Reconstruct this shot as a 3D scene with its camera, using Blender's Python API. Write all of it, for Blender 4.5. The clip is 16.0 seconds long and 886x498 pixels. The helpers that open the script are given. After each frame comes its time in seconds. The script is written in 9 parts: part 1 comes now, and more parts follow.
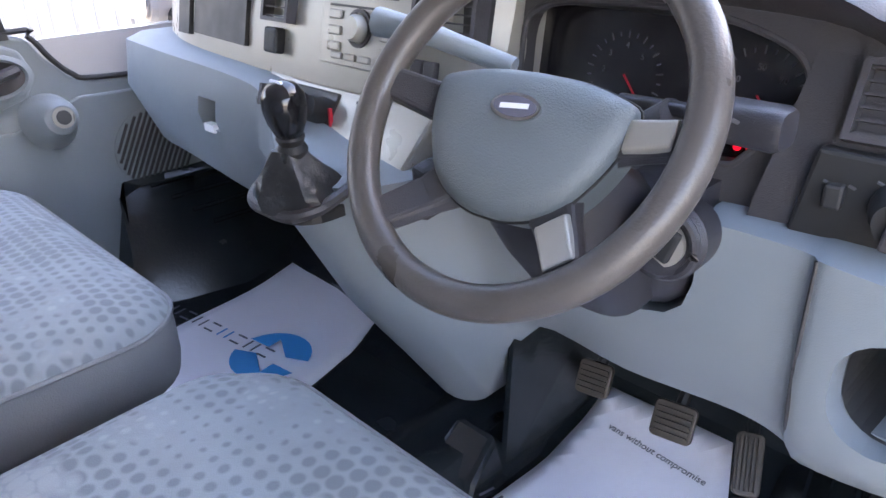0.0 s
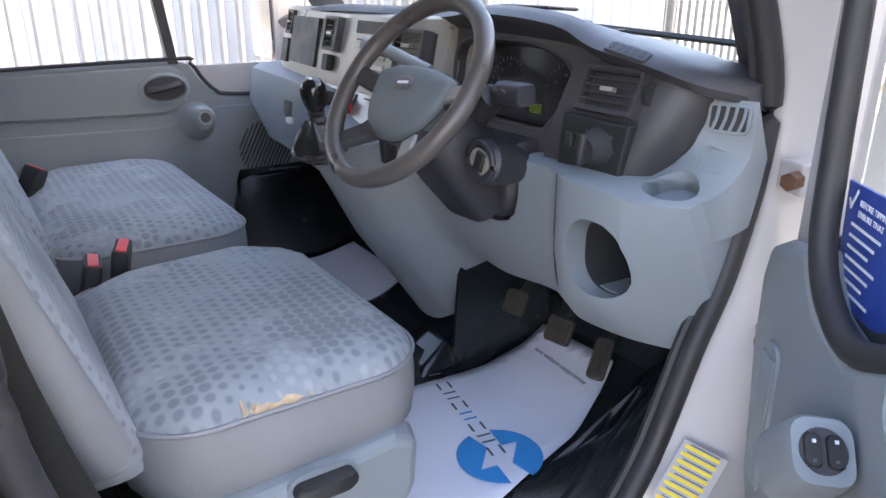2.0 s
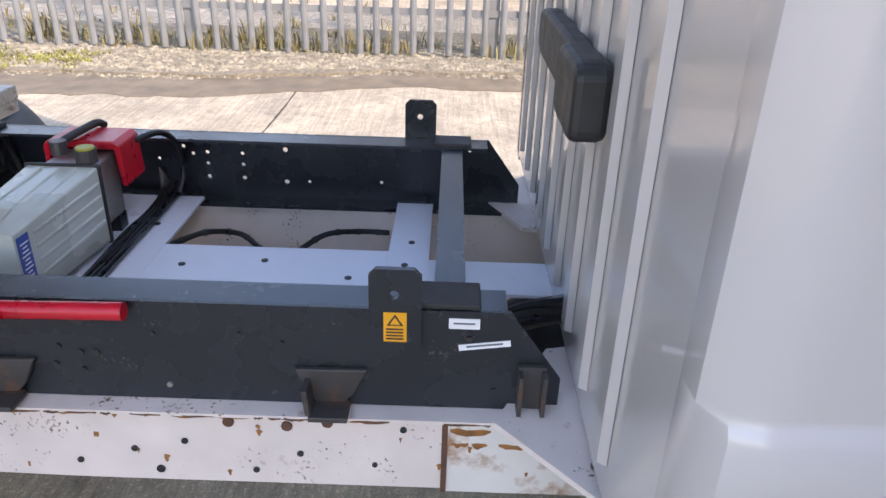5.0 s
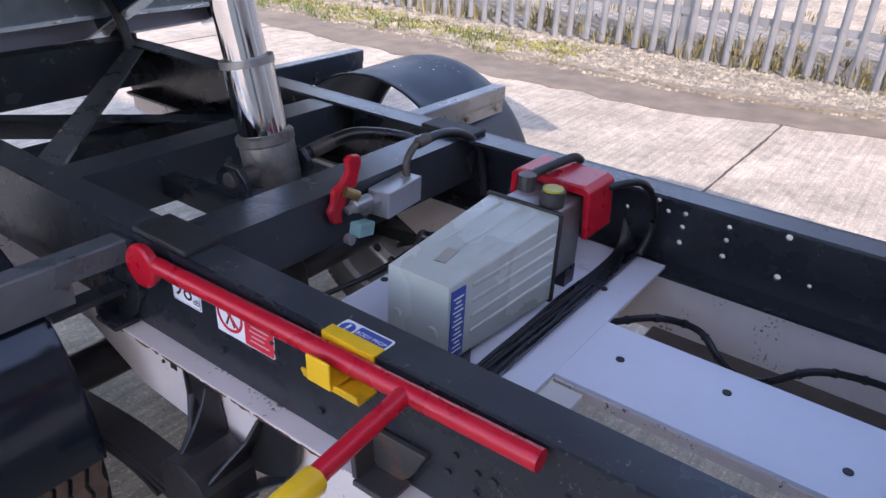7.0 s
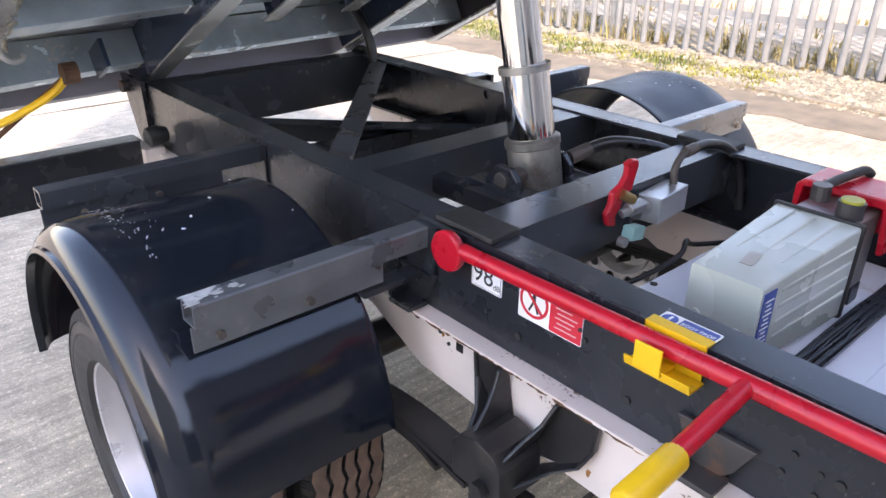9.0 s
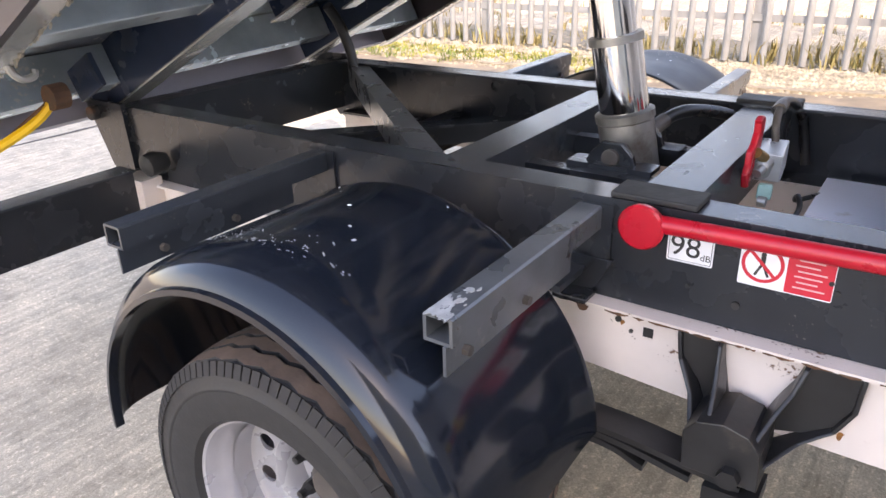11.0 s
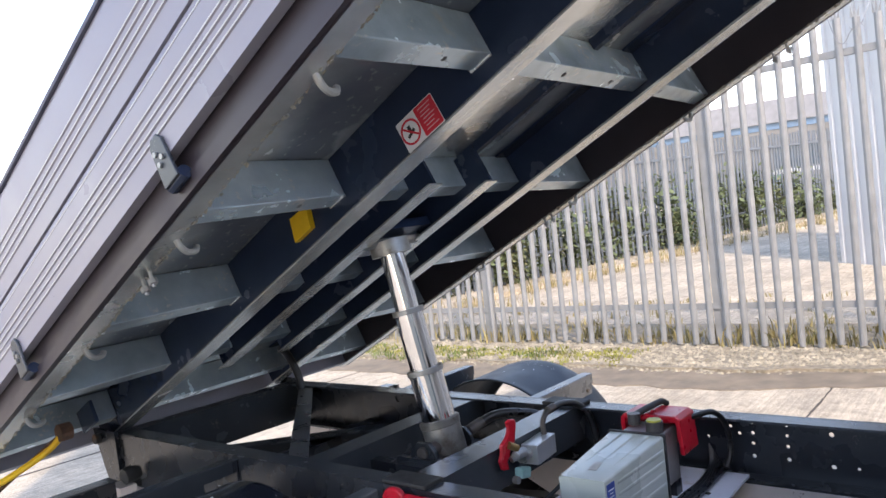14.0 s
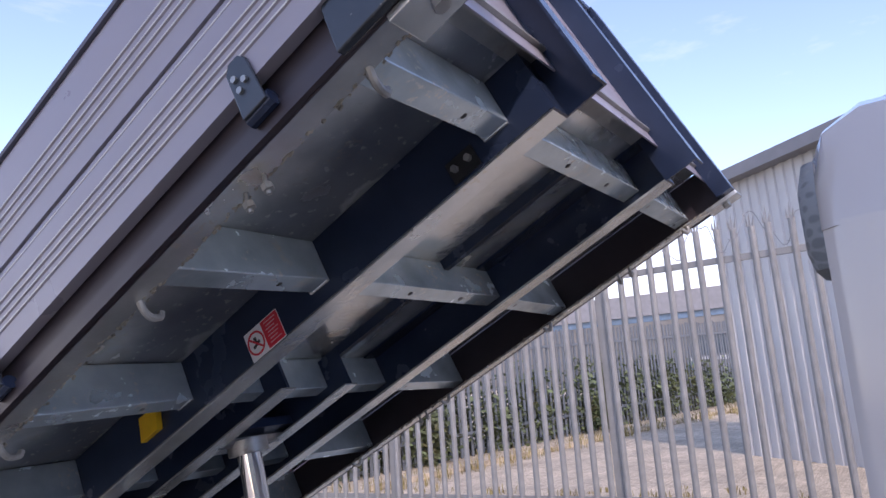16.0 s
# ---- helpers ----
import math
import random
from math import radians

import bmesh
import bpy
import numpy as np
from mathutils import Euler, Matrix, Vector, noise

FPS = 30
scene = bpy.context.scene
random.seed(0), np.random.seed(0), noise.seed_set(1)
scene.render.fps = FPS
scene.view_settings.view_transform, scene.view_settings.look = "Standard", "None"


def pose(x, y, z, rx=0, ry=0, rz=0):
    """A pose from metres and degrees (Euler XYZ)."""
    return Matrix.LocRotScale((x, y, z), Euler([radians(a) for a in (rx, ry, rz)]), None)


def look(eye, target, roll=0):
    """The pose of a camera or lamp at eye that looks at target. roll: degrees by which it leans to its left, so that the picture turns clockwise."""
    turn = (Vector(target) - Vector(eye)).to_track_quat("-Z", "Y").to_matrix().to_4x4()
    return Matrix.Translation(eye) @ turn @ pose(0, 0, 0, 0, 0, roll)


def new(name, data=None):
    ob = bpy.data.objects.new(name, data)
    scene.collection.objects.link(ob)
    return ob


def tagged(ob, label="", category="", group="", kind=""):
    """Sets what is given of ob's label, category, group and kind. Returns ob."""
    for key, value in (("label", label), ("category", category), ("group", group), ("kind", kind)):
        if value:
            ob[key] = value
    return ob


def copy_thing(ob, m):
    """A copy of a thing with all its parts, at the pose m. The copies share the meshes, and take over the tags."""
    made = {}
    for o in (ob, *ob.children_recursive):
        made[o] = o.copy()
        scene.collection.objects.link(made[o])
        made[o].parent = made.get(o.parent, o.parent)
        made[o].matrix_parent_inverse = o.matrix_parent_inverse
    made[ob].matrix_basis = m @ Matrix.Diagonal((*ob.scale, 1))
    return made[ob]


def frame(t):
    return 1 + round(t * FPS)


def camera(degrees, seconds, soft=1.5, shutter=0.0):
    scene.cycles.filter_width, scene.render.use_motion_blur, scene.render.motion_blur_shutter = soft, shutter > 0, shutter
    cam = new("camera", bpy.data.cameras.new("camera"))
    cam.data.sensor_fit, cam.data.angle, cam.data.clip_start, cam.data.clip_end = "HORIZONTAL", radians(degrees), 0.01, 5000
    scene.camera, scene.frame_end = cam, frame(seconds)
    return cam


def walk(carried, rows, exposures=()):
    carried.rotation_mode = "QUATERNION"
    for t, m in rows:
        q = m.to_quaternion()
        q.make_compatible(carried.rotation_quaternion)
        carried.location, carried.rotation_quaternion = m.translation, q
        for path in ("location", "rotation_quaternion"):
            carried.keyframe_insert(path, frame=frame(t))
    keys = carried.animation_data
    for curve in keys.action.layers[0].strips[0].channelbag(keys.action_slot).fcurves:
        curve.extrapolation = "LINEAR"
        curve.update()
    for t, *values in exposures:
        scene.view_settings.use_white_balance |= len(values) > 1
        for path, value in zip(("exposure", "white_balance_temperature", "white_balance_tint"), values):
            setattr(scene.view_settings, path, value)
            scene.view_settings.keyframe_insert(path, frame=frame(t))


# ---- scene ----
cam = camera(62.7, 16.0)
EXPOSURES = [(0.0, 4.12, 7450, 23), (1.5, 3.60, 7700, 22), (2.5, 3.08, 7350, 18), (3.0, 2.68, 7100, 16), (4.5, 2.19, 7350, 18), (7.0, 2.02, 6650, 26), (8.0, 2.36, 7000, 25), (9.0, 2.62, 7500, 22), (11.5, 2.72, 8150, 23), (12.5, 2.74, 7950, 21), (13.0, 2.86, 7400, 17), (13.5, 2.46, 7250, 16), (14.5, 1.75, 6850, 22), (16.0, 1.24, 6500, 29)]
PATH = [
    (0, (0.768, -0.29, 1.498), (-0.513, 0.979, 0.631), -1.3),
    (0.5, (0.922, -0.338, 1.486), (-0.487, 0.78, 0.611), 0.1),
    (1, (1.059, -0.366, 1.479), (-0.443, 0.662, 0.652), 1.2),
    (1.5, (1.254, -0.38, 1.486), (-0.306, 0.634, 0.751), 0.8),
    (2, (1.395, -0.423, 1.489), (-0.168, 0.619, 0.802), -0.0),
    (2.5, (1.493, -0.501, 1.464), (-0.042, 0.587, 0.786), -0.1),
    (3, (1.593, -0.575, 1.441), (0.056, 0.498, 0.743), 0.7),
    (3.5, (1.633, -0.631, 1.425), (0.038, 0.318, 0.678), 1.8),
    (4, (1.659, -0.708, 1.408), (-0.07, -0.119, 0.593), 2.5),
    (4.5, (1.599, -0.793, 1.399), (-0.193, -0.541, 0.547), 2.5),
    (4.7, (1.54, -0.834, 1.395), (-0.256, -0.684, 0.529), 2.2),
    (6.8, (1.057, -1.108, 1.373), (-0.45, -2.05, 0.456), 2.8),
    (7, (1.054, -1.128, 1.376), (-0.392, -2.157, 0.453), 2.9),
    (7.5, (1.075, -1.172, 1.374), (-0.23, -2.378, 0.455), 2.7),
    (8, (1.105, -1.193, 1.371), (-0.109, -2.496, 0.462), 2.4),
    (8.5, (1.157, -1.214, 1.361), (-0.027, -2.556, 0.467), 1.7),
    (9, (1.277, -1.282, 1.337), (0.074, -2.622, 0.467), 0.9),
    (9.2, (1.335, -1.314, 1.324), (0.115, -2.646, 0.465), 0.5),
    (11.3, (1.609, -1.81, 1.203), (0.1, -2.815, 0.359), -1.9),
    (11.5, (1.632, -1.81, 1.188), (0.122, -2.787, 0.312), -2.0),
    (12, (1.662, -1.738, 1.184), (0.145, -2.673, 0.277), -2.2),
    (12.5, (1.684, -1.516, 1.217), (0.136, -2.447, 0.359), -2.4),
    (13, (1.724, -1.267, 1.282), (0.105, -2.244, 0.63), -3.0),
    (13.5, (1.793, -1.039, 1.366), (0.175, -2.169, 1.041), -4.9),
    (14, (1.785, -0.859, 1.436), (0.23, -2.115, 1.384), -6.1),
    (14.5, (1.745, -0.667, 1.444), (0.211, -1.945, 1.572), -6.1),
    (15, (1.716, -0.603, 1.484), (0.169, -1.839, 1.77), -4.8),
    (15.5, (1.727, -0.582, 1.509), (0.147, -1.744, 1.898), -4.1),
    (16, (1.749, -0.586, 1.511), (0.097, -1.641, 1.909), -4.1),
]
walk(cam, [(t, look(eye, target, roll)) for t, eye, target, roll in PATH], EXPOSURES)

# ---- light ----
SUN_TO = Vector((0.55, 0.58, 0.60)).normalized()
world = bpy.data.worlds.new("sky")
scene.world = world
world.use_nodes = True
wt = world.node_tree
sky = wt.nodes.new("ShaderNodeTexSky")
sky.sky_type, sky.sun_disc = "NISHITA", False
sky.sun_elevation = math.asin(SUN_TO.z)
sky.sun_rotation = math.atan2(SUN_TO.x, SUN_TO.y)
sky.air_density, sky.dust_density = 1.0, 0.6
# thin high cloud and a pale haze low over the horizon
wn, wl = wt.nodes, wt.links
ray_way = wn.new("ShaderNodeTexCoord").outputs["Generated"]
up = wn.new("ShaderNodeSeparateXYZ")
wl.new(ray_way, up.inputs[0])
stretch = wn.new("ShaderNodeMapping")
stretch.inputs["Scale"].default_value = (1.2, 1.6, 6.0)
stretch.inputs["Rotation"].default_value = (0.1, 0.25, 0.4)
wl.new(ray_way, stretch.inputs[0])
wisp = wn.new("ShaderNodeTexNoise")
wisp.inputs["Scale"].default_value, wisp.inputs["Detail"].default_value, wisp.inputs["Roughness"].default_value = 2.2, 7.0, 0.6
wl.new(stretch.outputs[0], wisp.inputs["Vector"])
haze = wn.new("ShaderNodeMapRange")
haze.inputs[1].default_value, haze.inputs[2].default_value = 0.34, 0.12
haze.inputs[3].default_value, haze.inputs[4].default_value = -0.08, 0.24
wl.new(up.outputs[2], haze.inputs[0])
lump = wn.new("ShaderNodeMath")
wl.new(wisp.outputs[0], lump.inputs[0])
wl.new(haze.outputs[0], lump.inputs[1])
cover = wn.new("ShaderNodeMapRange")
cover.inputs[1].default_value, cover.inputs[2].default_value = 0.50, 1.05
wl.new(lump.outputs[0], cover.inputs[0])
cloud = wn.new("ShaderNodeMix")
cloud.data_type = "RGBA"
wl.new(cover.outputs[0], cloud.inputs[0])
wl.new(sky.outputs[0], cloud.inputs[6])
cloud.inputs[7].default_value = (4.3, 4.4, 4.55, 1)
wl.new(cloud.outputs[2], wn["Background"].inputs[0])
wt.nodes["Background"].inputs[1].default_value = 0.15
sun = new("sun", bpy.data.lights.new("sun", "SUN"))
sun.data.energy, sun.data.angle, sun.data.color = 1.22, radians(0.5), (1.0, 0.95, 0.87)
sun.matrix_world = look(SUN_TO * 30, (0, 0, 0))


# ---- materials ----
def material(name, colour, rough=0.5, metal=0.0, vary=0.15, scale=8.0, bump=0.0, bump_scale=60.0, second=None, amount=0.5, second_scale=3.0, coat=0.0, rough_vary=0.1, speck=None, speck_amount=0.3, speck_scale=55.0):
    """A surface with two scales of variation: fine grain, broad stains of a second colour and a scatter of specks."""
    m = bpy.data.materials.new(name)
    m.use_nodes = True
    nt = m.node_tree
    n, l = nt.nodes, nt.links
    b = n["Principled BSDF"]
    b.inputs["Metallic"].default_value = metal
    b.inputs["Coat Weight"].default_value = coat
    tc = n.new("ShaderNodeTexCoord")
    co = tc.outputs["Object"]
    grain = n.new("ShaderNodeTexNoise")
    grain.inputs["Scale"].default_value, grain.inputs["Detail"].default_value = scale, 6
    l.new(co, grain.inputs["Vector"])
    ramp = n.new("ShaderNodeMapRange")
    ramp.inputs[1].default_value, ramp.inputs[2].default_value = 0.3, 0.7
    ramp.inputs[3].default_value, ramp.inputs[4].default_value = 1 - vary, 1 + vary
    l.new(grain.outputs[0], ramp.inputs[0])
    base = n.new("ShaderNodeMix")
    base.data_type, base.blend_type = "RGBA", "MULTIPLY"
    base.inputs[0].default_value = 1.0
    base.inputs[6].default_value = (*colour, 1)
    l.new(ramp.outputs[0], base.inputs[7])
    out = base.outputs[2]
    if second:
        broad = n.new("ShaderNodeTexNoise")
        broad.inputs["Scale"].default_value, broad.inputs["Detail"].default_value = second_scale, 9
        broad.inputs["Roughness"].default_value = 0.65
        l.new(co, broad.inputs["Vector"])
        edge = n.new("ShaderNodeMapRange")
        edge.inputs[1].default_value, edge.inputs[2].default_value = 0.68 - 0.3 * amount, 0.78 - 0.2 * amount
        l.new(broad.outputs[0], edge.inputs[0])
        mix = n.new("ShaderNodeMix")
        mix.data_type = "RGBA"
        l.new(edge.outputs[0], mix.inputs[0])
        l.new(out, mix.inputs[6])
        mix.inputs[7].default_value = (*second, 1)
        out = mix.outputs[2]
    if speck:
        dots = n.new("ShaderNodeTexNoise")
        dots.inputs["Scale"].default_value, dots.inputs["Detail"].default_value = speck_scale, 5
        l.new(co, dots.inputs["Vector"])
        area = n.new("ShaderNodeTexNoise")
        area.inputs["Scale"].default_value, area.inputs["Detail"].default_value = speck_scale * 0.08, 4
        l.new(co, area.inputs["Vector"])
        both = n.new("ShaderNodeMath")
        l.new(dots.outputs[0], both.inputs[0])
        l.new(area.outputs[0], both.inputs[1])
        few = n.new("ShaderNodeMapRange")
        few.inputs[1].default_value, few.inputs[2].default_value = 1.24 - 0.3 * speck_amount, 1.34 - 0.3 * speck_amount
        l.new(both.outputs[0], few.inputs[0])
        mix = n.new("ShaderNodeMix")
        mix.data_type = "RGBA"
        l.new(few.outputs[0], mix.inputs[0])
        l.new(out, mix.inputs[6])
        mix.inputs[7].default_value = (*speck, 1)
        out = mix.outputs[2]
    l.new(out, b.inputs["Base Color"])
    rr = n.new("ShaderNodeMapRange")
    rr.inputs[1].default_value, rr.inputs[2].default_value = 0.3, 0.7
    rr.inputs[3].default_value, rr.inputs[4].default_value = max(0.02, rough - rough_vary), min(1, rough + rough_vary)
    l.new(grain.outputs[0], rr.inputs[0])
    l.new(rr.outputs[0], b.inputs["Roughness"])
    if bump:
        fine = n.new("ShaderNodeTexNoise")
        fine.inputs["Scale"].default_value, fine.inputs["Detail"].default_value = bump_scale, 4
        l.new(co, fine.inputs["Vector"])
        bp = n.new("ShaderNodeBump")
        bp.inputs["Strength"].default_value, bp.inputs["Distance"].default_value = bump, 0.004
        l.new(fine.outputs[0], bp.inputs["Height"])
        l.new(bp.outputs[0], b.inputs["Normal"])
    return m


M_BLACKSTEEL = material("black chassis paint", (0.019, 0.022, 0.027), 0.27, 0, 0.10, 9, 0.05, 120, (0.034, 0.033, 0.031), 0.18, 2.2, 0, 0.04, speck=(0.12, 0.11, 0.10), speck_amount=-0.06, speck_scale=160)
M_WHITEFRAME = material("white frame paint", (0.71, 0.625, 0.575), 0.4, 0, 0.07, 9, 0.08, 60, (0.36, 0.24, 0.17), 0.10, 12, 0, 0.06, speck=(0.16, 0.085, 0.05), speck_amount=0.12, speck_scale=130)
M_GALV = material("galvanised steel", (0.36, 0.35, 0.325), 0.42, 0.4, 0.25, 12, 0.1, 80, (0.22, 0.20, 0.175), 0.4, 6)
M_FLOORPLATE = material("body floor underside", (0.74, 0.75, 0.72), 0.22, 0.7, 0.22, 6, 0.10, 50, (0.74, 0.64, 0.49), 0.35, 3.0, 0, 0.07, speck=(0.78, 0.72, 0.62), speck_amount=0.14, speck_scale=70)
M_HAT = material("dusty slate blue paint", (0.58, 0.67, 0.71), 0.24, 0.55, 0.2, 9, 0.08, 70, (0.72, 0.67, 0.57), 0.25, 6, 0, 0.06, speck=(0.80, 0.78, 0.72), speck_amount=0.14, speck_scale=60)
M_WHITE = material("white van paint", (0.50, 0.475, 0.46), 0.22, 0, 0.015, 3, 0.0, 60, None, 0, 1, 0.6, 0.04)
M_BOARD = material("white coated aluminium", (0.315, 0.292, 0.325), 0.35, 0, 0.03, 5, 0.03, 120)
M_CHROME = material("polished chrome", (0.75, 0.74, 0.74), 0.09, 1.0, 0.05, 20, 0, 60, None, 0, 1, 0, 0.04)
M_RED = material("red paint", (0.50, 0.008, 0.022), 0.30, 0, 0.12, 16, 0.05, 80, (0.34, 0.05, 0.045), 0.15, 18)
M_YELLOW = material("yellow paint", (0.80, 0.47, 0.012), 0.42, 0, 0.12, 16, 0.05, 80, (0.55, 0.36, 0.03), 0.2, 22)
M_RUBBER = material("black rubber", (0.022, 0.022, 0.022), 0.6, 0, 0.3, 30, 0.2, 120)
M_TYRE = material("tyre rubber", (0.017, 0.017, 0.018), 0.52, 0, 0.15, 30, 0.12, 160, (0.028, 0.026, 0.024), 0.2, 7, 0, 0.05)
M_TREAD = material("dusty tread rubber", (0.118, 0.078, 0.058), 0.9, 0, 0.35, 20, 0.3, 120, (0.15, 0.10, 0.075), 0.5, 9)
M_GUARD = material("black moulded plastic", (0.009, 0.012, 0.018), 0.12, 0, 0.10, 6, 0.03, 40, (0.022, 0.022, 0.022), 0.08, 9, 0, 0.02)
# rougher, slightly paler copy of M_GUARD for the far mudguard
M_GUARDFAR = material("matte black plastic", (0.016, 0.021, 0.029), 0.42, 0, 0.12, 6, 0.03, 60, (0.030, 0.034, 0.040), 0.2, 5)
M_RIM = material("silver wheel paint", (0.44, 0.43, 0.445), 0.30, 0.35, 0.08, 9, 0.04, 80, (0.33, 0.28, 0.255), 0.2, 7, 0, 0.05)
M_RUST = material("rusty steel", (0.13, 0.062, 0.034), 0.8, 0.1, 0.4, 30, 0.3, 90, (0.07, 0.05, 0.04), 0.5, 12)
M_FENCE = material("galvanised pale", (0.255, 0.255, 0.25), 0.55, 0.3, 0.15, 6, 0.05, 80, (0.31, 0.31, 0.31), 0.3, 3)
M_GREYPLASTIC = material("grey cab plastic", (0.222, 0.250, 0.266), 0.46, 0, 0.05, 6, 0.22, 800)
M_DARKPLASTIC = material("dark dash plastic", (0.044, 0.041, 0.044), 0.40, 0, 0.08, 6, 0.25, 700)
M_SILVERPLASTIC = material("warm silver plastic", (0.34, 0.32, 0.28), 0.35, 0.3, 0.05, 20, 0.05, 300)
M_VINYL = material("grey seat vinyl", (0.225, 0.23, 0.238), 0.5, 0, 0.06, 8, 0.2, 500)
M_PAPER = material("white paper", (0.88, 0.86, 0.92), 0.7, 0, 0.02, 5, 0.1, 30)
M_TANK = material("translucent greenish tank plastic", (0.47, 0.51, 0.47), 0.28, 0, 0.06, 5, 0.04, 60, (0.40, 0.44, 0.39), 0.3, 4, 0.2, 0.04)
M_BLUE = material("blue label", (0.02, 0.06, 0.30), 0.4, 0, 0.05, 20)
M_WHITEINK = material("white print", (0.80, 0.80, 0.80), 0.5, 0, 0.03, 20)
M_BLACKINK = material("black print", (0.02, 0.02, 0.02), 0.5, 0, 0.03, 20)
M_CYAN = material("cyan print", (0.01, 0.30, 0.68), 0.6, 0, 0.03, 20)
M_GREYINK = material("grey print", (0.10, 0.10, 0.13), 0.6, 0, 0.03, 20)
M_VEIL = material("faint dial print", (0.10, 0.10, 0.105), 0.5, 0, 0.03, 20)
M_PALERED = material("pale print on red", (0.72, 0.42, 0.42), 0.5, 0, 0.03, 20)
M_REDINK = material("red print", (0.62, 0.02, 0.04), 0.5, 0, 0.05, 20)
M_GRAVEL = material("pale gravel", (0.24, 0.20, 0.14), 0.9, 0, 0.4, 25, 0.3, 80, (0.25, 0.20, 0.14), 0.5, 4)


# ---- shaping helpers ----
def part(name, bm, mat, parent=None, label="", smooth=False, bevel=0.0, m=None):
    """One mesh object under a thing or a part; at top level when it has no parent."""
    bmesh.ops.recalc_face_normals(bm, faces=bm.faces)
    me = bpy.data.meshes.new(name)
    bm.to_mesh(me)
    bm.free()
    me.materials.append(mat)
    if smooth:
        me.shade_smooth()
        me.set_sharp_from_angle(angle=radians(38))
    ob = new(name, me)
    if parent:
        ob.parent = parent
    if m is not None:
        ob.matrix_local = m
    if label:
        ob["label"] = label
    if bevel:
        mod = ob.modifiers.new("bevel", "BEVEL")
        mod.width, mod.segments, mod.limit_method, mod.angle_limit = bevel, 2, "ANGLE", radians(40)
    return ob


def thing(name, label, category, m=None, group="", kind=""):
    ob = new(name)
    if m is not None:
        ob.matrix_world = m
    return tagged(ob, label, category, group, kind)


def box(lo, hi, bm=None):
    bm = bm or bmesh.new()
    c = [(a + b) / 2 for a, b in zip(lo, hi)]
    d = [abs(b - a) for a, b in zip(lo, hi)]
    bmesh.ops.create_cube(bm, size=1, matrix=Matrix.LocRotScale(c, None, d))
    return bm


def obox(centre, size, rot=(0, 0, 0), bm=None):
    """A box turned by degrees about its centre."""
    bm = bm or bmesh.new()
    bmesh.ops.create_cube(bm, size=1, matrix=Matrix.LocRotScale(centre, Euler([radians(a) for a in rot]), size))
    return bm


def prism(outline, axis, lo, hi, bm=None):
    """An outline of (a, b) drawn out along an axis. For x the outline is (y, z), for y (x, z), for z (x, y)."""
    bm = bm or bmesh.new()
    put = {"x": lambda a, b, v: (v, a, b), "y": lambda a, b, v: (a, v, b), "z": lambda a, b, v: (a, b, v)}[axis]
    one = [bm.verts.new(put(a, b, lo)) for a, b in outline]
    two = [bm.verts.new(put(a, b, hi)) for a, b in outline]
    k = len(outline)
    bm.faces.new(one)
    bm.faces.new(two)
    for i in range(k):
        bm.faces.new((one[i], one[(i + 1) % k], two[(i + 1) % k], two[i]))
    return bm


def rounded(w, h, r, n=5, cx=0.0, cy=0.0):
    """The outline of a rounded rectangle."""
    pts = []
    for k, (sx, sy) in enumerate(((1, 1), (-1, 1), (-1, -1), (1, -1))):
        for i in range(n + 1):
            a = radians(90 * k + 90 * i / n)
            pts.append((cx + sx * (w / 2 - r) + r * math.cos(a), cy + sy * (h / 2 - r) + r * math.sin(a)))
    return pts


def lathe(profile, n=32, bm=None, m=None, full=360):
    """A profile of (radius, height) turned about z."""
    bm = bm or bmesh.new()
    m = m or Matrix()
    rings = []
    count = n if full == 360 else n + 1
    for i in range(count):
        a = radians(full * i / n)
        rings.append([bm.verts.new(m @ Vector((r * math.cos(a), r * math.sin(a), h))) for r, h in profile])
    for i in range(n):
        p, q = rings[i], rings[(i + 1) % count]
        for j in range(len(profile) - 1):
            bm.faces.new((p[j], q[j], q[j + 1], p[j + 1]))
    bmesh.ops.remove_doubles(bm, verts=bm.verts, dist=1e-5)
    return bm


def smooth_path(points, n=6):
    """Points on a soft line through the given ones."""
    pts = [Vector(p) for p in points]
    full = [2 * pts[0] - pts[1], *pts, 2 * pts[-1] - pts[-2]]
    out = []
    for i in range(1, len(full) - 2):
        a, b, c, d = full[i - 1:i + 3]
        for k in range(n):
            t = k / n
            out.append(0.5 * (2 * b + (c - a) * t + (2 * a - 5 * b + 4 * c - d) * t * t + (3 * b - a - 3 * c + d) * t ** 3))
    return out + [pts[-1]]


def tube(points, radius, sides=10, bm=None, closed=False, cap=True):
    """A pipe along a line of points; the radius may be a list."""
    bm = bm or bmesh.new()
    pts = [Vector(p) for p in points]
    k = len(pts)
    rings = []
    up = Vector((0, 0, 1))
    for i, p in enumerate(pts):
        d = (pts[(i + 1) % k] - pts[i - 1]) if closed else (pts[min(i + 1, k - 1)] - pts[max(i - 1, 0)])
        d.normalize()
        side = d.cross(up)
        if side.length < 0.05:
            side = d.cross(Vector((1, 0, 0)))
        side.normalize()
        over = side.cross(d)
        r = radius[i] if isinstance(radius, (list, tuple)) else radius
        rings.append([bm.verts.new(p + r * (math.cos(2 * math.pi * j / sides) * side + math.sin(2 * math.pi * j / sides) * over)) for j in range(sides)])
    for i in range(k if closed else k - 1):
        p, q = rings[i], rings[(i + 1) % k]
        for j in range(sides):
            bm.faces.new((p[j], p[(j + 1) % sides], q[(j + 1) % sides], q[j]))
    if cap and not closed:
        bm.faces.new(rings[0])
        bm.faces.new(rings[-1])
    return bm


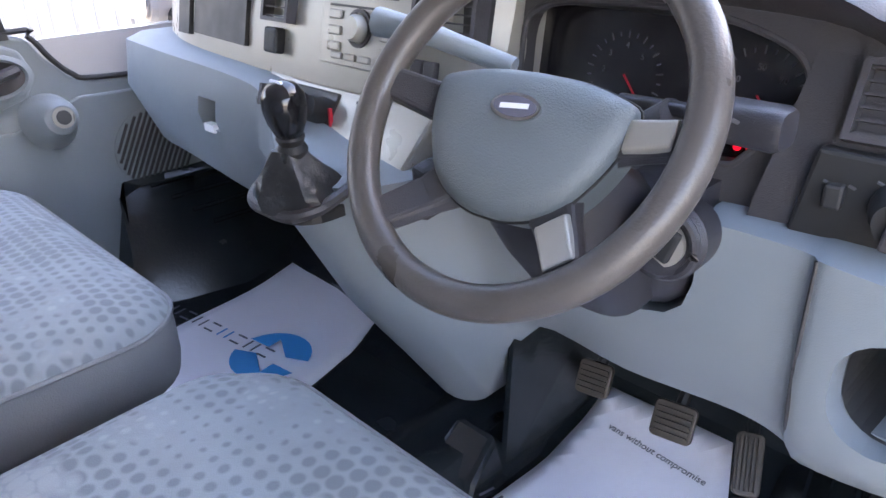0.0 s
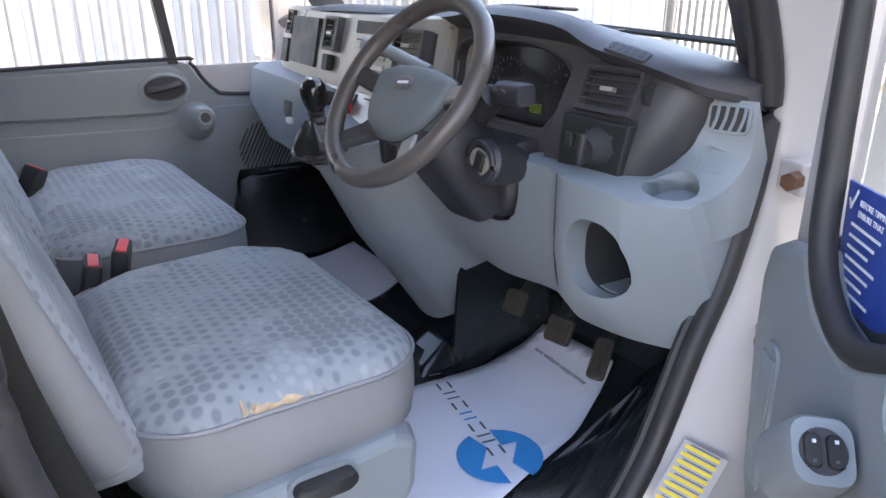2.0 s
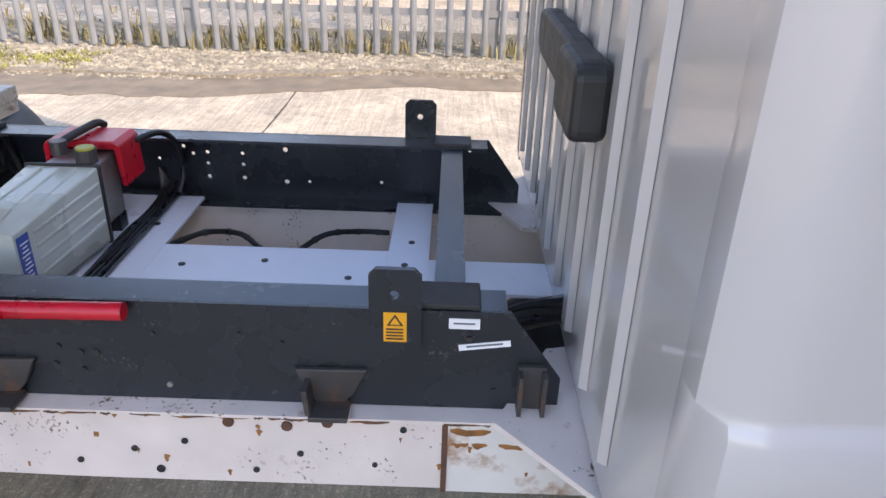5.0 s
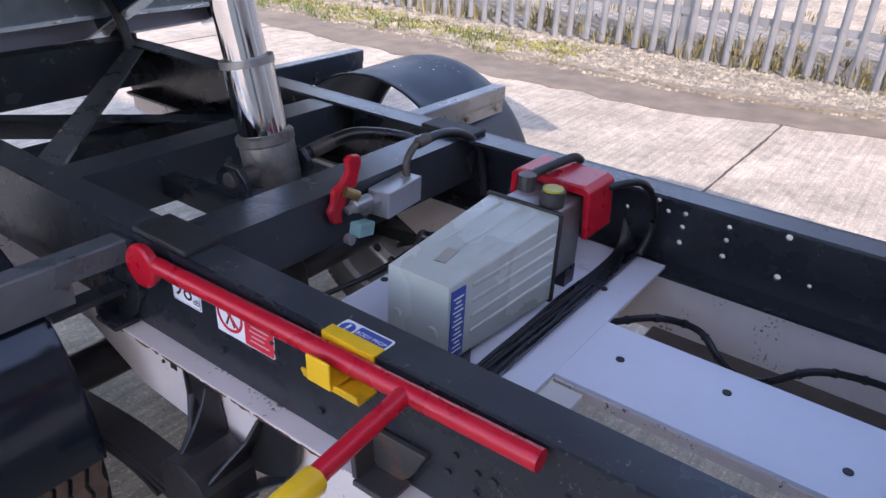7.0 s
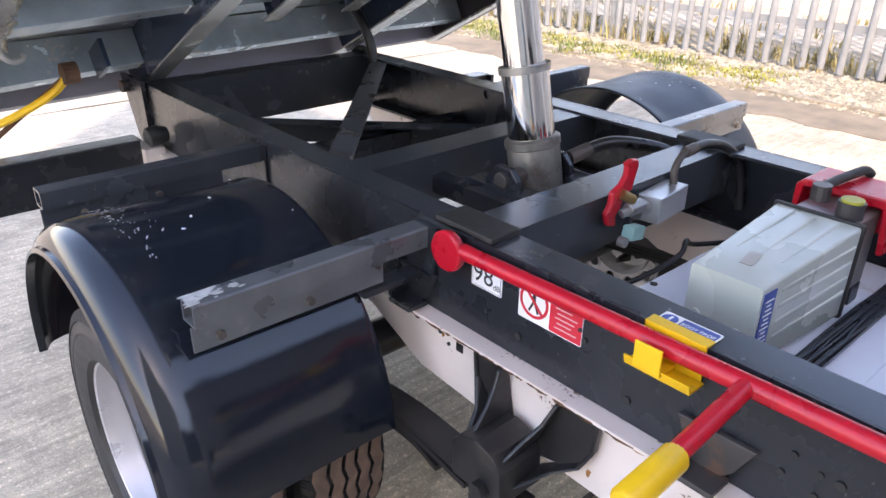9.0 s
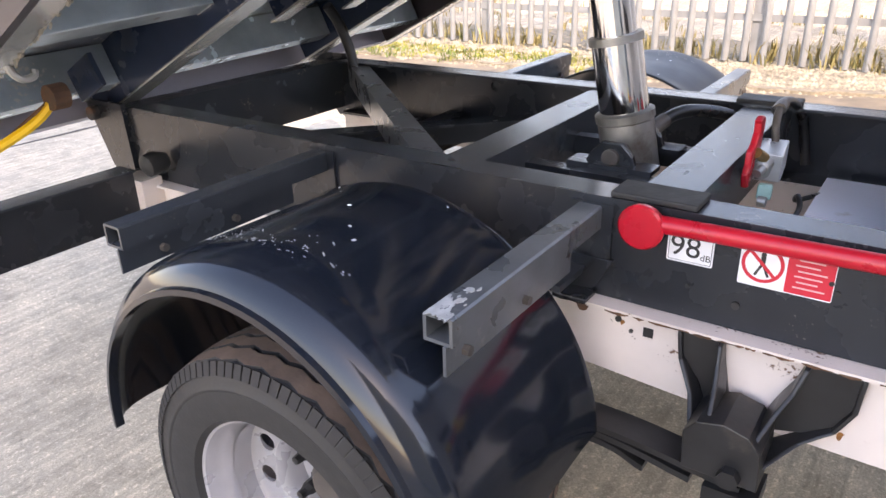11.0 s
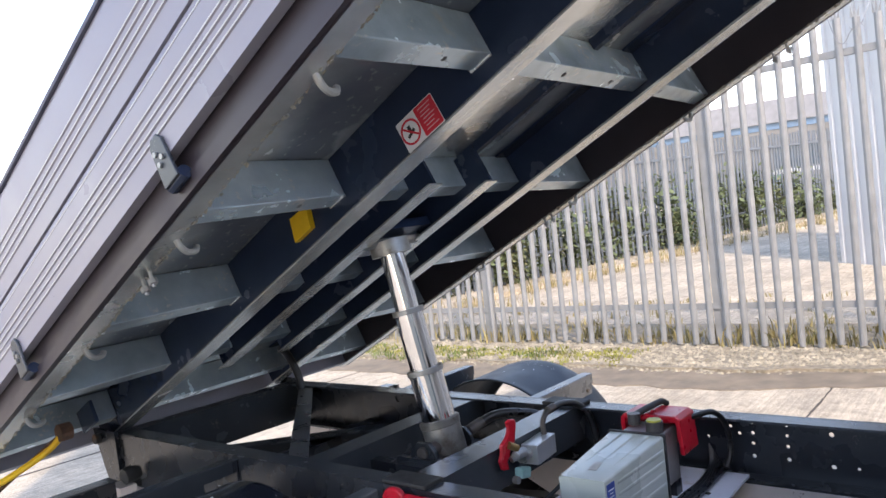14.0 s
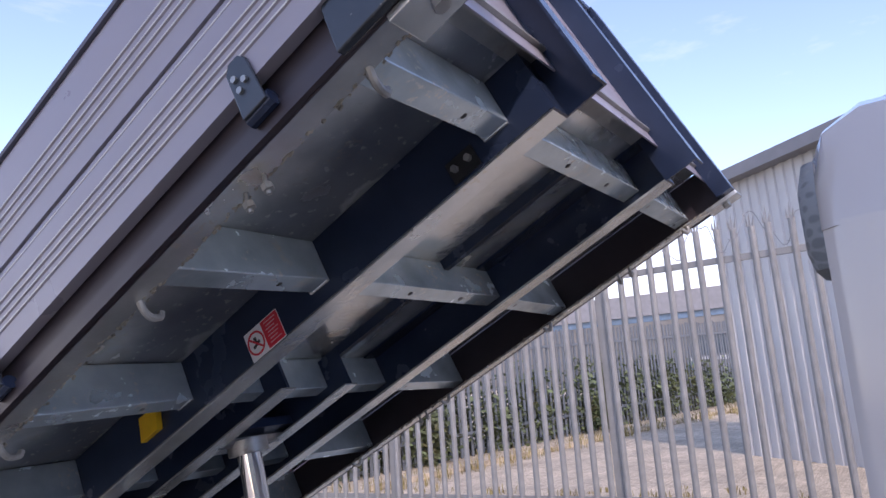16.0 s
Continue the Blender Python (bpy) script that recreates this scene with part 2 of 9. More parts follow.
def loft(sections, bm=None, cap=True):
    """A skin over sections with the same number of points."""
    bm = bm or bmesh.new()
    rows = [[bm.verts.new(p) for p in s] for s in sections]
    k = len(rows[0])
    for p, q in zip(rows, rows[1:]):
        for j in range(k):
            bm.faces.new((p[j], p[(j + 1) % k], q[(j + 1) % k], q[j]))
    if cap:
        bm.faces.new(rows[0])
        bm.faces.new(rows[-1])
    return bm


def disc(centre, radius, depth, axis="x", n=20, bm=None):
    bm = bm or bmesh.new()
    rot = {"x": (0, 90, 0), "y": (90, 0, 0), "z": (0, 0, 0)}[axis]
    m = Matrix.LocRotScale(centre, Euler([radians(a) for a in rot]), None)
    bmesh.ops.create_cone(bm, cap_ends=True, segments=n, radius1=radius, radius2=radius, depth=depth, matrix=m)
    return bm


def writing(name, text, size, mat, parent, m, depth=0.0006, align="CENTER", bold=0.0):
    """Letters of the built-in font as a flat mesh."""
    cu = bpy.data.curves.new(name, "FONT")
    cu.body, cu.size, cu.align_x, cu.align_y, cu.extrude, cu.offset = text, size, align, "CENTER", depth, bold
    tmp = bpy.data.objects.new(name, cu)
    me = bpy.data.meshes.new_from_object(tmp)
    bpy.data.objects.remove(tmp)
    bpy.data.curves.remove(cu)
    me.name = name
    me.materials.clear()
    me.materials.append(mat)
    ob = new(name, me)
    ob.parent = parent
    ob.matrix_local = m
    return ob



def cut(ob, bm):
    """Takes the solid bm out of ob's mesh."""
    bmesh.ops.recalc_face_normals(bm, faces=bm.faces)
    me = bpy.data.meshes.new("cutter")
    bm.to_mesh(me)
    bm.free()
    tool = new("cutter", me)
    tool.matrix_world = ob.matrix_world
    if ob.parent:
        tool.parent = ob.parent
        tool.matrix_local = ob.matrix_local
    bpy.context.view_layer.update()
    mod = ob.modifiers.new("cut", "BOOLEAN")
    mod.object, mod.operation, mod.solver = tool, "DIFFERENCE", "EXACT"
    done = bpy.data.meshes.new_from_object(ob.evaluated_get(bpy.context.evaluated_depsgraph_get()))
    ob.modifiers.remove(mod)
    old = ob.data
    ob.data = done
    bpy.data.meshes.remove(old)
    bpy.data.objects.remove(tool)
    bpy.data.meshes.remove(me)
    return ob


def stuff_mesh(name, verts, faces, mat, label, category):
    me = bpy.data.meshes.new(name)
    me.from_pydata(verts, [], faces)
    me.materials.append(mat)
    return tagged(new(name, me), label, category, kind="stuff")


# ---- ground ----
def concrete_material():
    """Worn yard concrete: broad stains, brushed lines along x, sand grain, pale aggregate and dark pits."""
    m = material("brushed concrete", (0.455, 0.378, 0.278), 0.85, 0, 0.22, 1.7, 0, 40, (0.350, 0.286, 0.206), 0.5, 0.8)
    n, l = m.node_tree.nodes, m.node_tree.links
    co = n.new("ShaderNodeTexCoord").outputs["Object"]

    def speckle(scale, detail, rough, lo, hi, dark, light, stretch=None):
        tex = n.new("ShaderNodeTexNoise")
        tex.inputs["Scale"].default_value, tex.inputs["Detail"].default_value, tex.inputs["Roughness"].default_value = scale, detail, rough
        if stretch:
            mp = n.new("ShaderNodeMapping")
            mp.inputs["Scale"].default_value = stretch
            mp.inputs["Rotation"].default_value = (0, 0, radians(2))
            l.new(co, mp.inputs[0])
            l.new(mp.outputs[0], tex.inputs["Vector"])
        else:
            l.new(co, tex.inputs["Vector"])
        k = n.new("ShaderNodeMapRange")
        k.inputs[1].default_value, k.inputs[2].default_value, k.inputs[3].default_value, k.inputs[4].default_value = lo, hi, dark, light
        l.new(tex.outputs[0], k.inputs[0])
        return k.outputs[0]

    def times(p, q):
        k = n.new("ShaderNodeMath")
        k.operation = "MULTIPLY"
        l.new(p, k.inputs[0])
        l.new(q, k.inputs[1])
        return k.outputs[0]

    brush = speckle(1.0, 4, 0.6, 0.34, 0.66, 0.82, 1.15, (1.6, 42.0, 1.0))
    grain = speckle(170, 4, 0.7, 0.34, 0.66, 0.76, 1.24)
    stones = speckle(75, 3, 0.5, 0.56, 0.68, 1.0, 1.5)
    pits = speckle(30, 6, 0.7, 0.27, 0.40, 0.45, 1.0)
    blots = speckle(6, 5, 0.65, 0.24, 0.40, 0.55, 1.0)
    mottle = speckle(9, 8, 0.8, 0.32, 0.68, 0.70, 1.32)
    both = times(times(times(brush, grain), times(stones, pits)), times(blots, mottle))
    b = n["Principled BSDF"]
    src = b.inputs["Base Color"].links[0].from_socket
    mul = n.new("ShaderNodeMix")
    mul.data_type, mul.blend_type = "RGBA", "MULTIPLY"
    mul.inputs[0].default_value = 1
    l.new(src, mul.inputs[6])
    l.new(both, mul.inputs[7])
    l.new(mul.outputs[2], b.inputs["Base Color"])
    bp = n.new("ShaderNodeBump")
    bp.inputs["Strength"].default_value, bp.inputs["Distance"].default_value = 0.5, 0.004
    l.new(times(brush, grain), bp.inputs["Height"])
    l.new(bp.outputs[0], b.inputs["Normal"])
    return m


M_YARD = concrete_material()
M_JOINT = material("joint filler", (0.085, 0.072, 0.058), 0.95, 0, 0.4, 20, 0.4, 60)
M_MUD = material("damp silt", (0.205, 0.160, 0.110), 0.8, 0, 0.3, 5, 0.3, 40, (0.27, 0.215, 0.15), 0.5, 1.6)
M_LEAF = material("weed leaves", (0.10, 0.13, 0.03), 0.7, 0, 0.5, 3)
M_STONE = material("gravel stones", (0.29, 0.25, 0.18), 0.85, 0, 0.55, 9)
ground = tagged(part("ground", prism([(-90, -90), (90, -90), (90, 90), (-90, 90)], "z", -0.2, 0.0), M_YARD), "worn brushed concrete yard with dark joints", "ground", kind="structure")
for y in (-6.6, -2.05, 2.5):
    bm = bmesh.new()
    edge = [(-4.1 + 0.05 * k, y + 0.016 * noise.noise((0.9 * k * 0.05, y, 2)) + random.uniform(-0.003, 0.003), 0.003 + 0.030 * max(0.0, noise.noise((0.05 * k * 2.1, y, 9))) ** 1.5 + random.uniform(0, 0.004)) for k in range(200)]
    prism([(x, v + w) for x, v, w in edge] + [(x, v - w) for x, v, w in reversed(edge)], "z", 0.0005, 0.003, bm)
    part("joint", bm, M_JOINT, ground)
bm = bmesh.new()
edge = [(-3.68 - 0.32 * min(1.7, max(0.0, y + 3.0)) - 0.10 * noise.noise((0.12 * k, 3.1, 0)) - 0.07 * noise.noise((0.4 * k, 7.7, 0)) - 0.05 * noise.noise((1.3 * k, 2.7, 0)), y) for k, y in [(k, -22 + 0.1 * k) for k in range(450)]]
prism(edge + [(-5.0, 22.9), (-5.0, -22)], "z", 0.001, 0.006, bm)
tagged(part("silt_strip", bm, M_MUD), "damp brown silt washed along the gravel edge", "silt", kind="structure")
bm = bmesh.new()
edge = [(-4.30 - 0.24 * min(1.6, max(0.0, y + 3.0)) - 0.10 * noise.noise((0.17 * k, 1.3, 0)) - 0.05 * noise.noise((0.9 * k, 4.3, 0)), y) for k, y in [(k, -22 + 0.1 * k) for k in range(450)]]
prism(edge + [(-6.6, 22.9), (-6.6, -22)], "z", 0.004, 0.03, bm)
tagged(part("gravel_bed", bm, M_GRAVEL), "pale gravel strip along the palisade fence", "gravel", kind="structure")
rnd = random.Random(4)
verts, faces = [], []
for k in range(15000):
    y = rnd.uniform(-9.5, 3.0)
    x = -4.30 - 0.24 * min(1.6, max(0.0, y + 3.0)) - 1.35 * rnd.random() ** 1.3 + rnd.gauss(0, 0.07)
    if x > -4.15 - 0.24 * min(1.6, max(0.0, y + 3.0)):
        continue
    r = rnd.uniform(0.008, 0.023)
    z = 0.03 if x < -4.38 - 0.24 * min(1.6, max(0.0, y + 3.0)) else 0.008
    b = len(verts)
    t = rnd.uniform(0, 3)
    ring = [(math.cos(t + a), math.sin(t + a)) for a in (0, 1.3, 2.5, 3.8, 5.1)]
    verts += [(x + r * c * rnd.uniform(0.7, 1.3), y + r * d * rnd.uniform(0.7, 1.3), z) for c, d in ring] + [(x + rnd.uniform(-0.3, 0.3) * r, y, z + r * rnd.uniform(0.5, 1.0))]
    faces += [(b + i, b + (i + 1) % 5, b + 5) for i in range(5)]
stuff_mesh("gravel_stones", verts, faces, M_STONE, "loose pale gravel stones beside the fence", "gravel")


def tufts(name, places, mat, label, high, seed):
    """Bunches of bent blades."""
    r, v, f = random.Random(seed), [], []
    for x, y, z, size, count in places:
        for _ in range(count):
            a, lean, h = r.uniform(0, 6.28), r.uniform(0.1, 0.8), high * size * r.uniform(0.5, 1.2)
            px, py = x + r.gauss(0, 0.07 * size), y + r.gauss(0, 0.07 * size)
            w = 0.006 * r.uniform(0.6, 1.6)
            dx, dy = math.cos(a), math.sin(a)
            b = len(v)
            v += [(px - dy * w, py + dx * w, z), (px + dy * w, py - dx * w, z), (px + dx * lean * h * 0.4 + dy * w, py + dy * lean * h * 0.4 - dx * w, z + h * 0.6), (px + dx * lean * h * 0.4 - dy * w, py + dy * lean * h * 0.4 + dx * w, z + h * 0.6), (px + dx * lean * h, py + dy * lean * h, z + h * 0.9)]
            f += [(b, b + 1, b + 2, b + 3), (b + 3, b + 2, b + 4)]
    return stuff_mesh(name, v, f, mat, label, "weeds")


rnd = random.Random(9)
M_DRY = material("dry grass", (0.30, 0.24, 0.10), 0.8, 0, 0.4, 4, 0, 60, (0.12, 0.13, 0.04), 0.5, 2)
tufts("grass", [(rnd.uniform(-4.9, -4.25), rnd.uniform(-9, -4.6), 0.02, rnd.uniform(0.6, 1.2), 16) for _ in range(70)], M_LEAF, "low green weeds on the gravel", 0.07, 5)
tufts("moss_grass", [(-4.72 + rnd.gauss(0, 0.17), rnd.uniform(-8.5, -3.9), 0.022, rnd.uniform(0.5, 1.1), 18) for _ in range(230)], material("yellow green grass", (0.23, 0.22, 0.05), 0.8, 0, 0.4, 4), "short yellow green grass along the gravel edge", 0.045, 8)
tufts("dry_grass", [(rnd.uniform(-5.75, -5.3), rnd.uniform(-9, 1), 0.03, rnd.uniform(0.5, 1.5), 14) for _ in range(110)], M_DRY, "dry straw coloured grass under the fence", 0.17, 6)

# ---- fence ----
RISE = lambda x: 0.045 * max(0.0, -6.7 - x)
bm = prism([(-6.62, -0.1), (-6.62, 0.003), (-7.4, 0.02), (-62.0, RISE(-62.0)), (-62.0, -0.1)], "y", -60, 60)
tagged(part("ground_upper", bm, M_YARD), "pale concrete yard rising gently behind the fence", "ground", kind="structure")
FENCE_X = -5.28
M_WIRE = material("barbed wire", (0.30, 0.30, 0.30), 0.5, 0.7, 0.2, 20)
pale_bm = bmesh.new()
for z0, z1, k in ((0.05, 2.86, 1.0),):
    prism([(-0.020, -0.030), (-0.004, -0.030), (0.016, -0.009), (0.016, 0.009), (-0.004, 0.030), (-0.020, 0.030), (0.004, 0.006), (0.004, -0.006)], "z", z0, z1, pale_bm)
for s in (-1, 0, 1):
    prism([(-0.030 * 0.5 + s * 0.022 - 0.004, 2.86), (s * 0.022 + 0.012 - 0.008, 2.86), (s * 0.034, 3.02 if s == 0 else 2.96)], "x", -0.002, 0.002, pale_bm)
bmesh.ops.recalc_face_normals(pale_bm, faces=pale_bm.faces)
PALE = bpy.data.meshes.new("pale")
pale_bm.to_mesh(PALE)
pale_bm.free()
PALE.materials.append(M_FENCE)


def fence_bay(y0):
    f = thing("palisade_fence", "galvanised steel palisade fence bay with barbed wire", "fence", pose(FENCE_X, y0, 0), "fence bays")
    part("post", box((-0.14, -0.045, 0), (-0.04, 0.045, 2.75)), M_FENCE, f, "dull grey steel post")
    for z in (0.42, 2.58):
        bm = prism([(-0.06, z - 0.03), (-0.022, z - 0.03), (-0.022, z + 0.03), (-0.028, z + 0.03), (-0.028, z - 0.024), (-0.06, z - 0.024)], "y", -0.04, 2.75)
        part("rail", bm, M_FENCE, f)
    for k in range(17):
        p = new("pale", PALE)
        p.parent = f
        p.matrix_local = pose(random.uniform(-0.003, 0.003), 0.08 + k * 0.162 + random.uniform(-0.006, 0.006), random.uniform(-0.02, 0.02), random.uniform(-0.35, 0.35), 0, random.uniform(-4, 4))
    pts = [(0.03 + 0.10 * math.sin(7.1 * k / 10), -0.02 + 2.77 * k / 40, 2.80 + 0.16 * math.sin(k * 0.9) + 0.05 * math.sin(k * 2.3)) for k in range(41)]
    bm = tube(smooth_path(pts, 3), 0.004, 5)
    for k in range(0, 41, 1):
        obox(pts[k], (0.003, 0.05, 0.003), (40 * k, 25 * k, 60 * k), bm)
    part("barbed_wire", bm, M_WIRE, f, "loose barbed wire")
    return f


bay = fence_bay(-3.26)
for k in (-6, -5, -4, -3, -2, -1, 1, 2, 3, 4, 5):
    copy_thing(bay, pose(FENCE_X, -3.26 + 2.75 * k, 0))

# ---- beyond the fence ----
M_CLAD = material("white profiled cladding", (0.52, 0.52, 0.51), 0.45, 0, 0.05, 2, 0.03, 40, (0.52, 0.52, 0.50), 0.25, 1.2)
M_ROOF = material("grey roof sheet", (0.22, 0.22, 0.23), 0.6, 0.1, 0.12, 3)
shed = thing("clad_building", "white profiled metal building behind the fence", "building", pose(-11.5, -3.3, 0, 0, 0, -38))
prof = []
for k in range(60):
    v = k * 0.2
    prof += [(-0.03, v), (0.0, v + 0.02), (0.0, v + 0.09), (-0.03, v + 0.11)]
bm = prism(prof + [(-0.2, 12.0), (-0.2, 0)], "z", 0.0, 4.75)
part("wall", bm, M_CLAD, shed)
part("side_wall", box((-2.6, 0.0, 0.0), (-0.2, 0.2, 4.75)), M_CLAD, shed)
part("roof", prism([(0.25, 4.75), (0.25, 4.95), (-1.3, 5.15), (-2.8, 4.95), (-2.8, 4.75)], "y", -0.2, 12.2), M_ROOF, shed)
hut = thing("flat_roofed_building", "long grey flat roofed building in the distance", "building", pose(-46, -14, 0, 0, 0, 8))
M_DISTANT = material("weathered render", (0.17, 0.165, 0.155), 0.8, 0, 0.2, 0.6, 0, 60, (0.11, 0.10, 0.09), 0.4, 0.3)
part("wall", box((-6, -22, 0), (0, 12, 5.4)), M_DISTANT, hut)
part("parapet", box((-6.2, -22.2, 5.8), (0.25, 12.2, 7.2)), M_ROOF, hut)
part("window_band", box((-0.1, -21, 5.4), (0.05, 11, 5.8)), material("distant glazing", (0.10, 0.16, 0.24), 0.2, 0, 0.2, 1), hut)
M_FARFENCE = material("dull blue grey pale", (0.13, 0.145, 0.16), 0.6, 0.2, 0.15, 3)
far = thing("distant_fence", "blue grey palisade fence across the far side", "fence", pose(-8.6, -10.0, 0.085, 0, 0, 163.5))
bm = box((-0.035, -0.012, -0.2), (0.035, 0.012, 2.55))
FARPALE = part("pale", bm, M_FARFENCE, far)
for k in range(1, 105):
    p = new("pale", FARPALE.data)
    p.parent = far
    p.matrix_local = pose(0.155 * k, 0, 0.043 * 0.155 * k + random.uniform(-0.03, 0.03), 0, random.uniform(-0.6, 0.6), 0)
part("rail", obox((8.05, -0.04, 0.48 + 0.346), (16.3, 0.04, 0.06), (0, -2.46, 0)), M_FARFENCE, far)
part("rail", obox((8.05, -0.04, 2.18 + 0.346), (16.3, 0.04, 0.06), (0, -2.46, 0)), M_FARFENCE, far)
kerb = tagged(part("kerb", obox((-14.8, -6.7, 0.41), (14, 0.15, 0.10), (0, -2.46, 163.5)), M_YARD), "weathered concrete kerb beside the far verge", "kerb", kind="structure")


def hedge(name, label, spots, seed):
    """Leafy scrub: many small leaves round stems."""
    r, v, f = random.Random(seed), [], []
    for x, y, w, h, count in spots:
        for _ in range(count):
            t = r.random()
            px, py, pz = x + r.gauss(0, w * 0.45), y + r.gauss(0, w * 0.45), RISE(x) + h * t ** 0.8 * r.uniform(0.6, 1.1)
            s = r.uniform(0.035, 0.10)
            a, b2 = r.uniform(0, 6.28), r.uniform(-1, 1)
            d = Vector((math.cos(a), math.sin(a), b2)).normalized() * s
            e = d.cross(Vector((r.uniform(-1, 1), r.uniform(-1, 1), 1))).normalized() * s * 0.55
            b = len(v)
            p = Vector((px, py, pz))
            v += [tuple(p - d), tuple(p + e), tuple(p + d), tuple(p - e)]
            f.append((b, b + 1, b + 2, b + 3))
    return stuff_mesh(name, v, f, M_HEDGE, label, "shrubs")


M_HEDGE = material("scrub leaves", (0.10, 0.125, 0.055), 0.7, 0, 0.5, 1.5, 0, 60, (0.20, 0.16, 0.07), 0.4, 0.8)
rnd = random.Random(12)
hedge("scrub", "scrubby green hedge along the far fence", [(-8.6 - 15.5 * t + rnd.uniform(-0.3, 0.3), -10.3 + 4.6 * t - 0.2 + rnd.uniform(-0.5, 0.5), rnd.uniform(0.5, 0.9), rnd.uniform(0.7, 2.1) * (1.25 - 0.6 * t), 700) for t in [k / 44 for k in range(45)]], 8)
tufts("verge_weeds", [(x, y, RISE(x), w, 14) for x, y, w in [(-8.0 - 13 * t + rnd.gauss(0, 0.2), -8.6 + 3.9 * t + rnd.gauss(0, 0.25), rnd.uniform(0.8, 2.2)) for t in [k / 80 for k in range(81)]]], M_DRY, "dry weeds along the far kerb", 0.16, 14)
tufts("yard_weeds", [(x, y, RISE(x), w, 10) for x, y, w in [(rnd.uniform(-8.5, -5.9), rnd.uniform(-9.5, -1.5), rnd.uniform(0.5, 1.4)) for _ in range(90)]], M_DRY, "scattered dry weeds beyond the fence", 0.12, 15)
# small van standing at the top of the yard
van = thing("parked_van", "grey van with green front corner on the rising yard", "van", pose(-28.6, -7.6, RISE(-28.6), 0, 0, 12))
part("body", prism([(-0.95, 0.45), (0.95, 0.45), (0.97, 1.3), (0.86, 2.35), (0.70, 2.62), (-0.70, 2.62), (-0.86, 2.35), (-0.97, 1.3)], "x", -4.2, 0.0), material("weathered grey van paint", (0.16, 0.155, 0.15), 0.4, 0, 0.15, 2), van, bevel=0.06)
part("windscreen", prism([(-0.80, 1.45), (0.80, 1.45), (0.72, 2.25), (-0.72, 2.25)], "x", 0.0, 0.02), material("far windscreen glass", (0.05, 0.07, 0.09), 0.1, 0, 0.1, 2), van)
part("bumper", box((-0.1, -0.95, 0.35), (0.12, 0.95, 0.62)), M_RUBBER, van, bevel=0.03)
part("bonnet_band", box((0.0, -0.9, 1.22), (0.025, 0.9, 1.38)), M_CLAD, van)
part("corner_panel", box((0.0, -0.97, 0.63), (0.03, -0.62, 1.20)), material("faded green panel", (0.10, 0.24, 0.17), 0.5, 0, 0.15, 3), van, "faded green front corner")
for y in (-0.80, 0.80):
    for x in (-0.75, -3.4):
        part("wheel", disc((x, y, 0.34), 0.34, 0.2, "y", 20), M_TYRE, van)

# ---- lorry standing ahead of the cab ----
lorry = thing("parked_lorry", "dusty tan lorry parked ahead of the cab", "lorry", pose(-3.7, 10.8, 0, 0, 0, 24.6))
M_TAN = material("dusty tan paint", (0.34, 0.28, 0.19), 0.5, 0, 0.15, 2, 0.05, 40, (0.24, 0.19, 0.13), 0.4, 1.2)
hull = prism([(-0.95, 0.35), (-0.60, 0.35), (-0.58, 0.62)] + [(0.60 * math.cos(radians(a)), 0.52 + 0.60 * math.sin(radians(a))) for a in range(168, 11, -12)] + [(0.58, 0.40), (3.3, 0.40), (3.3, 2.75), (-0.70, 2.75), (-0.95, 1.9)], "y", 0.0, 2.3)
part("body", hull, M_TAN, lorry, bevel=0.04)
part("arch_trim", tube([(0.60 * math.cos(radians(a)), -0.02, 0.52 + 0.60 * math.sin(radians(a))) for a in range(-10, 191, 10)], 0.05, 8), M_WHITE, lorry, "pale wheel arch trim", smooth=True)
lw = part("wheel", lathe([(0.30, 0.10), (0.36, 0.14), (0.46, 0.14), (0.50, 0.10), (0.50, -0.10), (0.46, -0.14), (0.30, -0.10)], 40, m=pose(0, 0.16, 0.50, 90, 0, 0)), M_TYRE, lorry, smooth=True)
part("rim", lathe([(0.31, 0.09), (0.28, 0.05), (0.20, 0.03), (0.10, 0.09), (0.0, 0.09)], 32, m=pose(0, 0.16, 0.50, 90, 0, 0)), M_RIM, lw, "pale steel rim", smooth=True)
part("side_window", box((-0.55, -0.02, 1.75), (0.45, 0.0, 2.45)), material("dark cab glass", (0.04, 0.05, 0.06), 0.1, 0, 0.1, 3), lorry)

# ---- chassis ----
M_FLANGE = material("worn blue black paint", (0.052, 0.060, 0.070), 0.25, 0.25, 0.10, 9, 0.04, 120, (0.085, 0.09, 0.093), 0.10, 7, 0, 0.04, speck=(0.22, 0.20, 0.18), speck_amount=-0.07, speck_scale=160)
M_RUSTWHITE = material("rust streaked white paint", (0.70, 0.67, 0.62), 0.5, 0, 0.06, 9, 0.12, 60, (0.32, 0.14, 0.04), 0.52, 11)
M_RUSTSTAIN = material("orange rust stain", (0.30, 0.125, 0.035), 0.85, 0, 0.4, 40, 0.2, 90, (0.16, 0.06, 0.02), 0.4, 25)
M_MOUNT = material("rust edged black bracket", (0.050, 0.046, 0.045), 0.5, 0.1, 0.2, 20, 0.2, 90, (0.14, 0.066, 0.036), 0.5, 16)
M_BRACKET = material("worn grey bracket paint", (0.155, 0.165, 0.175), 0.30, 0.5, 0.2, 14, 0.08, 80, (0.32, 0.315, 0.30), 0.26, 9, 0, 0.06, speck=(0.10, 0.06, 0.04), speck_amount=-0.05, speck_scale=120)
M_HUBMETAL = material("oil stained hub metal", (0.10, 0.085, 0.075), 0.55, 0.3, 0.3, 20, 0.2, 80, (0.16, 0.10, 0.07), 0.3, 12)
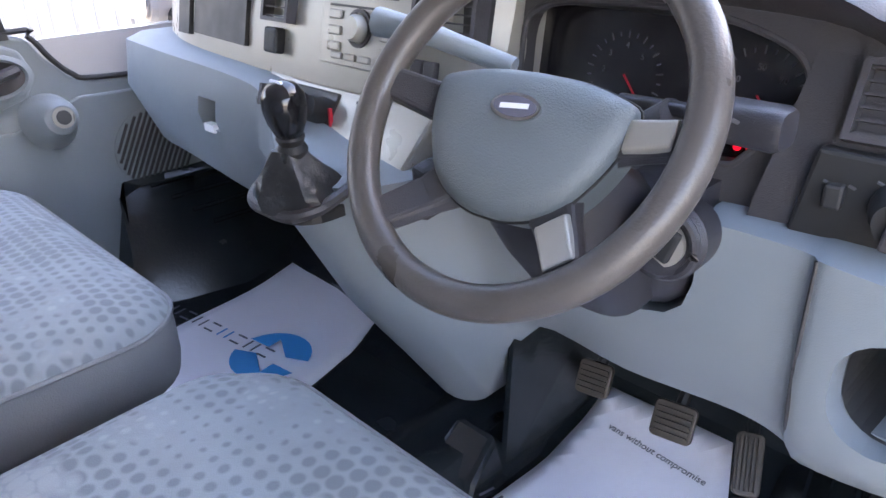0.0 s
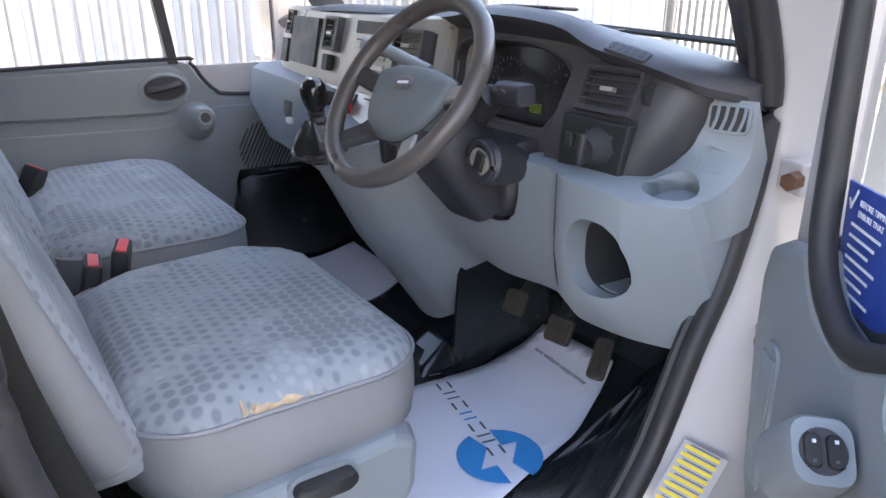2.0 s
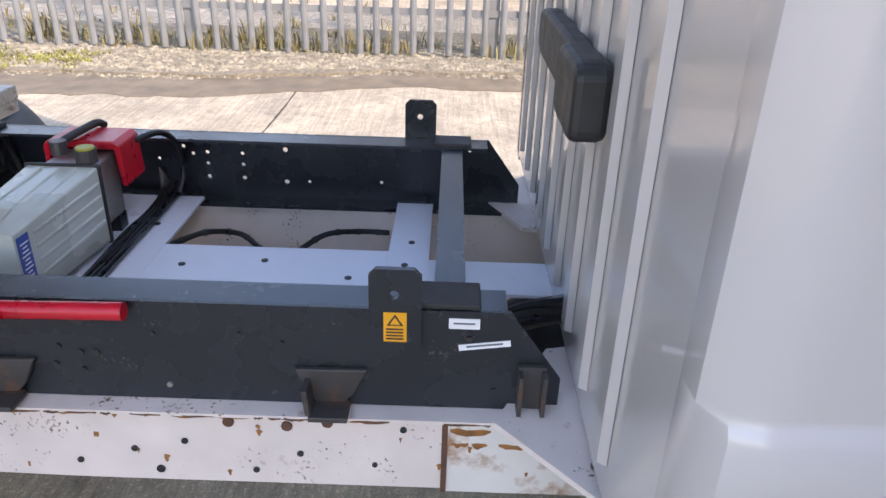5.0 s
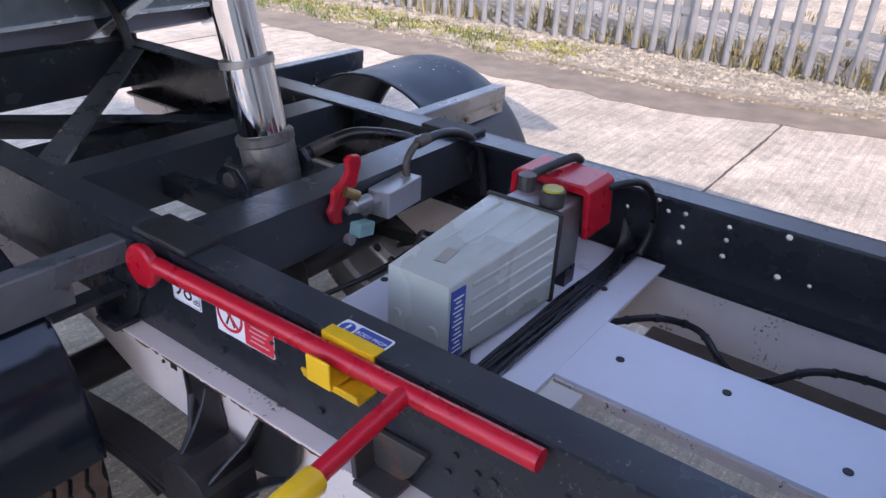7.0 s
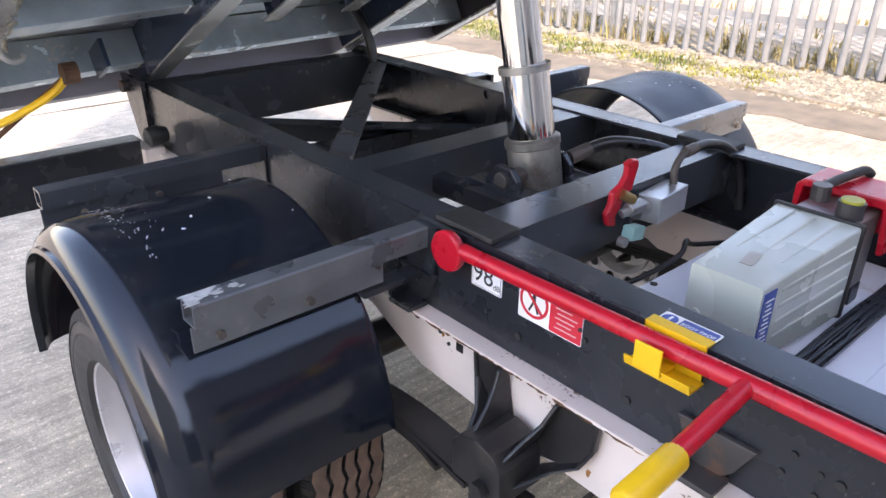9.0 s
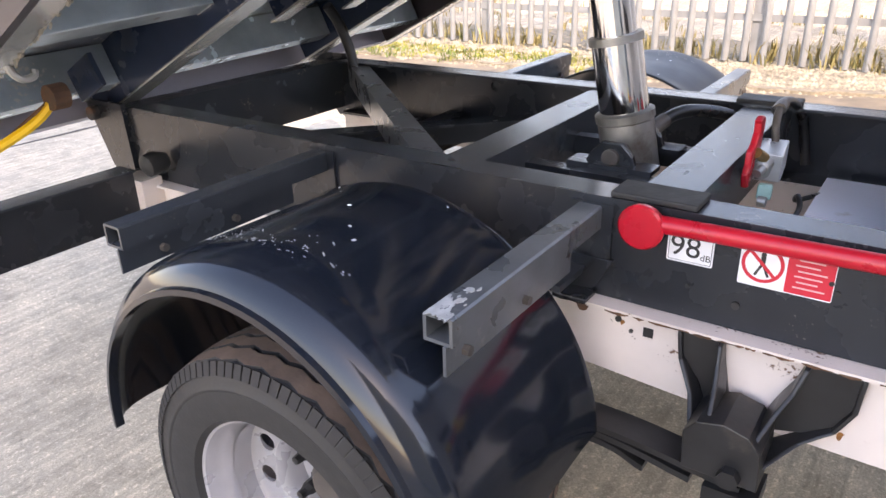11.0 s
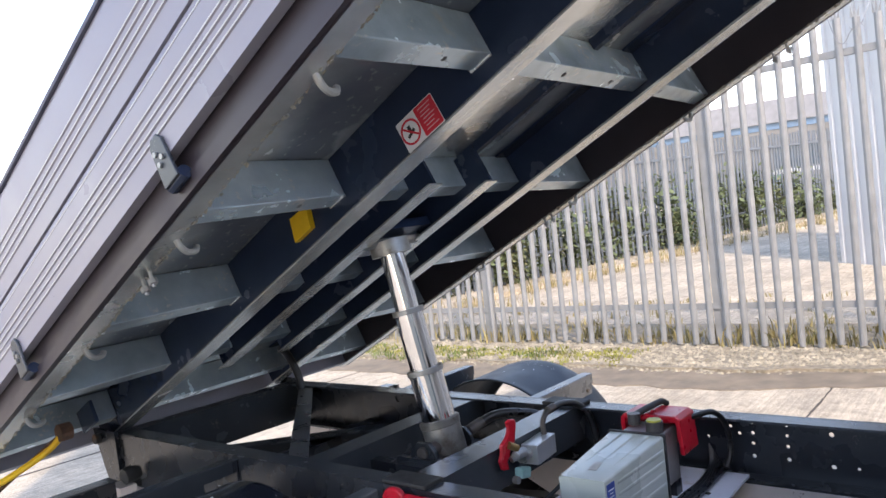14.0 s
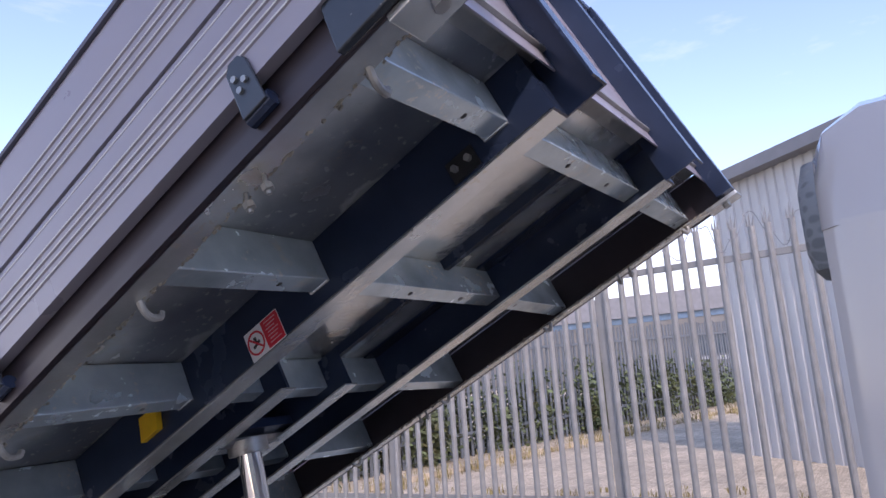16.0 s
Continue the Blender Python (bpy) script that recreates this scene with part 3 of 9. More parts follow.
M_GREASE = material("oily black metal", (0.020, 0.020, 0.021), 0.36, 0.1, 0.25, 14, 0.12, 60, (0.06, 0.048, 0.04), 0.25, 8, 0, 0.06)
M_STEEL = material("bare grey steel", (0.36, 0.36, 0.35), 0.4, 0.7, 0.2, 20, 0.1, 80, (0.20, 0.15, 0.11), 0.3, 12)
M_HOSE = material("black hose", (0.014, 0.014, 0.015), 0.34, 0, 0.2, 20, 0.15, 200)
M_LABELYEL = material("yellow label", (0.86, 0.64, 0.05), 0.45, 0, 0.05, 20)
chassis = thing("tipper_chassis", "black tipper subframe bolted on a white truck frame", "chassis")


def c_rail(x, side):
    """A pressed rail: web outside, flanges inwards, cut down at the front."""
    web = [(-3.64, 0.60), (-0.69, 0.60), (-0.69, 0.665), (-0.78, 0.79), (-3.60, 0.79), (-3.77, 0.775), (-3.80, 0.74), (-3.77, 0.70)]
    bm = prism(web, "x", x, x - side * 0.007)
    return bm


for s in (1, -1):
    rail = part("side_rail", c_rail(0.45 * s, s), M_BLACKSTEEL, chassis)
    if s < 0:
        bm = bmesh.new()
        for y, z, r in ((-1.61, 0.747, 0.007), (-1.585, 0.727, 0.007), (-1.546, 0.764, 0.007), (-1.546, 0.732, 0.007), (-1.547, 0.70, 0.007), (-1.547, 0.662, 0.008), (-1.45, 0.763, 0.007), (-1.45, 0.731, 0.007), (-1.45, 0.70, 0.007), (-1.45, 0.661, 0.008), (-1.332, 0.746, 0.009), (-1.333, 0.653, 0.009), (-1.27, 0.655, 0.006), (-1.07, 0.66, 0.006), (-0.83, 0.76, 0.006), (-1.68, 0.71, 0.006), (-2.99, 0.746, 0.02)):
            disc((-0.447, y, z), r * 0.8, 0.05, "x", 10, bm)
        cut(rail, bm)
    part("top_flange", box((s * 0.4435, -3.60, 0.782), (s * 0.375, -0.785, 0.7895)), M_FLANGE, chassis, "worn top flange")
    part("bottom_flange", box((s * 0.4435, -3.60, 0.6005), (s * 0.375, -0.70, 0.608)), M_BLACKSTEEL, chassis)
    # hinge plate and spring at the rear
    part("hinge_plate", prism([(-3.80, 0.80), (-3.63, 0.80), (-3.62, 0.62), (-3.68, 0.57), (-3.72, 0.62)], "x", s * 0.452, s * 0.466), M_BLACKSTEEL, chassis)
    part("hinge_pin", disc((s * 0.472, -3.755, 0.765), 0.020, 0.03, "x", 16), M_MOUNT, chassis, bevel=0.003)


def channel(y0, y1, z0, z1, open_side, x0=-0.44, x1=0.44, t=0.006):
    """A C section across the frame, open to the front (1) or the rear (-1)."""
    a, b, k = (y0, y1, t) if open_side > 0 else (y1, y0, -t)
    return prism([(a, z0), (b, z0), (b, z0 + t), (a + k, z0 + t), (a + k, z1 - t), (b, z1 - t), (b, z1), (a, z1)], "x", x0, x1)


part("cross_member", channel(-0.905, -0.852, 0.70, 0.787, 1), M_FLANGE, chassis, "grey worn cross channel")
part("cross_member", channel(-2.205, -2.105, 0.665, 0.785, -1), M_FLANGE, chassis)
part("cross_member", channel(-2.625, -2.535, 0.665, 0.785, -1), M_FLANGE, chassis)
part("cross_member", channel(-3.72, -3.64, 0.61, 0.781, -1), M_FLANGE, chassis)
part("cross_member", box((-0.44, -3.16, 0.56), (0.44, -3.08, 0.65)), M_BLACKSTEEL, chassis)
for y, w in ((-2.155, 0.075), (-0.878, 0.05)):
    for s in (1, -1):
        part("pad", box((s * 0.37, y - w, 0.790), (s * 0.447, y + w, 0.801)), M_RUBBER, chassis, "black rubber pad", bevel=0.003)
# diagonal angle
a, b = Vector((0.41, -2.62, 0.0)), Vector((-0.43, -3.56, 0.0))
d = (b - a).normalized()
ang = math.degrees(math.atan2(d.y, d.x))
bm = obox(((a.x + b.x) / 2, (a.y + b.y) / 2, 0.778), ((b - a).length, 0.062, 0.006), (0, 0, ang))
obox(((a.x + b.x) / 2 - d.y * 0.028, (a.y + b.y) / 2 + d.x * 0.028, 0.738), ((b - a).length, 0.006, 0.075), (0, 0, ang), bm)
part("brace", bm, M_BRACKET, chassis, "worn grey diagonal brace")
a, b = Vector((0.425, -3.64, 0.0)), Vector((-0.43, -2.80, 0.0))
d = (b - a).normalized()
ang = math.degrees(math.atan2(d.y, d.x))
bm = obox(((a.x + b.x) / 2, (a.y + b.y) / 2, 0.672), ((b - a).length, 0.07, 0.006), (0, 0, ang))
obox(((a.x + b.x) / 2 - d.y * 0.032, (a.y + b.y) / 2 + d.x * 0.032, 0.635), ((b - a).length, 0.006, 0.07), (0, 0, ang), bm)
part("brace", bm, M_FLANGE, chassis)
# front lift plates
for s, z0, z1 in ((1, 0.72, 0.868), (-1, 0.72, 0.892)):
    pl = part("lift_plate", prism([(-1.006, z0), (-0.923, z0), (-0.923, z1 - 0.012), (-0.935, z1), (-0.994, z1), (-1.006, z1 - 0.012)], "x", s * 0.4515, s * 0.462), M_BLACKSTEEL, chassis)
    cut(pl, disc((s * 0.456, -0.966, z1 - 0.045), 0.008, 0.05, "x", 12))
M_ORANGE = material("orange label", (0.80, 0.36, 0.015), 0.45, 0, 0.05, 20)
lab = part("warning_label", box((0.4622, -0.983, 0.738), (0.4632, -0.946, 0.792)), M_ORANGE, chassis, "orange warning label")
part("triangle", prism([(-0.978, 0.768), (-0.951, 0.768), (-0.9645, 0.789)], "x", 0.4633, 0.4636), M_BLACKINK, lab)
part("triangle_inside", prism([(-0.973, 0.7705), (-0.956, 0.7705), (-0.9645, 0.784)], "x", 0.4637, 0.464), M_ORANGE, lab)
for k in range(4):
    part("text_bar", box((0.4633, -0.979, 0.742 + 0.006 * k), (0.4636, -0.951, 0.745 + 0.006 * k)), M_BLACKINK, lab)
for y0, z0, w, tilt in ((-0.879, 0.762, 0.05, 0), (-0.862, 0.722, 0.085, 8)):
    pl = part("maker_plate", obox((0.451, y0 + w / 2, z0 + 0.006), (0.0015, w, 0.019 if tilt == 0 else 0.011), (tilt, 0, 0)), M_WHITEINK, chassis, "small printed sticker")
    part("text_bar", obox((0.452, y0 + w / 2, z0 + 0.007), (0.001, w * 0.7, 0.003), (tilt, 0, 0)), M_GREYINK, pl)


# white truck frame under the subframe
def frame_side(s):
    lower = [(-0.60, 0.43), (-1.50, 0.43), (-1.90, 0.437), (-2.25, 0.46), (-2.42, 0.535), (-3.0, 0.545), (-3.66, 0.50)]
    upper = [(-3.66, 0.597), (-0.60, 0.597)]
    bm = prism(lower + upper, "x", s * 0.464, s * 0.456)
    return bm


for s in (1, -1):
    fr = part("frame_rail", frame_side(s), M_WHITEFRAME, chassis, "stained white painted frame rail")
    part("frame_flange", box((s * 0.38, -3.6, 0.592), (s * 0.487, -0.62, 0.5985)), M_WHITEFRAME, chassis)
    part("frame_inside", prism([(-0.60, 0.43), (-2.25, 0.46), (-2.42, 0.54), (-3.6, 0.54), (-3.6, 0.592), (-0.60, 0.592)], "x", s * 0.40, s * 0.405), M_WHITEFRAME, chassis)
part("front_section", prism([(-0.60, 0.428), (-0.878, 0.428), (-0.878, 0.592), (-0.60, 0.592)], "x", 0.465, 0.469), M_RUSTWHITE, chassis, "rust streaked front section of frame")
part("seam", box((0.4692, -0.884, 0.428), (0.4712, -0.874, 0.595)), M_RUST, chassis, "rusty welded seam")
r6 = random.Random(21)


def rust_line(y0, y1, z, high, x, thick, step):
    """Broken rust along an edge: short ragged chips end to end."""
    bm, y = bmesh.new(), y0
    while y < y1:
        n = r6.uniform(0.012, 0.07)
        if r6.random() < 0.72:
            top = [(y + n * k / 5, z + high * r6.uniform(0.0, 0.35)) for k in range(6)]
            low = [(y + n * k / 5, z - high * r6.uniform(0.2, 1.0) * math.sin(math.pi * (k + 0.5) / 6)) for k in range(5, -1, -1)]
            prism(top + low, "x", x, x + thick, bm)
        y += n + step * r6.random()
    return bm


tagged(part("rust_edge", rust_line(-2.30, -0.66, 0.5935, 0.0050, 0.4872, 0.0008, 0.012), M_RUST, chassis, "brown rust along the flange lip"), kind="stuff")
tagged(part("rust_stains", rust_line(-1.75, -0.88, 0.574, 0.006, 0.4642, 0.0006, 0.05), M_RUSTSTAIN, chassis), kind="stuff")
tagged(part("rust_bloom", rust_line(-0.87, -0.60, 0.566, 0.016, 0.4692, 0.0006, 0.006), M_RUSTSTAIN, chassis, "orange rust on the front section"), kind="stuff")
tagged(part("rust_streaks", rust_line(-0.87, -0.64, 0.536, 0.012, 0.4692, 0.0006, 0.02), M_RUSTSTAIN, chassis), kind="stuff")
for k in range(16):
    y = -0.70 - 1.5 * r6.random() ** 1.5
    z = r6.uniform(0.45, 0.575)
    r = r6.uniform(0.002, 0.006)
    blot = [(y + r * r6.uniform(0.6, 1.3) * math.cos(a), z + r * r6.uniform(0.5, 1.0) * math.sin(a) - (0.010 * r6.random() if math.sin(a) < -0.7 else 0)) for a in [2 * math.pi * i / 11 for i in range(11)]]
    part("rust_spot", prism(blot, "x", 0.4692 if y > -0.878 else 0.4642, 0.4699 if y > -0.878 else 0.4649), M_RUSTSTAIN, chassis)
part("square_hole", box((0.4643, -2.143, 0.549), (0.466, -2.125, 0.567)), M_BLACKINK, chassis)
for y, z, r in ((-2.19, 0.57, 0.006), (-2.165, 0.552, 0.004), (-1.52, 0.47, 0.006), (-1.42, 0.50, 0.006), (-1.38, 0.455, 0.008), (-1.33, 0.52, 0.006), (-1.25, 0.565, 0.010), (-1.15, 0.56, 0.010), (-1.08, 0.57, 0.010), (-1.13, 0.50, 0.006), (-1.21, 0.46, 0.006), (-1.0, 0.48, 0.005), (-0.95, 0.56, 0.006), (-2.26, 0.578, 0.011)):
    part("frame_hole", disc((0.4655, y, z), r, 0.003, "x", 10), M_RUST if r > 0.009 else M_BLACKINK, chassis)
# steel discs are bolts; black discs stand for open holes in the web
for y, z in ((-2.0, 0.645), (-1.87, 0.72), (-1.86, 0.705), (-1.485, 0.69), (-1.485, 0.655), (-1.46, 0.69), (-1.36, 0.73), (-1.345, 0.63), (-1.15, 0.72), (-0.80, 0.64), (-0.845, 0.74), (-1.22, 0.735), (-1.52, 0.70), (-1.53, 0.665), (-1.77, 0.64), (-2.08, 0.66)):
    part("bolt", disc((0.452, y, z), random.choice((0.004, 0.005, 0.007)), 0.004, "x", 10), M_STEEL if random.random() < 0.3 else M_BLACKINK, chassis)
# rusted mounting brackets hanging over the frame
for y, lab in ((-1.07, "rusty folded mounting bracket"), (-2.27, "black folded mounting bracket"), (-1.62, "rusty folded mounting bracket")):
    bm = prism([(y - 0.06, 0.676), (y + 0.06, 0.678), (y + 0.035, 0.628), (y + 0.02, 0.612), (y - 0.025, 0.610), (y - 0.04, 0.63)], "x", 0.4515, 0.462)
    box((0.455, y - 0.035, 0.602), (0.505, y + 0.03, 0.612), bm)
    prism([(y - 0.045, 0.66), (y - 0.035, 0.66), (y - 0.03, 0.61), (y - 0.04, 0.61)], "x", 0.46, 0.50, bm)
    part("mount", bm, M_MOUNT if "rusty" in lab else M_BLACKSTEEL, chassis, lab, bevel=0.002)
bm = box((0.4515, -0.762, 0.60), (0.462, -0.716, 0.695))
box((0.462, -0.762, 0.60), (0.485, -0.755, 0.69), bm)
box((0.462, -0.723, 0.60), (0.485, -0.716, 0.69), bm)
part("mount", bm, M_MOUNT, chassis, "rusty channel bracket")
# spring hanger and leaf spring
for s in (1, -1):
    bm = bmesh.new()
    X = lambda v: s * v
    for leg in ([(-2.075, 0.594), (-2.006, 0.594), (-1.997, 0.545), (-1.985, 0.49), (-2.02, 0.46), (-2.035, 0.50), (-2.066, 0.54)], [(-1.874, 0.594), (-1.796, 0.594), (-1.800, 0.535), (-1.822, 0.492), (-1.865, 0.462), (-1.91, 0.45), (-1.925, 0.475), (-1.90, 0.525)]):
        prism(leg, "x", X(0.466), X(0.478), bm)
    for path in ([(-2.006, 0.594, 0.022), (-2.003, 0.565, 0.035), (-1.998, 0.535, 0.058), (-1.993, 0.505, 0.090), (-1.99, 0.47, 0.105)], [(-2.075, 0.594, 0.014), (-2.068, 0.545, 0.016), (-2.040, 0.50, 0.04), (-2.022, 0.46, 0.085)], [(-1.874, 0.594, 0.022), (-1.886, 0.555, 0.040), (-1.902, 0.525, 0.064), (-1.917, 0.490, 0.095), (-1.92, 0.46, 0.10)], [(-1.796, 0.594, 0.012), (-1.800, 0.535, 0.014), (-1.822, 0.492, 0.016), (-1.865, 0.462, 0.03), (-1.905, 0.43, 0.08)]):
        loft([[(X(0.470), y - 0.004, z), (X(0.470), y + 0.004, z), (X(0.470 + d), y + 0.004, z - 0.008), (X(0.470 + d), y - 0.004, z - 0.008)] for y, z, d in path], bm)
    prism([(-2.022, 0.398), (-2.026, 0.468), (-2.006, 0.494), (-1.966, 0.504), (-1.926, 0.494), (-1.906, 0.468), (-1.902, 0.398)], "x", X(0.478), X(0.582), bm)
    part("spring_hanger", bm, M_GREASE, chassis, "greasy black spring hanger", bevel=0.005)
    part("hanger_bolt", disc((X(0.585), -1.945, 0.415), 0.018, 0.03, "x", 6), M_GREASE, chassis)
    bm = bmesh.new()
    for k in range(3):
        pts = smooth_path([(X(0.53), -1.93 - 0.08 * k, 0.372 - 0.014 * k), (X(0.535), -2.2, 0.40 - 0.014 * k), (X(0.54), -2.55, 0.375 - 0.014 * k), (X(0.54), -2.95 + 0.08 * k, 0.42 - 0.014 * k)], 6)
        loft([[(p.x - 0.032, p.y, p.z - 0.006), (p.x + 0.032, p.y, p.z - 0.006), (p.x + 0.032, p.y, p.z + 0.006), (p.x - 0.032, p.y, p.z + 0.006)] for p in pts], bm)
    part("leaf_spring", bm, M_GREASE, chassis, "black leaf spring")
    part("spring_shoe", box((X(0.49), -1.985, 0.335), (X(0.575), -1.90, 0.37)), M_GREASE, chassis)
axle = part("axle", tube([(-0.8, -2.545, 0.335), (-0.2, -2.545, 0.335), (-0.15, -2.545, 0.335), (0, -2.545, 0.335), (0.15, -2.545, 0.335), (0.2, -2.545, 0.335), (0.8, -2.545, 0.335)], [0.045, 0.05, 0.11, 0.15, 0.11, 0.05, 0.045], 16), M_GREASE, chassis, smooth=True)
part("prop_shaft", tube([(0, -2.4, 0.36), (0.02, -0.4, 0.42)], 0.035, 12), M_GREASE, chassis, smooth=True)
# white cross panels of the frame
panels = []
for x0, x1, y0, y1 in ((-0.398, 0.22, -1.992, -1.552), (-0.10, 0.112, -1.552, -1.022), (-0.398, 0.15, -1.022, -0.925), (-0.06, 0.09, -0.925, -0.60), (-0.398, -0.06, -0.60, -0.58)):
    panels.append(box((x0, y0, 0.612), (x1 - 0.0005, y1 - 0.0005, 0.6195)))
M_PANEL = material("pale blue white paint", (0.70, 0.73, 0.80), 0.4, 0, 0.04, 6, 0.05, 60, (0.45, 0.42, 0.38), 0.12, 9)
for bm in panels:
    part("cross_panel", bm, M_PANEL, chassis, "white painted cross panel")
part("panel_drop", box((-0.103, -1.55, 0.47), (-0.097, -1.02, 0.6115)), M_WHITEFRAME, chassis)
part("panel_drop", box((0.1095, -1.55, 0.592), (0.1145, -1.02, 0.6115)), M_WHITEFRAME, chassis)
part("panel_floor", box((-0.39, -1.55, 0.455), (-0.105, -1.03, 0.465)), material("grimy underside", (0.13, 0.105, 0.085), 0.85, 0, 0.3, 8, 0.2, 60, (0.24, 0.20, 0.17), 0.4, 5), chassis)
for x, y in ((-0.21, -1.612), (0.0, -1.48), (-0.03, -1.30), (0.04, -1.10), (0.02, -1.66), (0.06, -1.98), (-0.15, -0.97), (-0.03, -0.98)):
    part("panel_hole", disc((x, y, 0.6205), 0.008, 0.002, "z", 12), M_BLACKINK, chassis)
for s in (1, -1):
    part("outrigger", prism([(s * 0.50, -0.80), (s * 0.28, -0.69), (s * 0.25, -0.56), (s * 0.66, -0.56), (s * 0.66, -0.66)], "z", 0.601, 0.612), M_WHITEFRAME, chassis, "white cab mounting outrigger")
# running gear seen down through the frame
M_DUSTYBROWN = material("road dirt on metal", (0.085, 0.062, 0.045), 0.8, 0.1, 0.4, 14, 0.3, 60, (0.15, 0.115, 0.085), 0.45, 7)
part("exhaust_pipe", tube(smooth_path([(0.18, -0.7, 0.42), (0.16, -1.3, 0.40), (0.13, -1.75, 0.42), (0.16, -2.05, 0.46), (0.24, -2.35, 0.44), (0.26, -2.9, 0.42)], 6), 0.026, 12), M_DUSTYBROWN, chassis, "dirt brown exhaust pipe", smooth=True)
part("tank_strap_plate", prism([(-0.36, -2.08), (-0.05, -2.08), (0.0, -1.98), (-0.04, -1.88), (-0.36, -1.88)], "z", 0.50, 0.508), M_DUSTYBROWN, chassis, "dirty brown plate")
part("brake_pipe", tube(smooth_path([(0.38, -1.90, 0.59), (0.22, -2.00, 0.57), (0.10, -1.96, 0.585), (-0.08, -2.02, 0.57), (-0.36, -1.95, 0.59)], 6), 0.004, 6), M_STEEL, chassis, "thin steel brake pipe", smooth=True)
for x, y, r in ((-0.10, -1.93, 0.022), (-0.22, -1.96, 0.016), (0.05, -2.03, 0.018)):
    part("fitting", disc((x, y, 0.528), r, 0.04, "z", 12), M_DUSTYBROWN, chassis, bevel=0.004)
# engine bits seen behind the cab
part("gearbox", tube([(0.02, -0.85, 0.40), (0.02, -0.7, 0.43), (0.02, -0.55, 0.45), (0.02, -0.4, 0.47)], [0.09, 0.13, 0.17, 0.18], 16), M_GREASE, chassis, "dusty black gearbox", smooth=True)
bm = bmesh.new()
for k in range(3):
    tube(smooth_path([(0.30 - 0.02 * k, -0.55, 0.70 + 0.02 * k), (0.26, -0.66, 0.67 + 0.02 * k), (0.20 - 0.03 * k, -0.76, 0.60), (0.16, -0.84, 0.50)], 6), 0.012, 8, bm)
part("loom", bm, M_HOSE, chassis, "sleeved black cable loom")
# rear crossbeam and light bars
for s in (1, -1):
    part("rear_bar", box((s * 0.53, -3.58, 0.50), (s * 0.98, -3.53, 0.645)), M_BLACKSTEEL, chassis, "black rear light bar")
    part("bar_end", box((s * 0.98, -3.585, 0.49), (s * 0.995, -3.50, 0.65)), M_BLACKSTEEL, chassis)
    part("bump_stop", tube([(s * 0.466, -3.47, 0.670), (s * 0.50, -3.47, 0.670), (s * 0.525, -3.47, 0.667), (s * 0.535, -3.47, 0.665)], [0.022, 0.032, 0.030, 0.014], 14), M_RUBBER, chassis, "black rubber bump stop", smooth=True)
    part("bar_flange", box((s * 0.53, -3.585, 0.646), (s * 0.98, -3.515, 0.652)), M_FLANGE, chassis)
    part("bar_mount", box((s * 0.467, -3.60, 0.52), (s * 0.53, -3.50, 0.62)), M_WHITEFRAME, chassis)

# ---- mudguard brackets ----
for s in (1, -1):
    for y, z, x1, fs in ((-2.238, 0.775, 0.925, 1), (-2.885, 0.775, 0.965, -1)):
        y -= 0.085 if s < 0 else 0.0
        xa, xb = sorted((s * 0.452, s * x1))
        g = prism([(y, z - 0.042), (y, z - 0.003), (y - 0.003, z), (y - 0.043, z), (y - 0.046, z - 0.003), (y - 0.046, z - 0.042)], "x", xa, xb)
        br = part("guard_bracket", g, M_BRACKET if fs > 0 else M_FLANGE, chassis, "worn grey mudguard bracket of box section" if fs > 0 else "black mudguard bracket of box section")
        hollow = bmesh.new()
        box((s * (x1 - 0.10), y - 0.041, z - 0.037), (s * (x1 + 0.02), y - 0.005, z - 0.005), hollow)
        cut(br, hollow)
        part("strip", box((min(s * 0.56, s * (x1 + 0.004)), y - 0.013, z - 0.086), (max(s * 0.56, s * (x1 + 0.004)), y - 0.008, z - 0.0415)), M_BRACKET if fs > 0 else M_FLANGE, br)
        for x in (0.885, 0.72):
            part("bolt", disc((s * x, y - 0.004, z - 0.066), 0.008, 0.012, "y", 6), M_HUBMETAL, br)
        part("root_plate", box((s * 0.4525, y - 0.06, 0.66), (s * 0.458, y + 0.02, 0.778)), M_BLACKSTEEL, br)
        if s > 0 and fs > 0:
            chips, r8 = bmesh.new(), random.Random(12)
            for k in range(46):
                cx, cy, r = x1 - 0.10 * r8.random() ** 1.8, y - 0.004 - 0.038 * r8.random(), r8.uniform(0.002, 0.008)
                prism([(cx + r * 1.6 * r8.uniform(0.5, 1.2) * math.cos(a), max(y - 0.042, min(y - 0.0045, cy + r * r8.uniform(0.4, 1.0) * math.sin(a)))) for a in [2 * math.pi * i / 8 for i in range(8)]], "z", z, z + 0.0006 + 0.00001 * k, chips)
            tagged(part("worn_patch", chips, material("scraped bare metal", (0.46, 0.46, 0.45), 0.5, 0.2, 0.2, 60), br, "scraped white end of the bracket"), kind="stuff")

# ---- wheels ----
WY, WZ = -2.560, 0.292


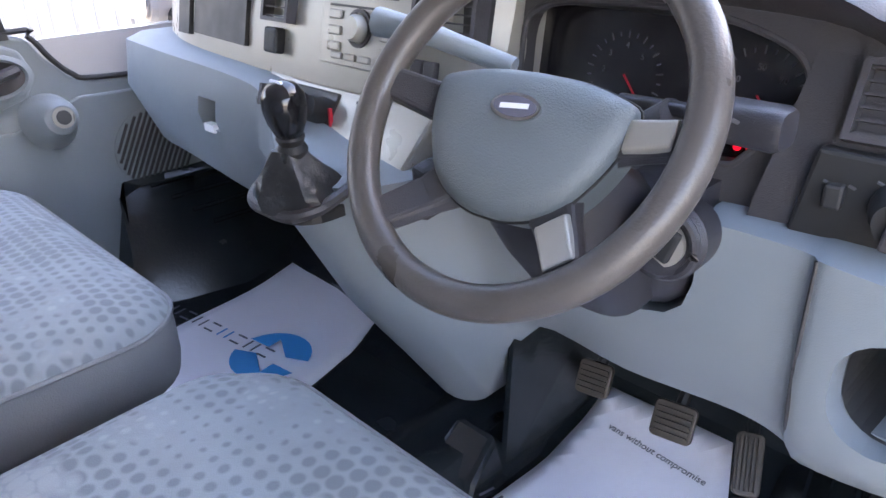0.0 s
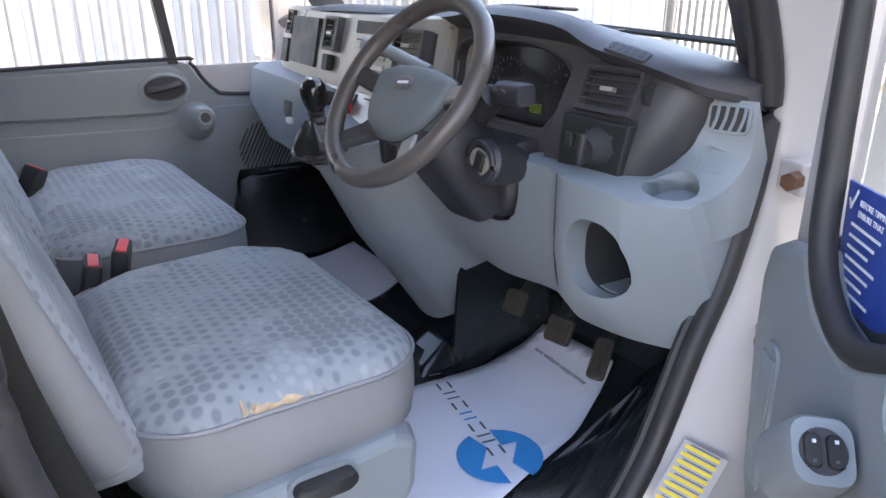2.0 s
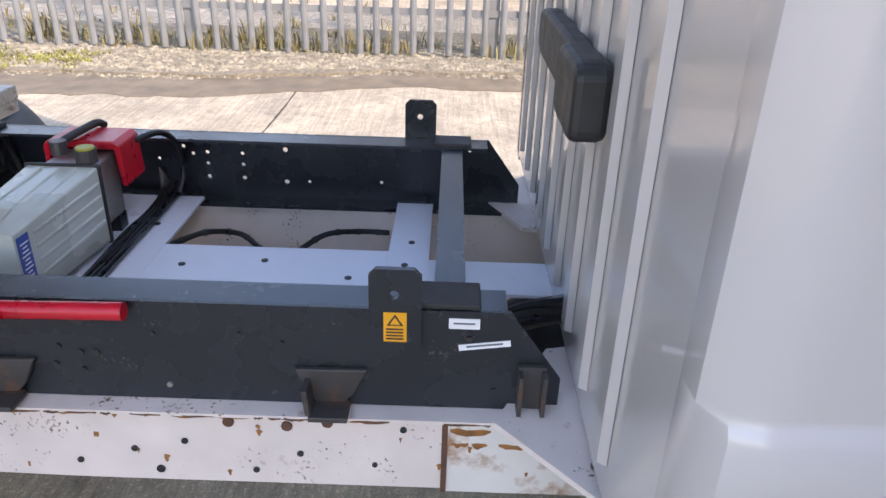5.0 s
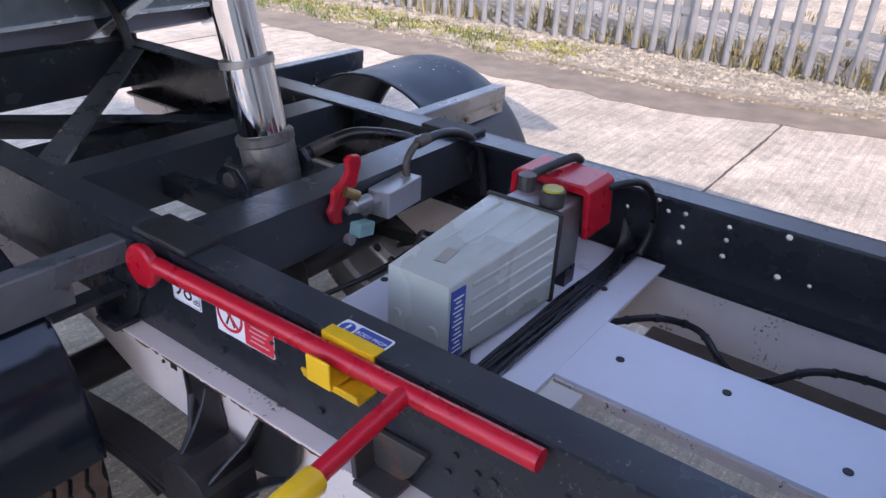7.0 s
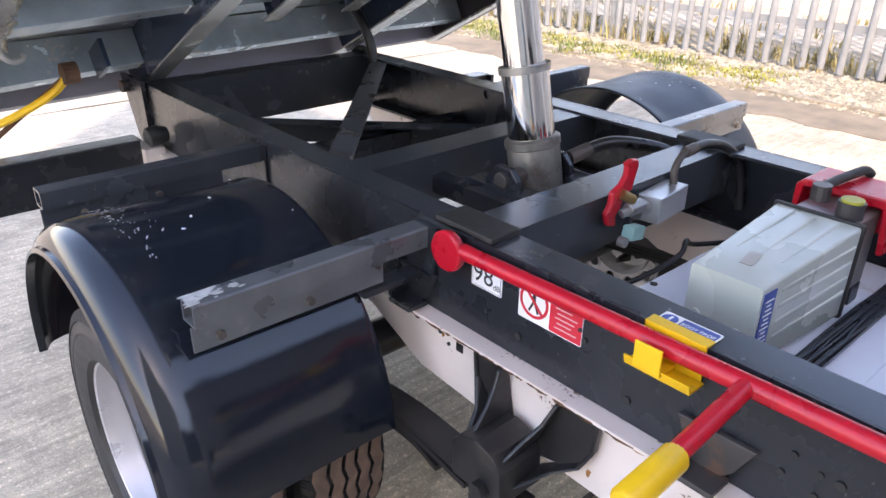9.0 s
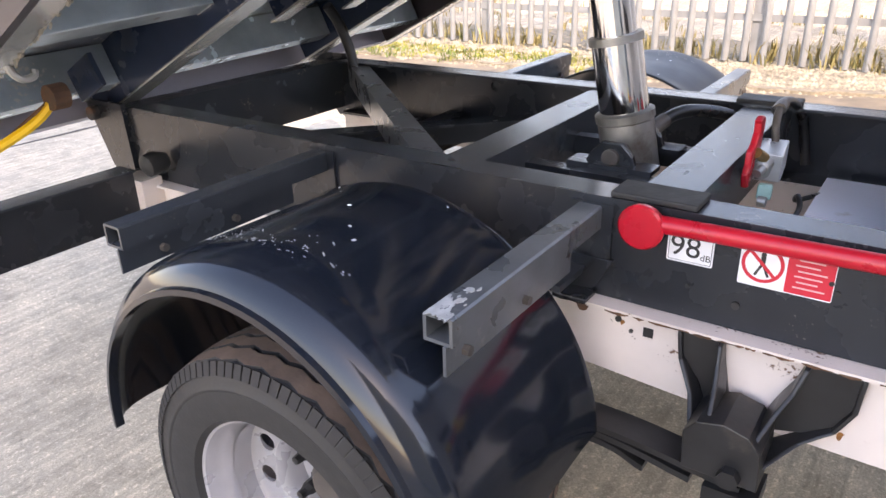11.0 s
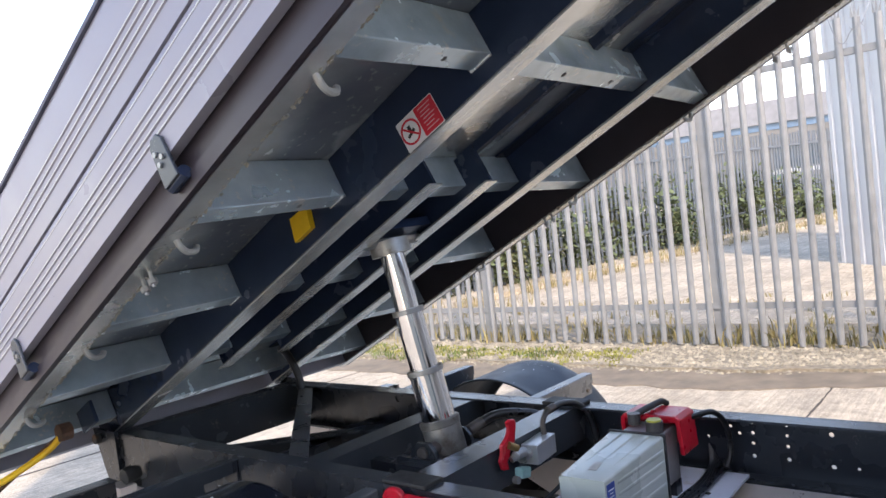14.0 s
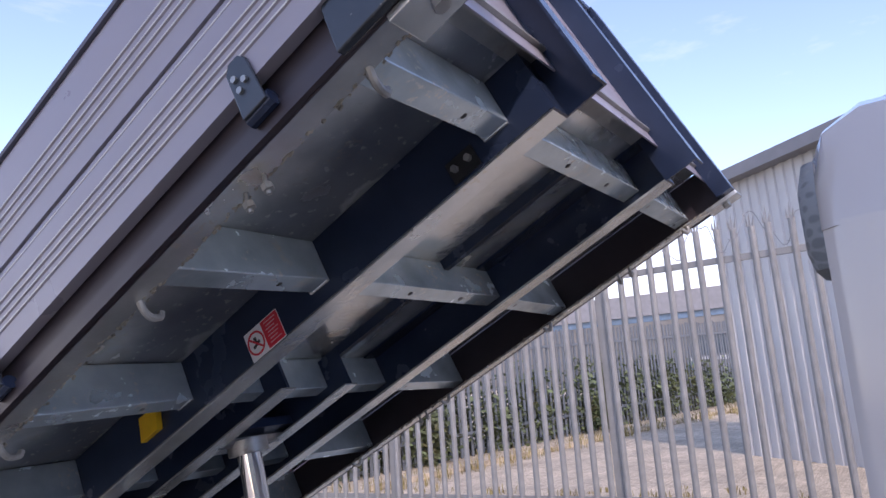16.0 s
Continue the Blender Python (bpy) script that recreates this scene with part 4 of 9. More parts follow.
def wheel(x, s, outer):
    """One steel wheel with its tyre; s is the outward side."""
    w = thing("rear_wheel", "steel rear wheel with worn black tyre, one of a twin pair", "wheel", pose(x, WY, WZ), "rear wheels")
    rot = Matrix.Rotation(radians(90) * s, 4, "Y")
    tyre = part("tyre", lathe([(0.205, 0.075), (0.218, 0.092), (0.235, 0.095), (0.258, 0.099), (0.274, 0.0985), (0.276, 0.1000), (0.280, 0.1000), (0.282, 0.0985), (0.298, 0.0965), (0.312, 0.0915), (0.319, 0.0865), (0.3225, 0.080), (0.3235, -0.080), (0.319, -0.0865), (0.308, -0.093), (0.285, -0.098), (0.235, -0.095), (0.205, -0.075)], 64, m=rot), M_TYRE, w, smooth=True)
    n = 72
    for k, (h0, h1) in enumerate(((0.0525, 0.0830), (0.0185, 0.0455), (-0.0115, 0.0115), (-0.0455, -0.0185), (-0.0830, -0.0525))):
        bm = bmesh.new()
        rows = []
        for i in range(n):
            a = 2 * math.pi * i / n
            z = 0.0042 * (1 if i % 2 else -1)
            rows.append([bm.verts.new(rot @ Vector((r * math.cos(a), r * math.sin(a), h))) for r, h in ((0.320, h0 + z), (0.3345 - 1.2 * (h0 * h0), h0 + z + 0.001), (0.3345 - 1.2 * (h1 * h1), h1 + z - 0.001), (0.320, h1 + z))])
        for i in range(n):
            p, q = rows[i], rows[(i + 1) % n]
            # rib walls coloured darker than the dusty tops so the grooves stand out
            for j in range(3):
                bm.faces.new((p[j], q[j], q[j + 1], p[j + 1])).material_index = 0 if j == 1 else 1
        rib = part("tread_rib", bm, M_TREAD, tyre, "dusty brown tread rib" if k == 0 else "")
        rib.data.materials.append(M_TYRE)
    bm = bmesh.new()
    for i in range(96):
        a = 2 * math.pi * i / 96
        for h in (0.084, -0.084):
            m = rot @ Matrix.Rotation(a, 4, "Z") @ Matrix.Translation((0.3125, 0, h * 1.095)) @ Matrix.Rotation(radians(24 if h > 0 else -24), 4, "Y") @ Matrix.Diagonal((0.024, 0.0165, 0.0035, 1))
            bmesh.ops.create_cube(bm, size=1, matrix=m)
    tagged(part("shoulder_tread", bm, material("scrubbed shoulder rubber", (0.024, 0.022, 0.021), 0.8, 0, 0.3, 30), tyre), kind="stuff")
    q = 1 if outer else -1
    rim = part("rim", lathe([(0.223, 0.083 * q), (0.224, 0.089 * q), (0.219, 0.091 * q), (0.214, 0.084 * q), (0.205, 0.078 * q), (0.200, 0.060 * q), (0.196, 0.045 * q), (0.188, 0.030 * q), (0.188, -0.070 * q), (0.205, -0.085 * q), (0.223, -0.083 * q), (0.20, -0.07 * q), (0.182, -0.06 * q), (0.182, 0.03 * q)], 64, m=rot), M_RIM, w, "dull silver steel rim", smooth=True)
    dish = part("dish", lathe([(0.1885, 0.000 * q), (0.180, -0.014 * q), (0.172, -0.020 * q), (0.150, -0.020 * q), (0.128, -0.022 * q), (0.116, -0.034 * q), (0.108, -0.072 * q), (0.055, -0.077 * q), (0.055, -0.085 * q), (0.112, -0.080 * q), (0.122, -0.044 * q), (0.132, -0.030 * q), (0.155, -0.028 * q), (0.184, -0.022 * q), (0.1885, 0.000 * q)], 64, m=rot), M_RIM, rim, smooth=True)
    bm = bmesh.new()
    for i in range(12):
        a = 2 * math.pi * (i + 0.3) / 12
        bmesh.ops.create_cone(bm, cap_ends=True, segments=14, radius1=0.019, radius2=0.019, depth=0.12, matrix=rot @ Matrix.Translation((0.152 * math.cos(a), 0.152 * math.sin(a), 0)))
    cut(dish, bm)
    dish.data.shade_smooth()
    dish.data.set_sharp_from_angle(angle=radians(38))
    hub = part("hub", lathe([(0.0, -0.03 * q), (0.04, -0.03 * q), (0.052, -0.04 * q), (0.056, -0.09 * q), (0.0, -0.09 * q)], 24, m=rot), M_HUBMETAL, rim, "oil stained grey hub", smooth=True)
    for i in range(6):
        a = 2 * math.pi * i / 6
        bm = bmesh.new()
        m = rot @ Matrix.Translation((0.082 * math.cos(a), 0.082 * math.sin(a), -0.055 * q))
        m = m @ Matrix.Diagonal((1, 1, q, 1))
        lathe([(0.0, -0.025), (0.021, -0.025), (0.021, -0.016), (0.015, -0.012), (0.0145, 0.010), (0.010, 0.020), (0.0085, 0.034), (0.0, 0.036)], 6, bm, m)
        part("wheel_nut", bm, M_GREASE, rim, "greasy dark wheel nut")
    return w


for s in (1, -1):
    wheel(s * 0.893, s, True)
    wheel(s * 0.665, s, False)

# ---- mudguards ----
def mudguard(s):
    g = thing("mudguard", "black moulded plastic mudguard with scuffed top", "mudguard", pose(-0.03 if s < 0 else 0, -2.562 - (0.085 if s < 0 else 0), 0.400), "mudguards")
    prof = [(0.600, 0.396), (0.602, 0.4005), (0.608, 0.4015), (0.617, 0.400), (0.66, 0.399), (0.90, 0.404), (0.945, 0.406), (0.978, 0.403), (1.002, 0.395), (1.016, 0.382), (1.024, 0.366), (1.033, 0.364), (1.035, 0.355), (1.018, 0.354), (1.006, 0.378), (0.995, 0.388), (0.972, 0.396), (0.94, 0.399), (0.90, 0.397), (0.66, 0.393), (0.604, 0.393)]
    sections = []
    for i in range(49):
        a = radians(3 + 178 * i / 48)
        sections.append([(s * x, r * math.cos(a), r * math.sin(a)) for x, r in prof])
    guard = part("guard", loft(sections), M_GUARD if s > 0 else M_GUARDFAR, g, smooth=True)
    bm = bmesh.new()
    r2 = random.Random(3)
    for k in range(11):
        a = radians(r2.uniform(70, 125))
        x = r2.uniform(0.62, 0.95)
        t = Matrix.Translation((s * x, 0.4035 * math.cos(a), 0.4035 * math.sin(a))) @ Matrix.Rotation(a - math.pi / 2, 4, "X") @ Matrix.Rotation(r2.uniform(0, 3), 4, "Z")
        bmesh.ops.create_cone(bm, cap_ends=True, segments=6, radius1=r2.uniform(0.0015, 0.0035), radius2=0.001, depth=0.0012, matrix=t @ Matrix.Diagonal((r2.uniform(0.6, 2.2), 1, 1, 1)))
    tagged(part("paint_spots", bm, M_WHITEINK, guard, "dried white paint spots"), kind="stuff")
    bm = bmesh.new()
    for k in range(120):
        a = radians(r2.gauss(103, 15))
        x = r2.gauss(0.925, 0.022) - 0.10 * max(0.0, 1.75 - a)
        if not 0.62 < x < 0.945:
            continue
        t = Matrix.Translation((s * x, 0.4052 * math.cos(a), 0.4052 * math.sin(a))) @ Matrix.Rotation(a - math.pi / 2, 4, "X") @ Matrix.Rotation(r2.gauss(1.2, 0.4), 4, "Z")
        bmesh.ops.create_cone(bm, cap_ends=True, segments=5, radius1=r2.uniform(0.0005, 0.0018), radius2=0.0004, depth=0.0008, matrix=t @ Matrix.Diagonal((r2.uniform(1.5, 5.0), 1, 1, 1)))
    tagged(part("scuffs", bm, material("scuffed plastic", (0.30, 0.30, 0.295), 0.7, 0, 0.4, 40), guard, "pale scuff marks"), kind="stuff")
    part("stay", box((s * 0.47, 0.28, 0.27), (s * 0.606, 0.32, 0.282)), M_BLACKSTEEL, g)
    return g


mudguard(1)
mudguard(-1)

# ---- ram and its cradle ----
cradle = thing("ram_cradle", "black welded cradle carrying the tipping ram", "ram cradle")
for x in (0.17, -0.09):
    part("beam", box((x - 0.02, -2.54, 0.69), (x + 0.02, -2.20, 0.735)), M_BLACKSTEEL, cradle)
for x in (0.125, -0.055):
    part("lug", prism([(-2.42, 0.735), (-2.30, 0.735), (-2.31, 0.765), (-2.335, 0.79), (-2.38, 0.79), (-2.405, 0.765)], "x", x - 0.008, x + 0.008), M_BLACKSTEEL, cradle, bevel=0.003)
    part("base_plate", box((x - 0.03, -2.45, 0.735), (x + 0.03, -2.26, 0.745)), M_BLACKSTEEL, cradle)
part("pin", disc((0.035, -2.357, 0.757), 0.02, 0.215, "x", 16), M_HUBMETAL, cradle, "dull brown pivot pin", bevel=0.003)
ram = thing("tipping_ram", "polished chrome three stage hydraulic tipping ram", "hydraulic ram")
RA, RB = Vector((0.008, -2.355, 0.70)), Vector((0.055, -2.482, 1.42))
rd = (RB - RA).normalized()
at = lambda z: RA + rd * ((z - RA.z) / rd.z)
M_CAST = material("stained cast steel", (0.20, 0.195, 0.185), 0.42, 0.55, 0.25, 18, 0.25, 90, (0.12, 0.095, 0.075), 0.45, 14)
part("base", tube([at(0.69), at(0.70), at(0.81), at(0.82)], [0.058, 0.063, 0.063, 0.060], 28), M_CAST, ram, "stained cast ram base", smooth=True)
part("collar", tube([at(0.812), at(0.815), at(0.832), at(0.836)], [0.063, 0.0665, 0.0665, 0.060], 28), M_CAST, ram, smooth=True)
for z0, z1, r in ((0.80, 0.995, 0.055), (0.99, 1.19, 0.047), (1.18, 1.40, 0.039)):
    st = part("stage", tube([at(z0), at(z1)], r, 32), M_CHROME, ram, smooth=True)
    if z1 < 1.4:
        part("seal_ring", tube([at(z1 - 0.012), at(z1 + 0.004)], r + 0.005, 32), M_STEEL, st, smooth=True)
part("head", tube([at(1.375), at(1.42)], 0.065, 24), M_STEEL, ram, smooth=True)
# ---- valve and hoses ----
valve = thing("tipping_valve", "aluminium tipping valve with red lever on the cross member", "valve")
part("block", obox((-0.085, -2.075, 0.738), (0.13, 0.055, 0.06), (0, 0, 6)), material("machined aluminium", (0.55, 0.56, 0.57), 0.35, 0.6, 0.08, 20), valve, bevel=0.003)
part("spool", tube([(-0.02, -2.075, 0.742), (0.025, -2.07, 0.742)], 0.016, 14), M_STEEL, valve)
lever = [(0.045, 0.862), (0.024, 0.858), (0.019, 0.843), (0.026, 0.822), (0.033, 0.793), (0.060, 0.786), (0.066, 0.761), (0.080, 0.746), (0.076, 0.722), (0.104, 0.728), (0.115, 0.757), (0.102, 0.775), (0.099, 0.801), (0.073, 0.812), (0.058, 0.830), (0.058, 0.848), (0.064, 0.856)]
lv = prism(lever, "y", -2.092, -2.078)
part("lever", lv, M_RED, valve, "red steel lever", bevel=0.004)
part("lever_spring", tube([(0.075, -2.076, 0.795), (0.045, -2.066, 0.778)], 0.011, 12), material("brass spring", (0.30, 0.20, 0.08), 0.4, 0.7, 0.2, 60), valve, "brassy return spring")
part("link", tube([(0.075, -2.070, 0.752), (0.045, -2.062, 0.762)], 0.010, 10), M_STEEL, valve)
part("roller", disc((0.088, -2.050, 0.700), 0.011, 0.016, "y", 14), M_STEEL, valve)
part("lever_hub", disc((0.035, -2.066, 0.758), 0.015, 0.05, "x", 14), M_STEEL, valve, bevel=0.003)
part("switch", obox((0.045, -2.055, 0.708), (0.055, 0.028, 0.030), (0, -14, 8)), material("pale green plastic", (0.25, 0.45, 0.42), 0.4), valve, bevel=0.003)
part("elbow", tube(smooth_path([(-0.13, -2.08, 0.765), (-0.135, -2.085, 0.80), (-0.17, -2.09, 0.825), (-0.21, -2.09, 0.828)], 5), 0.0085, 10), M_HUBMETAL, valve, "dark steel elbow", smooth=True)
hose = thing("hydraulic_hose", "black rubber hydraulic hose looped over the frame", "hose")
part("hose", tube(smooth_path([(-0.19, -2.10, 0.822), (-0.28, -2.10, 0.824), (-0.36, -2.092, 0.806), (-0.405, -2.075, 0.765), (-0.418, -2.062, 0.70), (-0.415, -2.05, 0.64)], 7), 0.0115, 10), M_HOSE, hose, smooth=True)
part("ferrule", tube([(-0.18, -2.09, 0.828), (-0.215, -2.09, 0.831)], 0.0135, 10), M_HUBMETAL, hose, smooth=True)
hose = thing("hydraulic_hose", "black hose running from the ram across the frame", "hose")
part("hose", tube(smooth_path([(-0.06, -2.36, 0.755), (-0.14, -2.35, 0.77), (-0.22, -2.31, 0.79), (-0.32, -2.24, 0.77), (-0.38, -2.2, 0.73)], 7), 0.016, 10), M_HOSE, hose, smooth=True)
part("ferrule", tube([(-0.10, -2.355, 0.762), (-0.16, -2.342, 0.776)], 0.019, 10), M_HUBMETAL, hose, smooth=True)
hose = thing("hydraulic_hose", "black hose lying below the tipping valve", "hose")
part("hose", tube(smooth_path([(0.36, -2.09, 0.60), (0.20, -2.060, 0.60), (0.05, -2.02, 0.615), (-0.06, -2.00, 0.640), (-0.10, -2.01, 0.66), (-0.16, -2.02, 0.63), (-0.30, -1.98, 0.61)], 7), 0.006, 10), M_HOSE, hose, smooth=True)

# ---- power pack ----
pack = thing("hydraulic_power_pack", "white plastic oil tank with a red pump cover", "power pack")
PX = lambda x0, x1, y0, y1, z0, z1, grow: [[(x, yy, zz) for yy, zz in rounded(y1 - y0 + 2 * g, z1 - z0 + 2 * g, 0.006, 3, (y0 + y1) / 2, (z0 + z1) / 2)] for x, g in ((x0, 0.0), (x1, grow))]
tank = part("tank", loft(PX(0.252, -0.068, -1.807, -1.683, 0.652, 0.801, 0.017)), M_TANK, pack, smooth=True)
part("tank_base", box((-0.05, -1.8085, 0.642), (0.2535, -1.6812, 0.673)), material("murky tank bottom", (0.16, 0.15, 0.11), 0.4), tank)
for k in range(3):
    y = -1.785 + 0.040 * k
    part("rib", loft([[(0.15, y - 0.004, 0.804), (0.15, y + 0.004, 0.804), (0.15, y + 0.001, 0.807), (0.15, y - 0.001, 0.807)], [(-0.05, y - 0.010, 0.814), (-0.05, y + 0.010, 0.814), (-0.05, y + 0.005, 0.8225), (-0.05, y - 0.005, 0.8225)]]), M_TANK, tank, bevel=0.003)
for k in range(4):
    z = 0.683 + 0.030 * k
    part("side_rib", loft([[(0.19, -1.681, z), (0.19, -1.679, z + 0.003), (0.19, -1.679, z + 0.009), (0.19, -1.681, z + 0.012)], [(-0.060, -1.669, z - 0.002), (-0.060, -1.6635, z + 0.003), (-0.060, -1.6635, z + 0.011), (-0.060, -1.669, z + 0.016)]]), M_TANK, tank, bevel=0.002)
part("boss", disc((0.254, -1.712, 0.705), 0.012, 0.006, "x", 14), M_TANK, tank)
part("boss", disc((0.254, -1.785, 0.715), 0.008, 0.006, "x", 14), M_TANK, tank)
lb = part("label", obox((0.228, -1.6805, 0.725), (0.036, 0.0015, 0.130), (0, 0, -3)), M_BLUE, tank, "blue instruction label")
for k in range(13):
    part("text_bar", obox((0.228, -1.6795, 0.672 + 0.0085 * k), (0.026 - 0.006 * (k % 3), 0.0008, 0.0022), (0, 0, -3)), M_WHITEINK, lb)
part("flange", loft(PX(-0.068, -0.077, -1.829, -1.661, 0.632, 0.8235, 0.0)), M_RUBBER, pack, "black tank band", bevel=0.002)
part("sticker", obox((0.175, -1.745, 0.8065), (0.050, 0.022, 0.0008), (0, 3.0, 8)), M_SILVERPLASTIC, tank, "small peeling label")
part("pump", loft(PX(-0.081, -0.20, -1.80, -1.68, 0.66, 0.815, 0.0)), M_STEEL, pack, bevel=0.004)
part("cap", disc((-0.108, -1.705, 0.832), 0.024, 0.03, "z", 20), M_DARKPLASTIC, pack)
part("cap_top", disc((-0.108, -1.705, 0.849), 0.020, 0.006, "z", 20), material("sun faded yellow plastic", (0.42, 0.40, 0.05), 0.5), pack, "faded yellow filler cap")
bm = prism([(-1.835, 0.745), (-1.835, 0.832), (-1.82, 0.845), (-1.67, 0.845), (-1.656, 0.835), (-1.650, 0.735), (-1.662, 0.735), (-1.670, 0.825), (-1.82, 0.83), (-1.825, 0.745)], "x", -0.168, -0.280)
prism([(-1.835, 0.745), (-1.656, 0.735), (-1.656, 0.835), (-1.835, 0.835)], "x", -0.273, -0.280, bm)
part("cover", bm, M_RED, pack, "red moulded cover", bevel=0.004)
part("strap", tube(smooth_path([(-0.095, -1.768, 0.853), (-0.15, -1.764, 0.856), (-0.22, -1.758, 0.857), (-0.275, -1.750, 0.857), (-0.300, -1.745, 0.845)], 5), 0.0095, 12), M_RUBBER, pack, "black rubber hose over the cover", smooth=True)
part("stud", disc((-0.105, -1.762, 0.85), 0.018, 0.03, "z", 12), M_DARKPLASTIC, pack)
part("hose", tube(smooth_path([(-0.26, -1.66, 0.82), (-0.33, -1.62, 0.82), (-0.385, -1.605, 0.77), (-0.395, -1.60, 0.69), (-0.36, -1.605, 0.645)], 7), 0.0085, 10), M_HOSE, pack, smooth=True)
part("tray", prism([(-1.655, 0.636), (-1.612, 0.636), (-1.612, 0.628), (-1.647, 0.628), (-1.647, 0.622), (-1.655, 0.622)], "x", -0.40, 0.30), M_BLACKSTEEL, pack)
part("foot", box((0.18, -1.80, 0.62), (0.21, -1.68, 0.65)), M_BLACKSTEEL, pack)
part("foot", box((-0.20, -1.80, 0.62), (-0.16, -1.68, 0.66)), M_BLACKSTEEL, pack)
M_CREAM = material("cream plate and highlight paint", (0.60, 0.59, 0.55), 0.45, 0, 0.05, 6, 0.04, 60, (0.48, 0.45, 0.40), 0.15, 8)
part("side_plate", prism([(0.398, -1.632), (0.224, -1.632), (0.224, -1.549), (0.125, -1.549), (0.125, -1.488), (0.398, -1.488)], "z", 0.585, 0.6145), M_CREAM, chassis, "cream plate beside the power pack", bevel=0.002)
cables = thing("cable_bundle", "bundle of black cables along the power pack", "cables")
for k in range(9):
    y = -1.655 + 0.0048 * k
    part("cable", tube(smooth_path([(0.37, y + 0.01, 0.628), (0.2, y + 0.003 * math.sin(2.1 * k), 0.632 + 0.007 * (k % 2)), (0.05, y - 0.003 * math.cos(1.7 * k), 0.630 + 0.0055 * (k % 3)), (-0.12, y + 0.003 * math.sin(k), 0.631 + 0.007 * ((k + 1) % 2)), (-0.25, y + 0.001, 0.632 + 0.003 * (k % 2)), (-0.36, y - 0.002 * k, 0.645), (-0.40, y - 0.01, 0.70 - 0.008 * k)], 5), 0.0034, 7), M_HOSE, cables, smooth=True)
lo = smooth_path([(-0.13, -1.56, 0.60), (-0.20, -1.49, 0.605), (-0.26, -1.42, 0.575), (-0.24, -1.36, 0.54), (-0.20, -1.29, 0.545), (-0.25, -1.20, 0.585), (-0.31, -1.12, 0.57), (-0.33, -1.04, 0.56)], 8)
loom = tube(lo, 0.0075, 8)
for k in range(3, len(lo) - 2, 5):
    tube([lo[k] - (lo[k + 1] - lo[k]) * 0.25, lo[k] + (lo[k + 1] - lo[k]) * 0.25], 0.0095, 8, loom)
tagged(part("wiring_loom", loom, M_HOSE), "taped black wiring loom lying in the frame opening", "wiring loom")
# ---- body prop ----
prop = thing("body_prop", "red steel body prop clipped along the side rail", "body prop")
bar = part("bar", tube([(0.470, -2.13, 0.768), (0.468, -1.392, 0.781)], 0.0150, 16), M_RED, prop, smooth=True)
cup = lathe([(0.0, -0.011), (0.030, -0.011), (0.037, -0.007), (0.0395, 0.0), (0.0395, 0.008), (0.036, 0.012), (0.030, 0.0125), (0.0, 0.0105)], 32, m=pose(0.474, -2.160, 0.760, 0, 90, 0))
part("socket", cup, M_RED, bar, "round red pivot plate", smooth=True)
part("handle", tube([(0.470, -1.590, 0.778), (0.66, -1.588, 0.758)], 0.0135, 14), M_RED, prop, smooth=True)
part("grip", tube([(0.632, -1.588, 0.757), (0.637, -1.588, 0.757), (0.735, -1.586, 0.753), (0.741, -1.586, 0.7528)], [0.0165, 0.0190, 0.0190, 0.0150], 16), M_YELLOW, prop, "dirty yellow rubber grip", smooth=True)
clip = thing("prop_clip", "yellow folded clip holding the body prop", "clip")
part("back_plate", box((0.4515, -1.758, 0.737), (0.4545, -1.660, 0.7905)), M_YELLOW, clip)
part("saddle", box((0.432, -1.758, 0.7906), (0.4545, -1.660, 0.7935)), M_YELLOW, clip)
part("hook", prism([(0.456, 0.742), (0.500, 0.742), (0.5015, 0.786), (0.4975, 0.786), (0.4965, 0.7465), (0.456, 0.7465)], "y", -1.742, -1.698), M_YELLOW, clip, bevel=0.001)
part("tray", prism([(0.4515, 0.732), (0.489, 0.732), (0.494, 0.749), (0.490, 0.749), (0.486, 0.7365), (0.4515, 0.7365)], "y", -1.762, -1.655), M_YELLOW, clip, bevel=0.001)
# ---- signs ----
def rail_sign(y0, y1, z0, z1, name, label, category):
    ob = thing(name, label, category, pose(0.4508, (y0 + y1) / 2, (z0 + z1) / 2, 90, 0, 90))
    part("plate", prism(rounded(y1 - y0, z1 - z0, 0.003, 3), "z", 0, 0.0012), M_WHITEINK, ob)
    return ob


sg = rail_sign(-2.121, -2.045, 0.701, 0.768, "noise_label", "white sticker with a noise level", "sticker")
part("border", prism(rounded(0.071, 0.062, 0.002, 3), "z", 0.0013, 0.0015), M_BLACKINK, sg)
part("face", prism(rounded(0.069, 0.060, 0.002, 3), "z", 0.0016, 0.0018), M_WHITEINK, sg)
writing("number", "98", 0.052, M_BLACKINK, sg, pose(-0.008, -0.006, 0.002), 0.0002)
writing("unit", "dB", 0.016, M_BLACKINK, sg, pose(0.026, -0.019, 0.002), 0.0002)


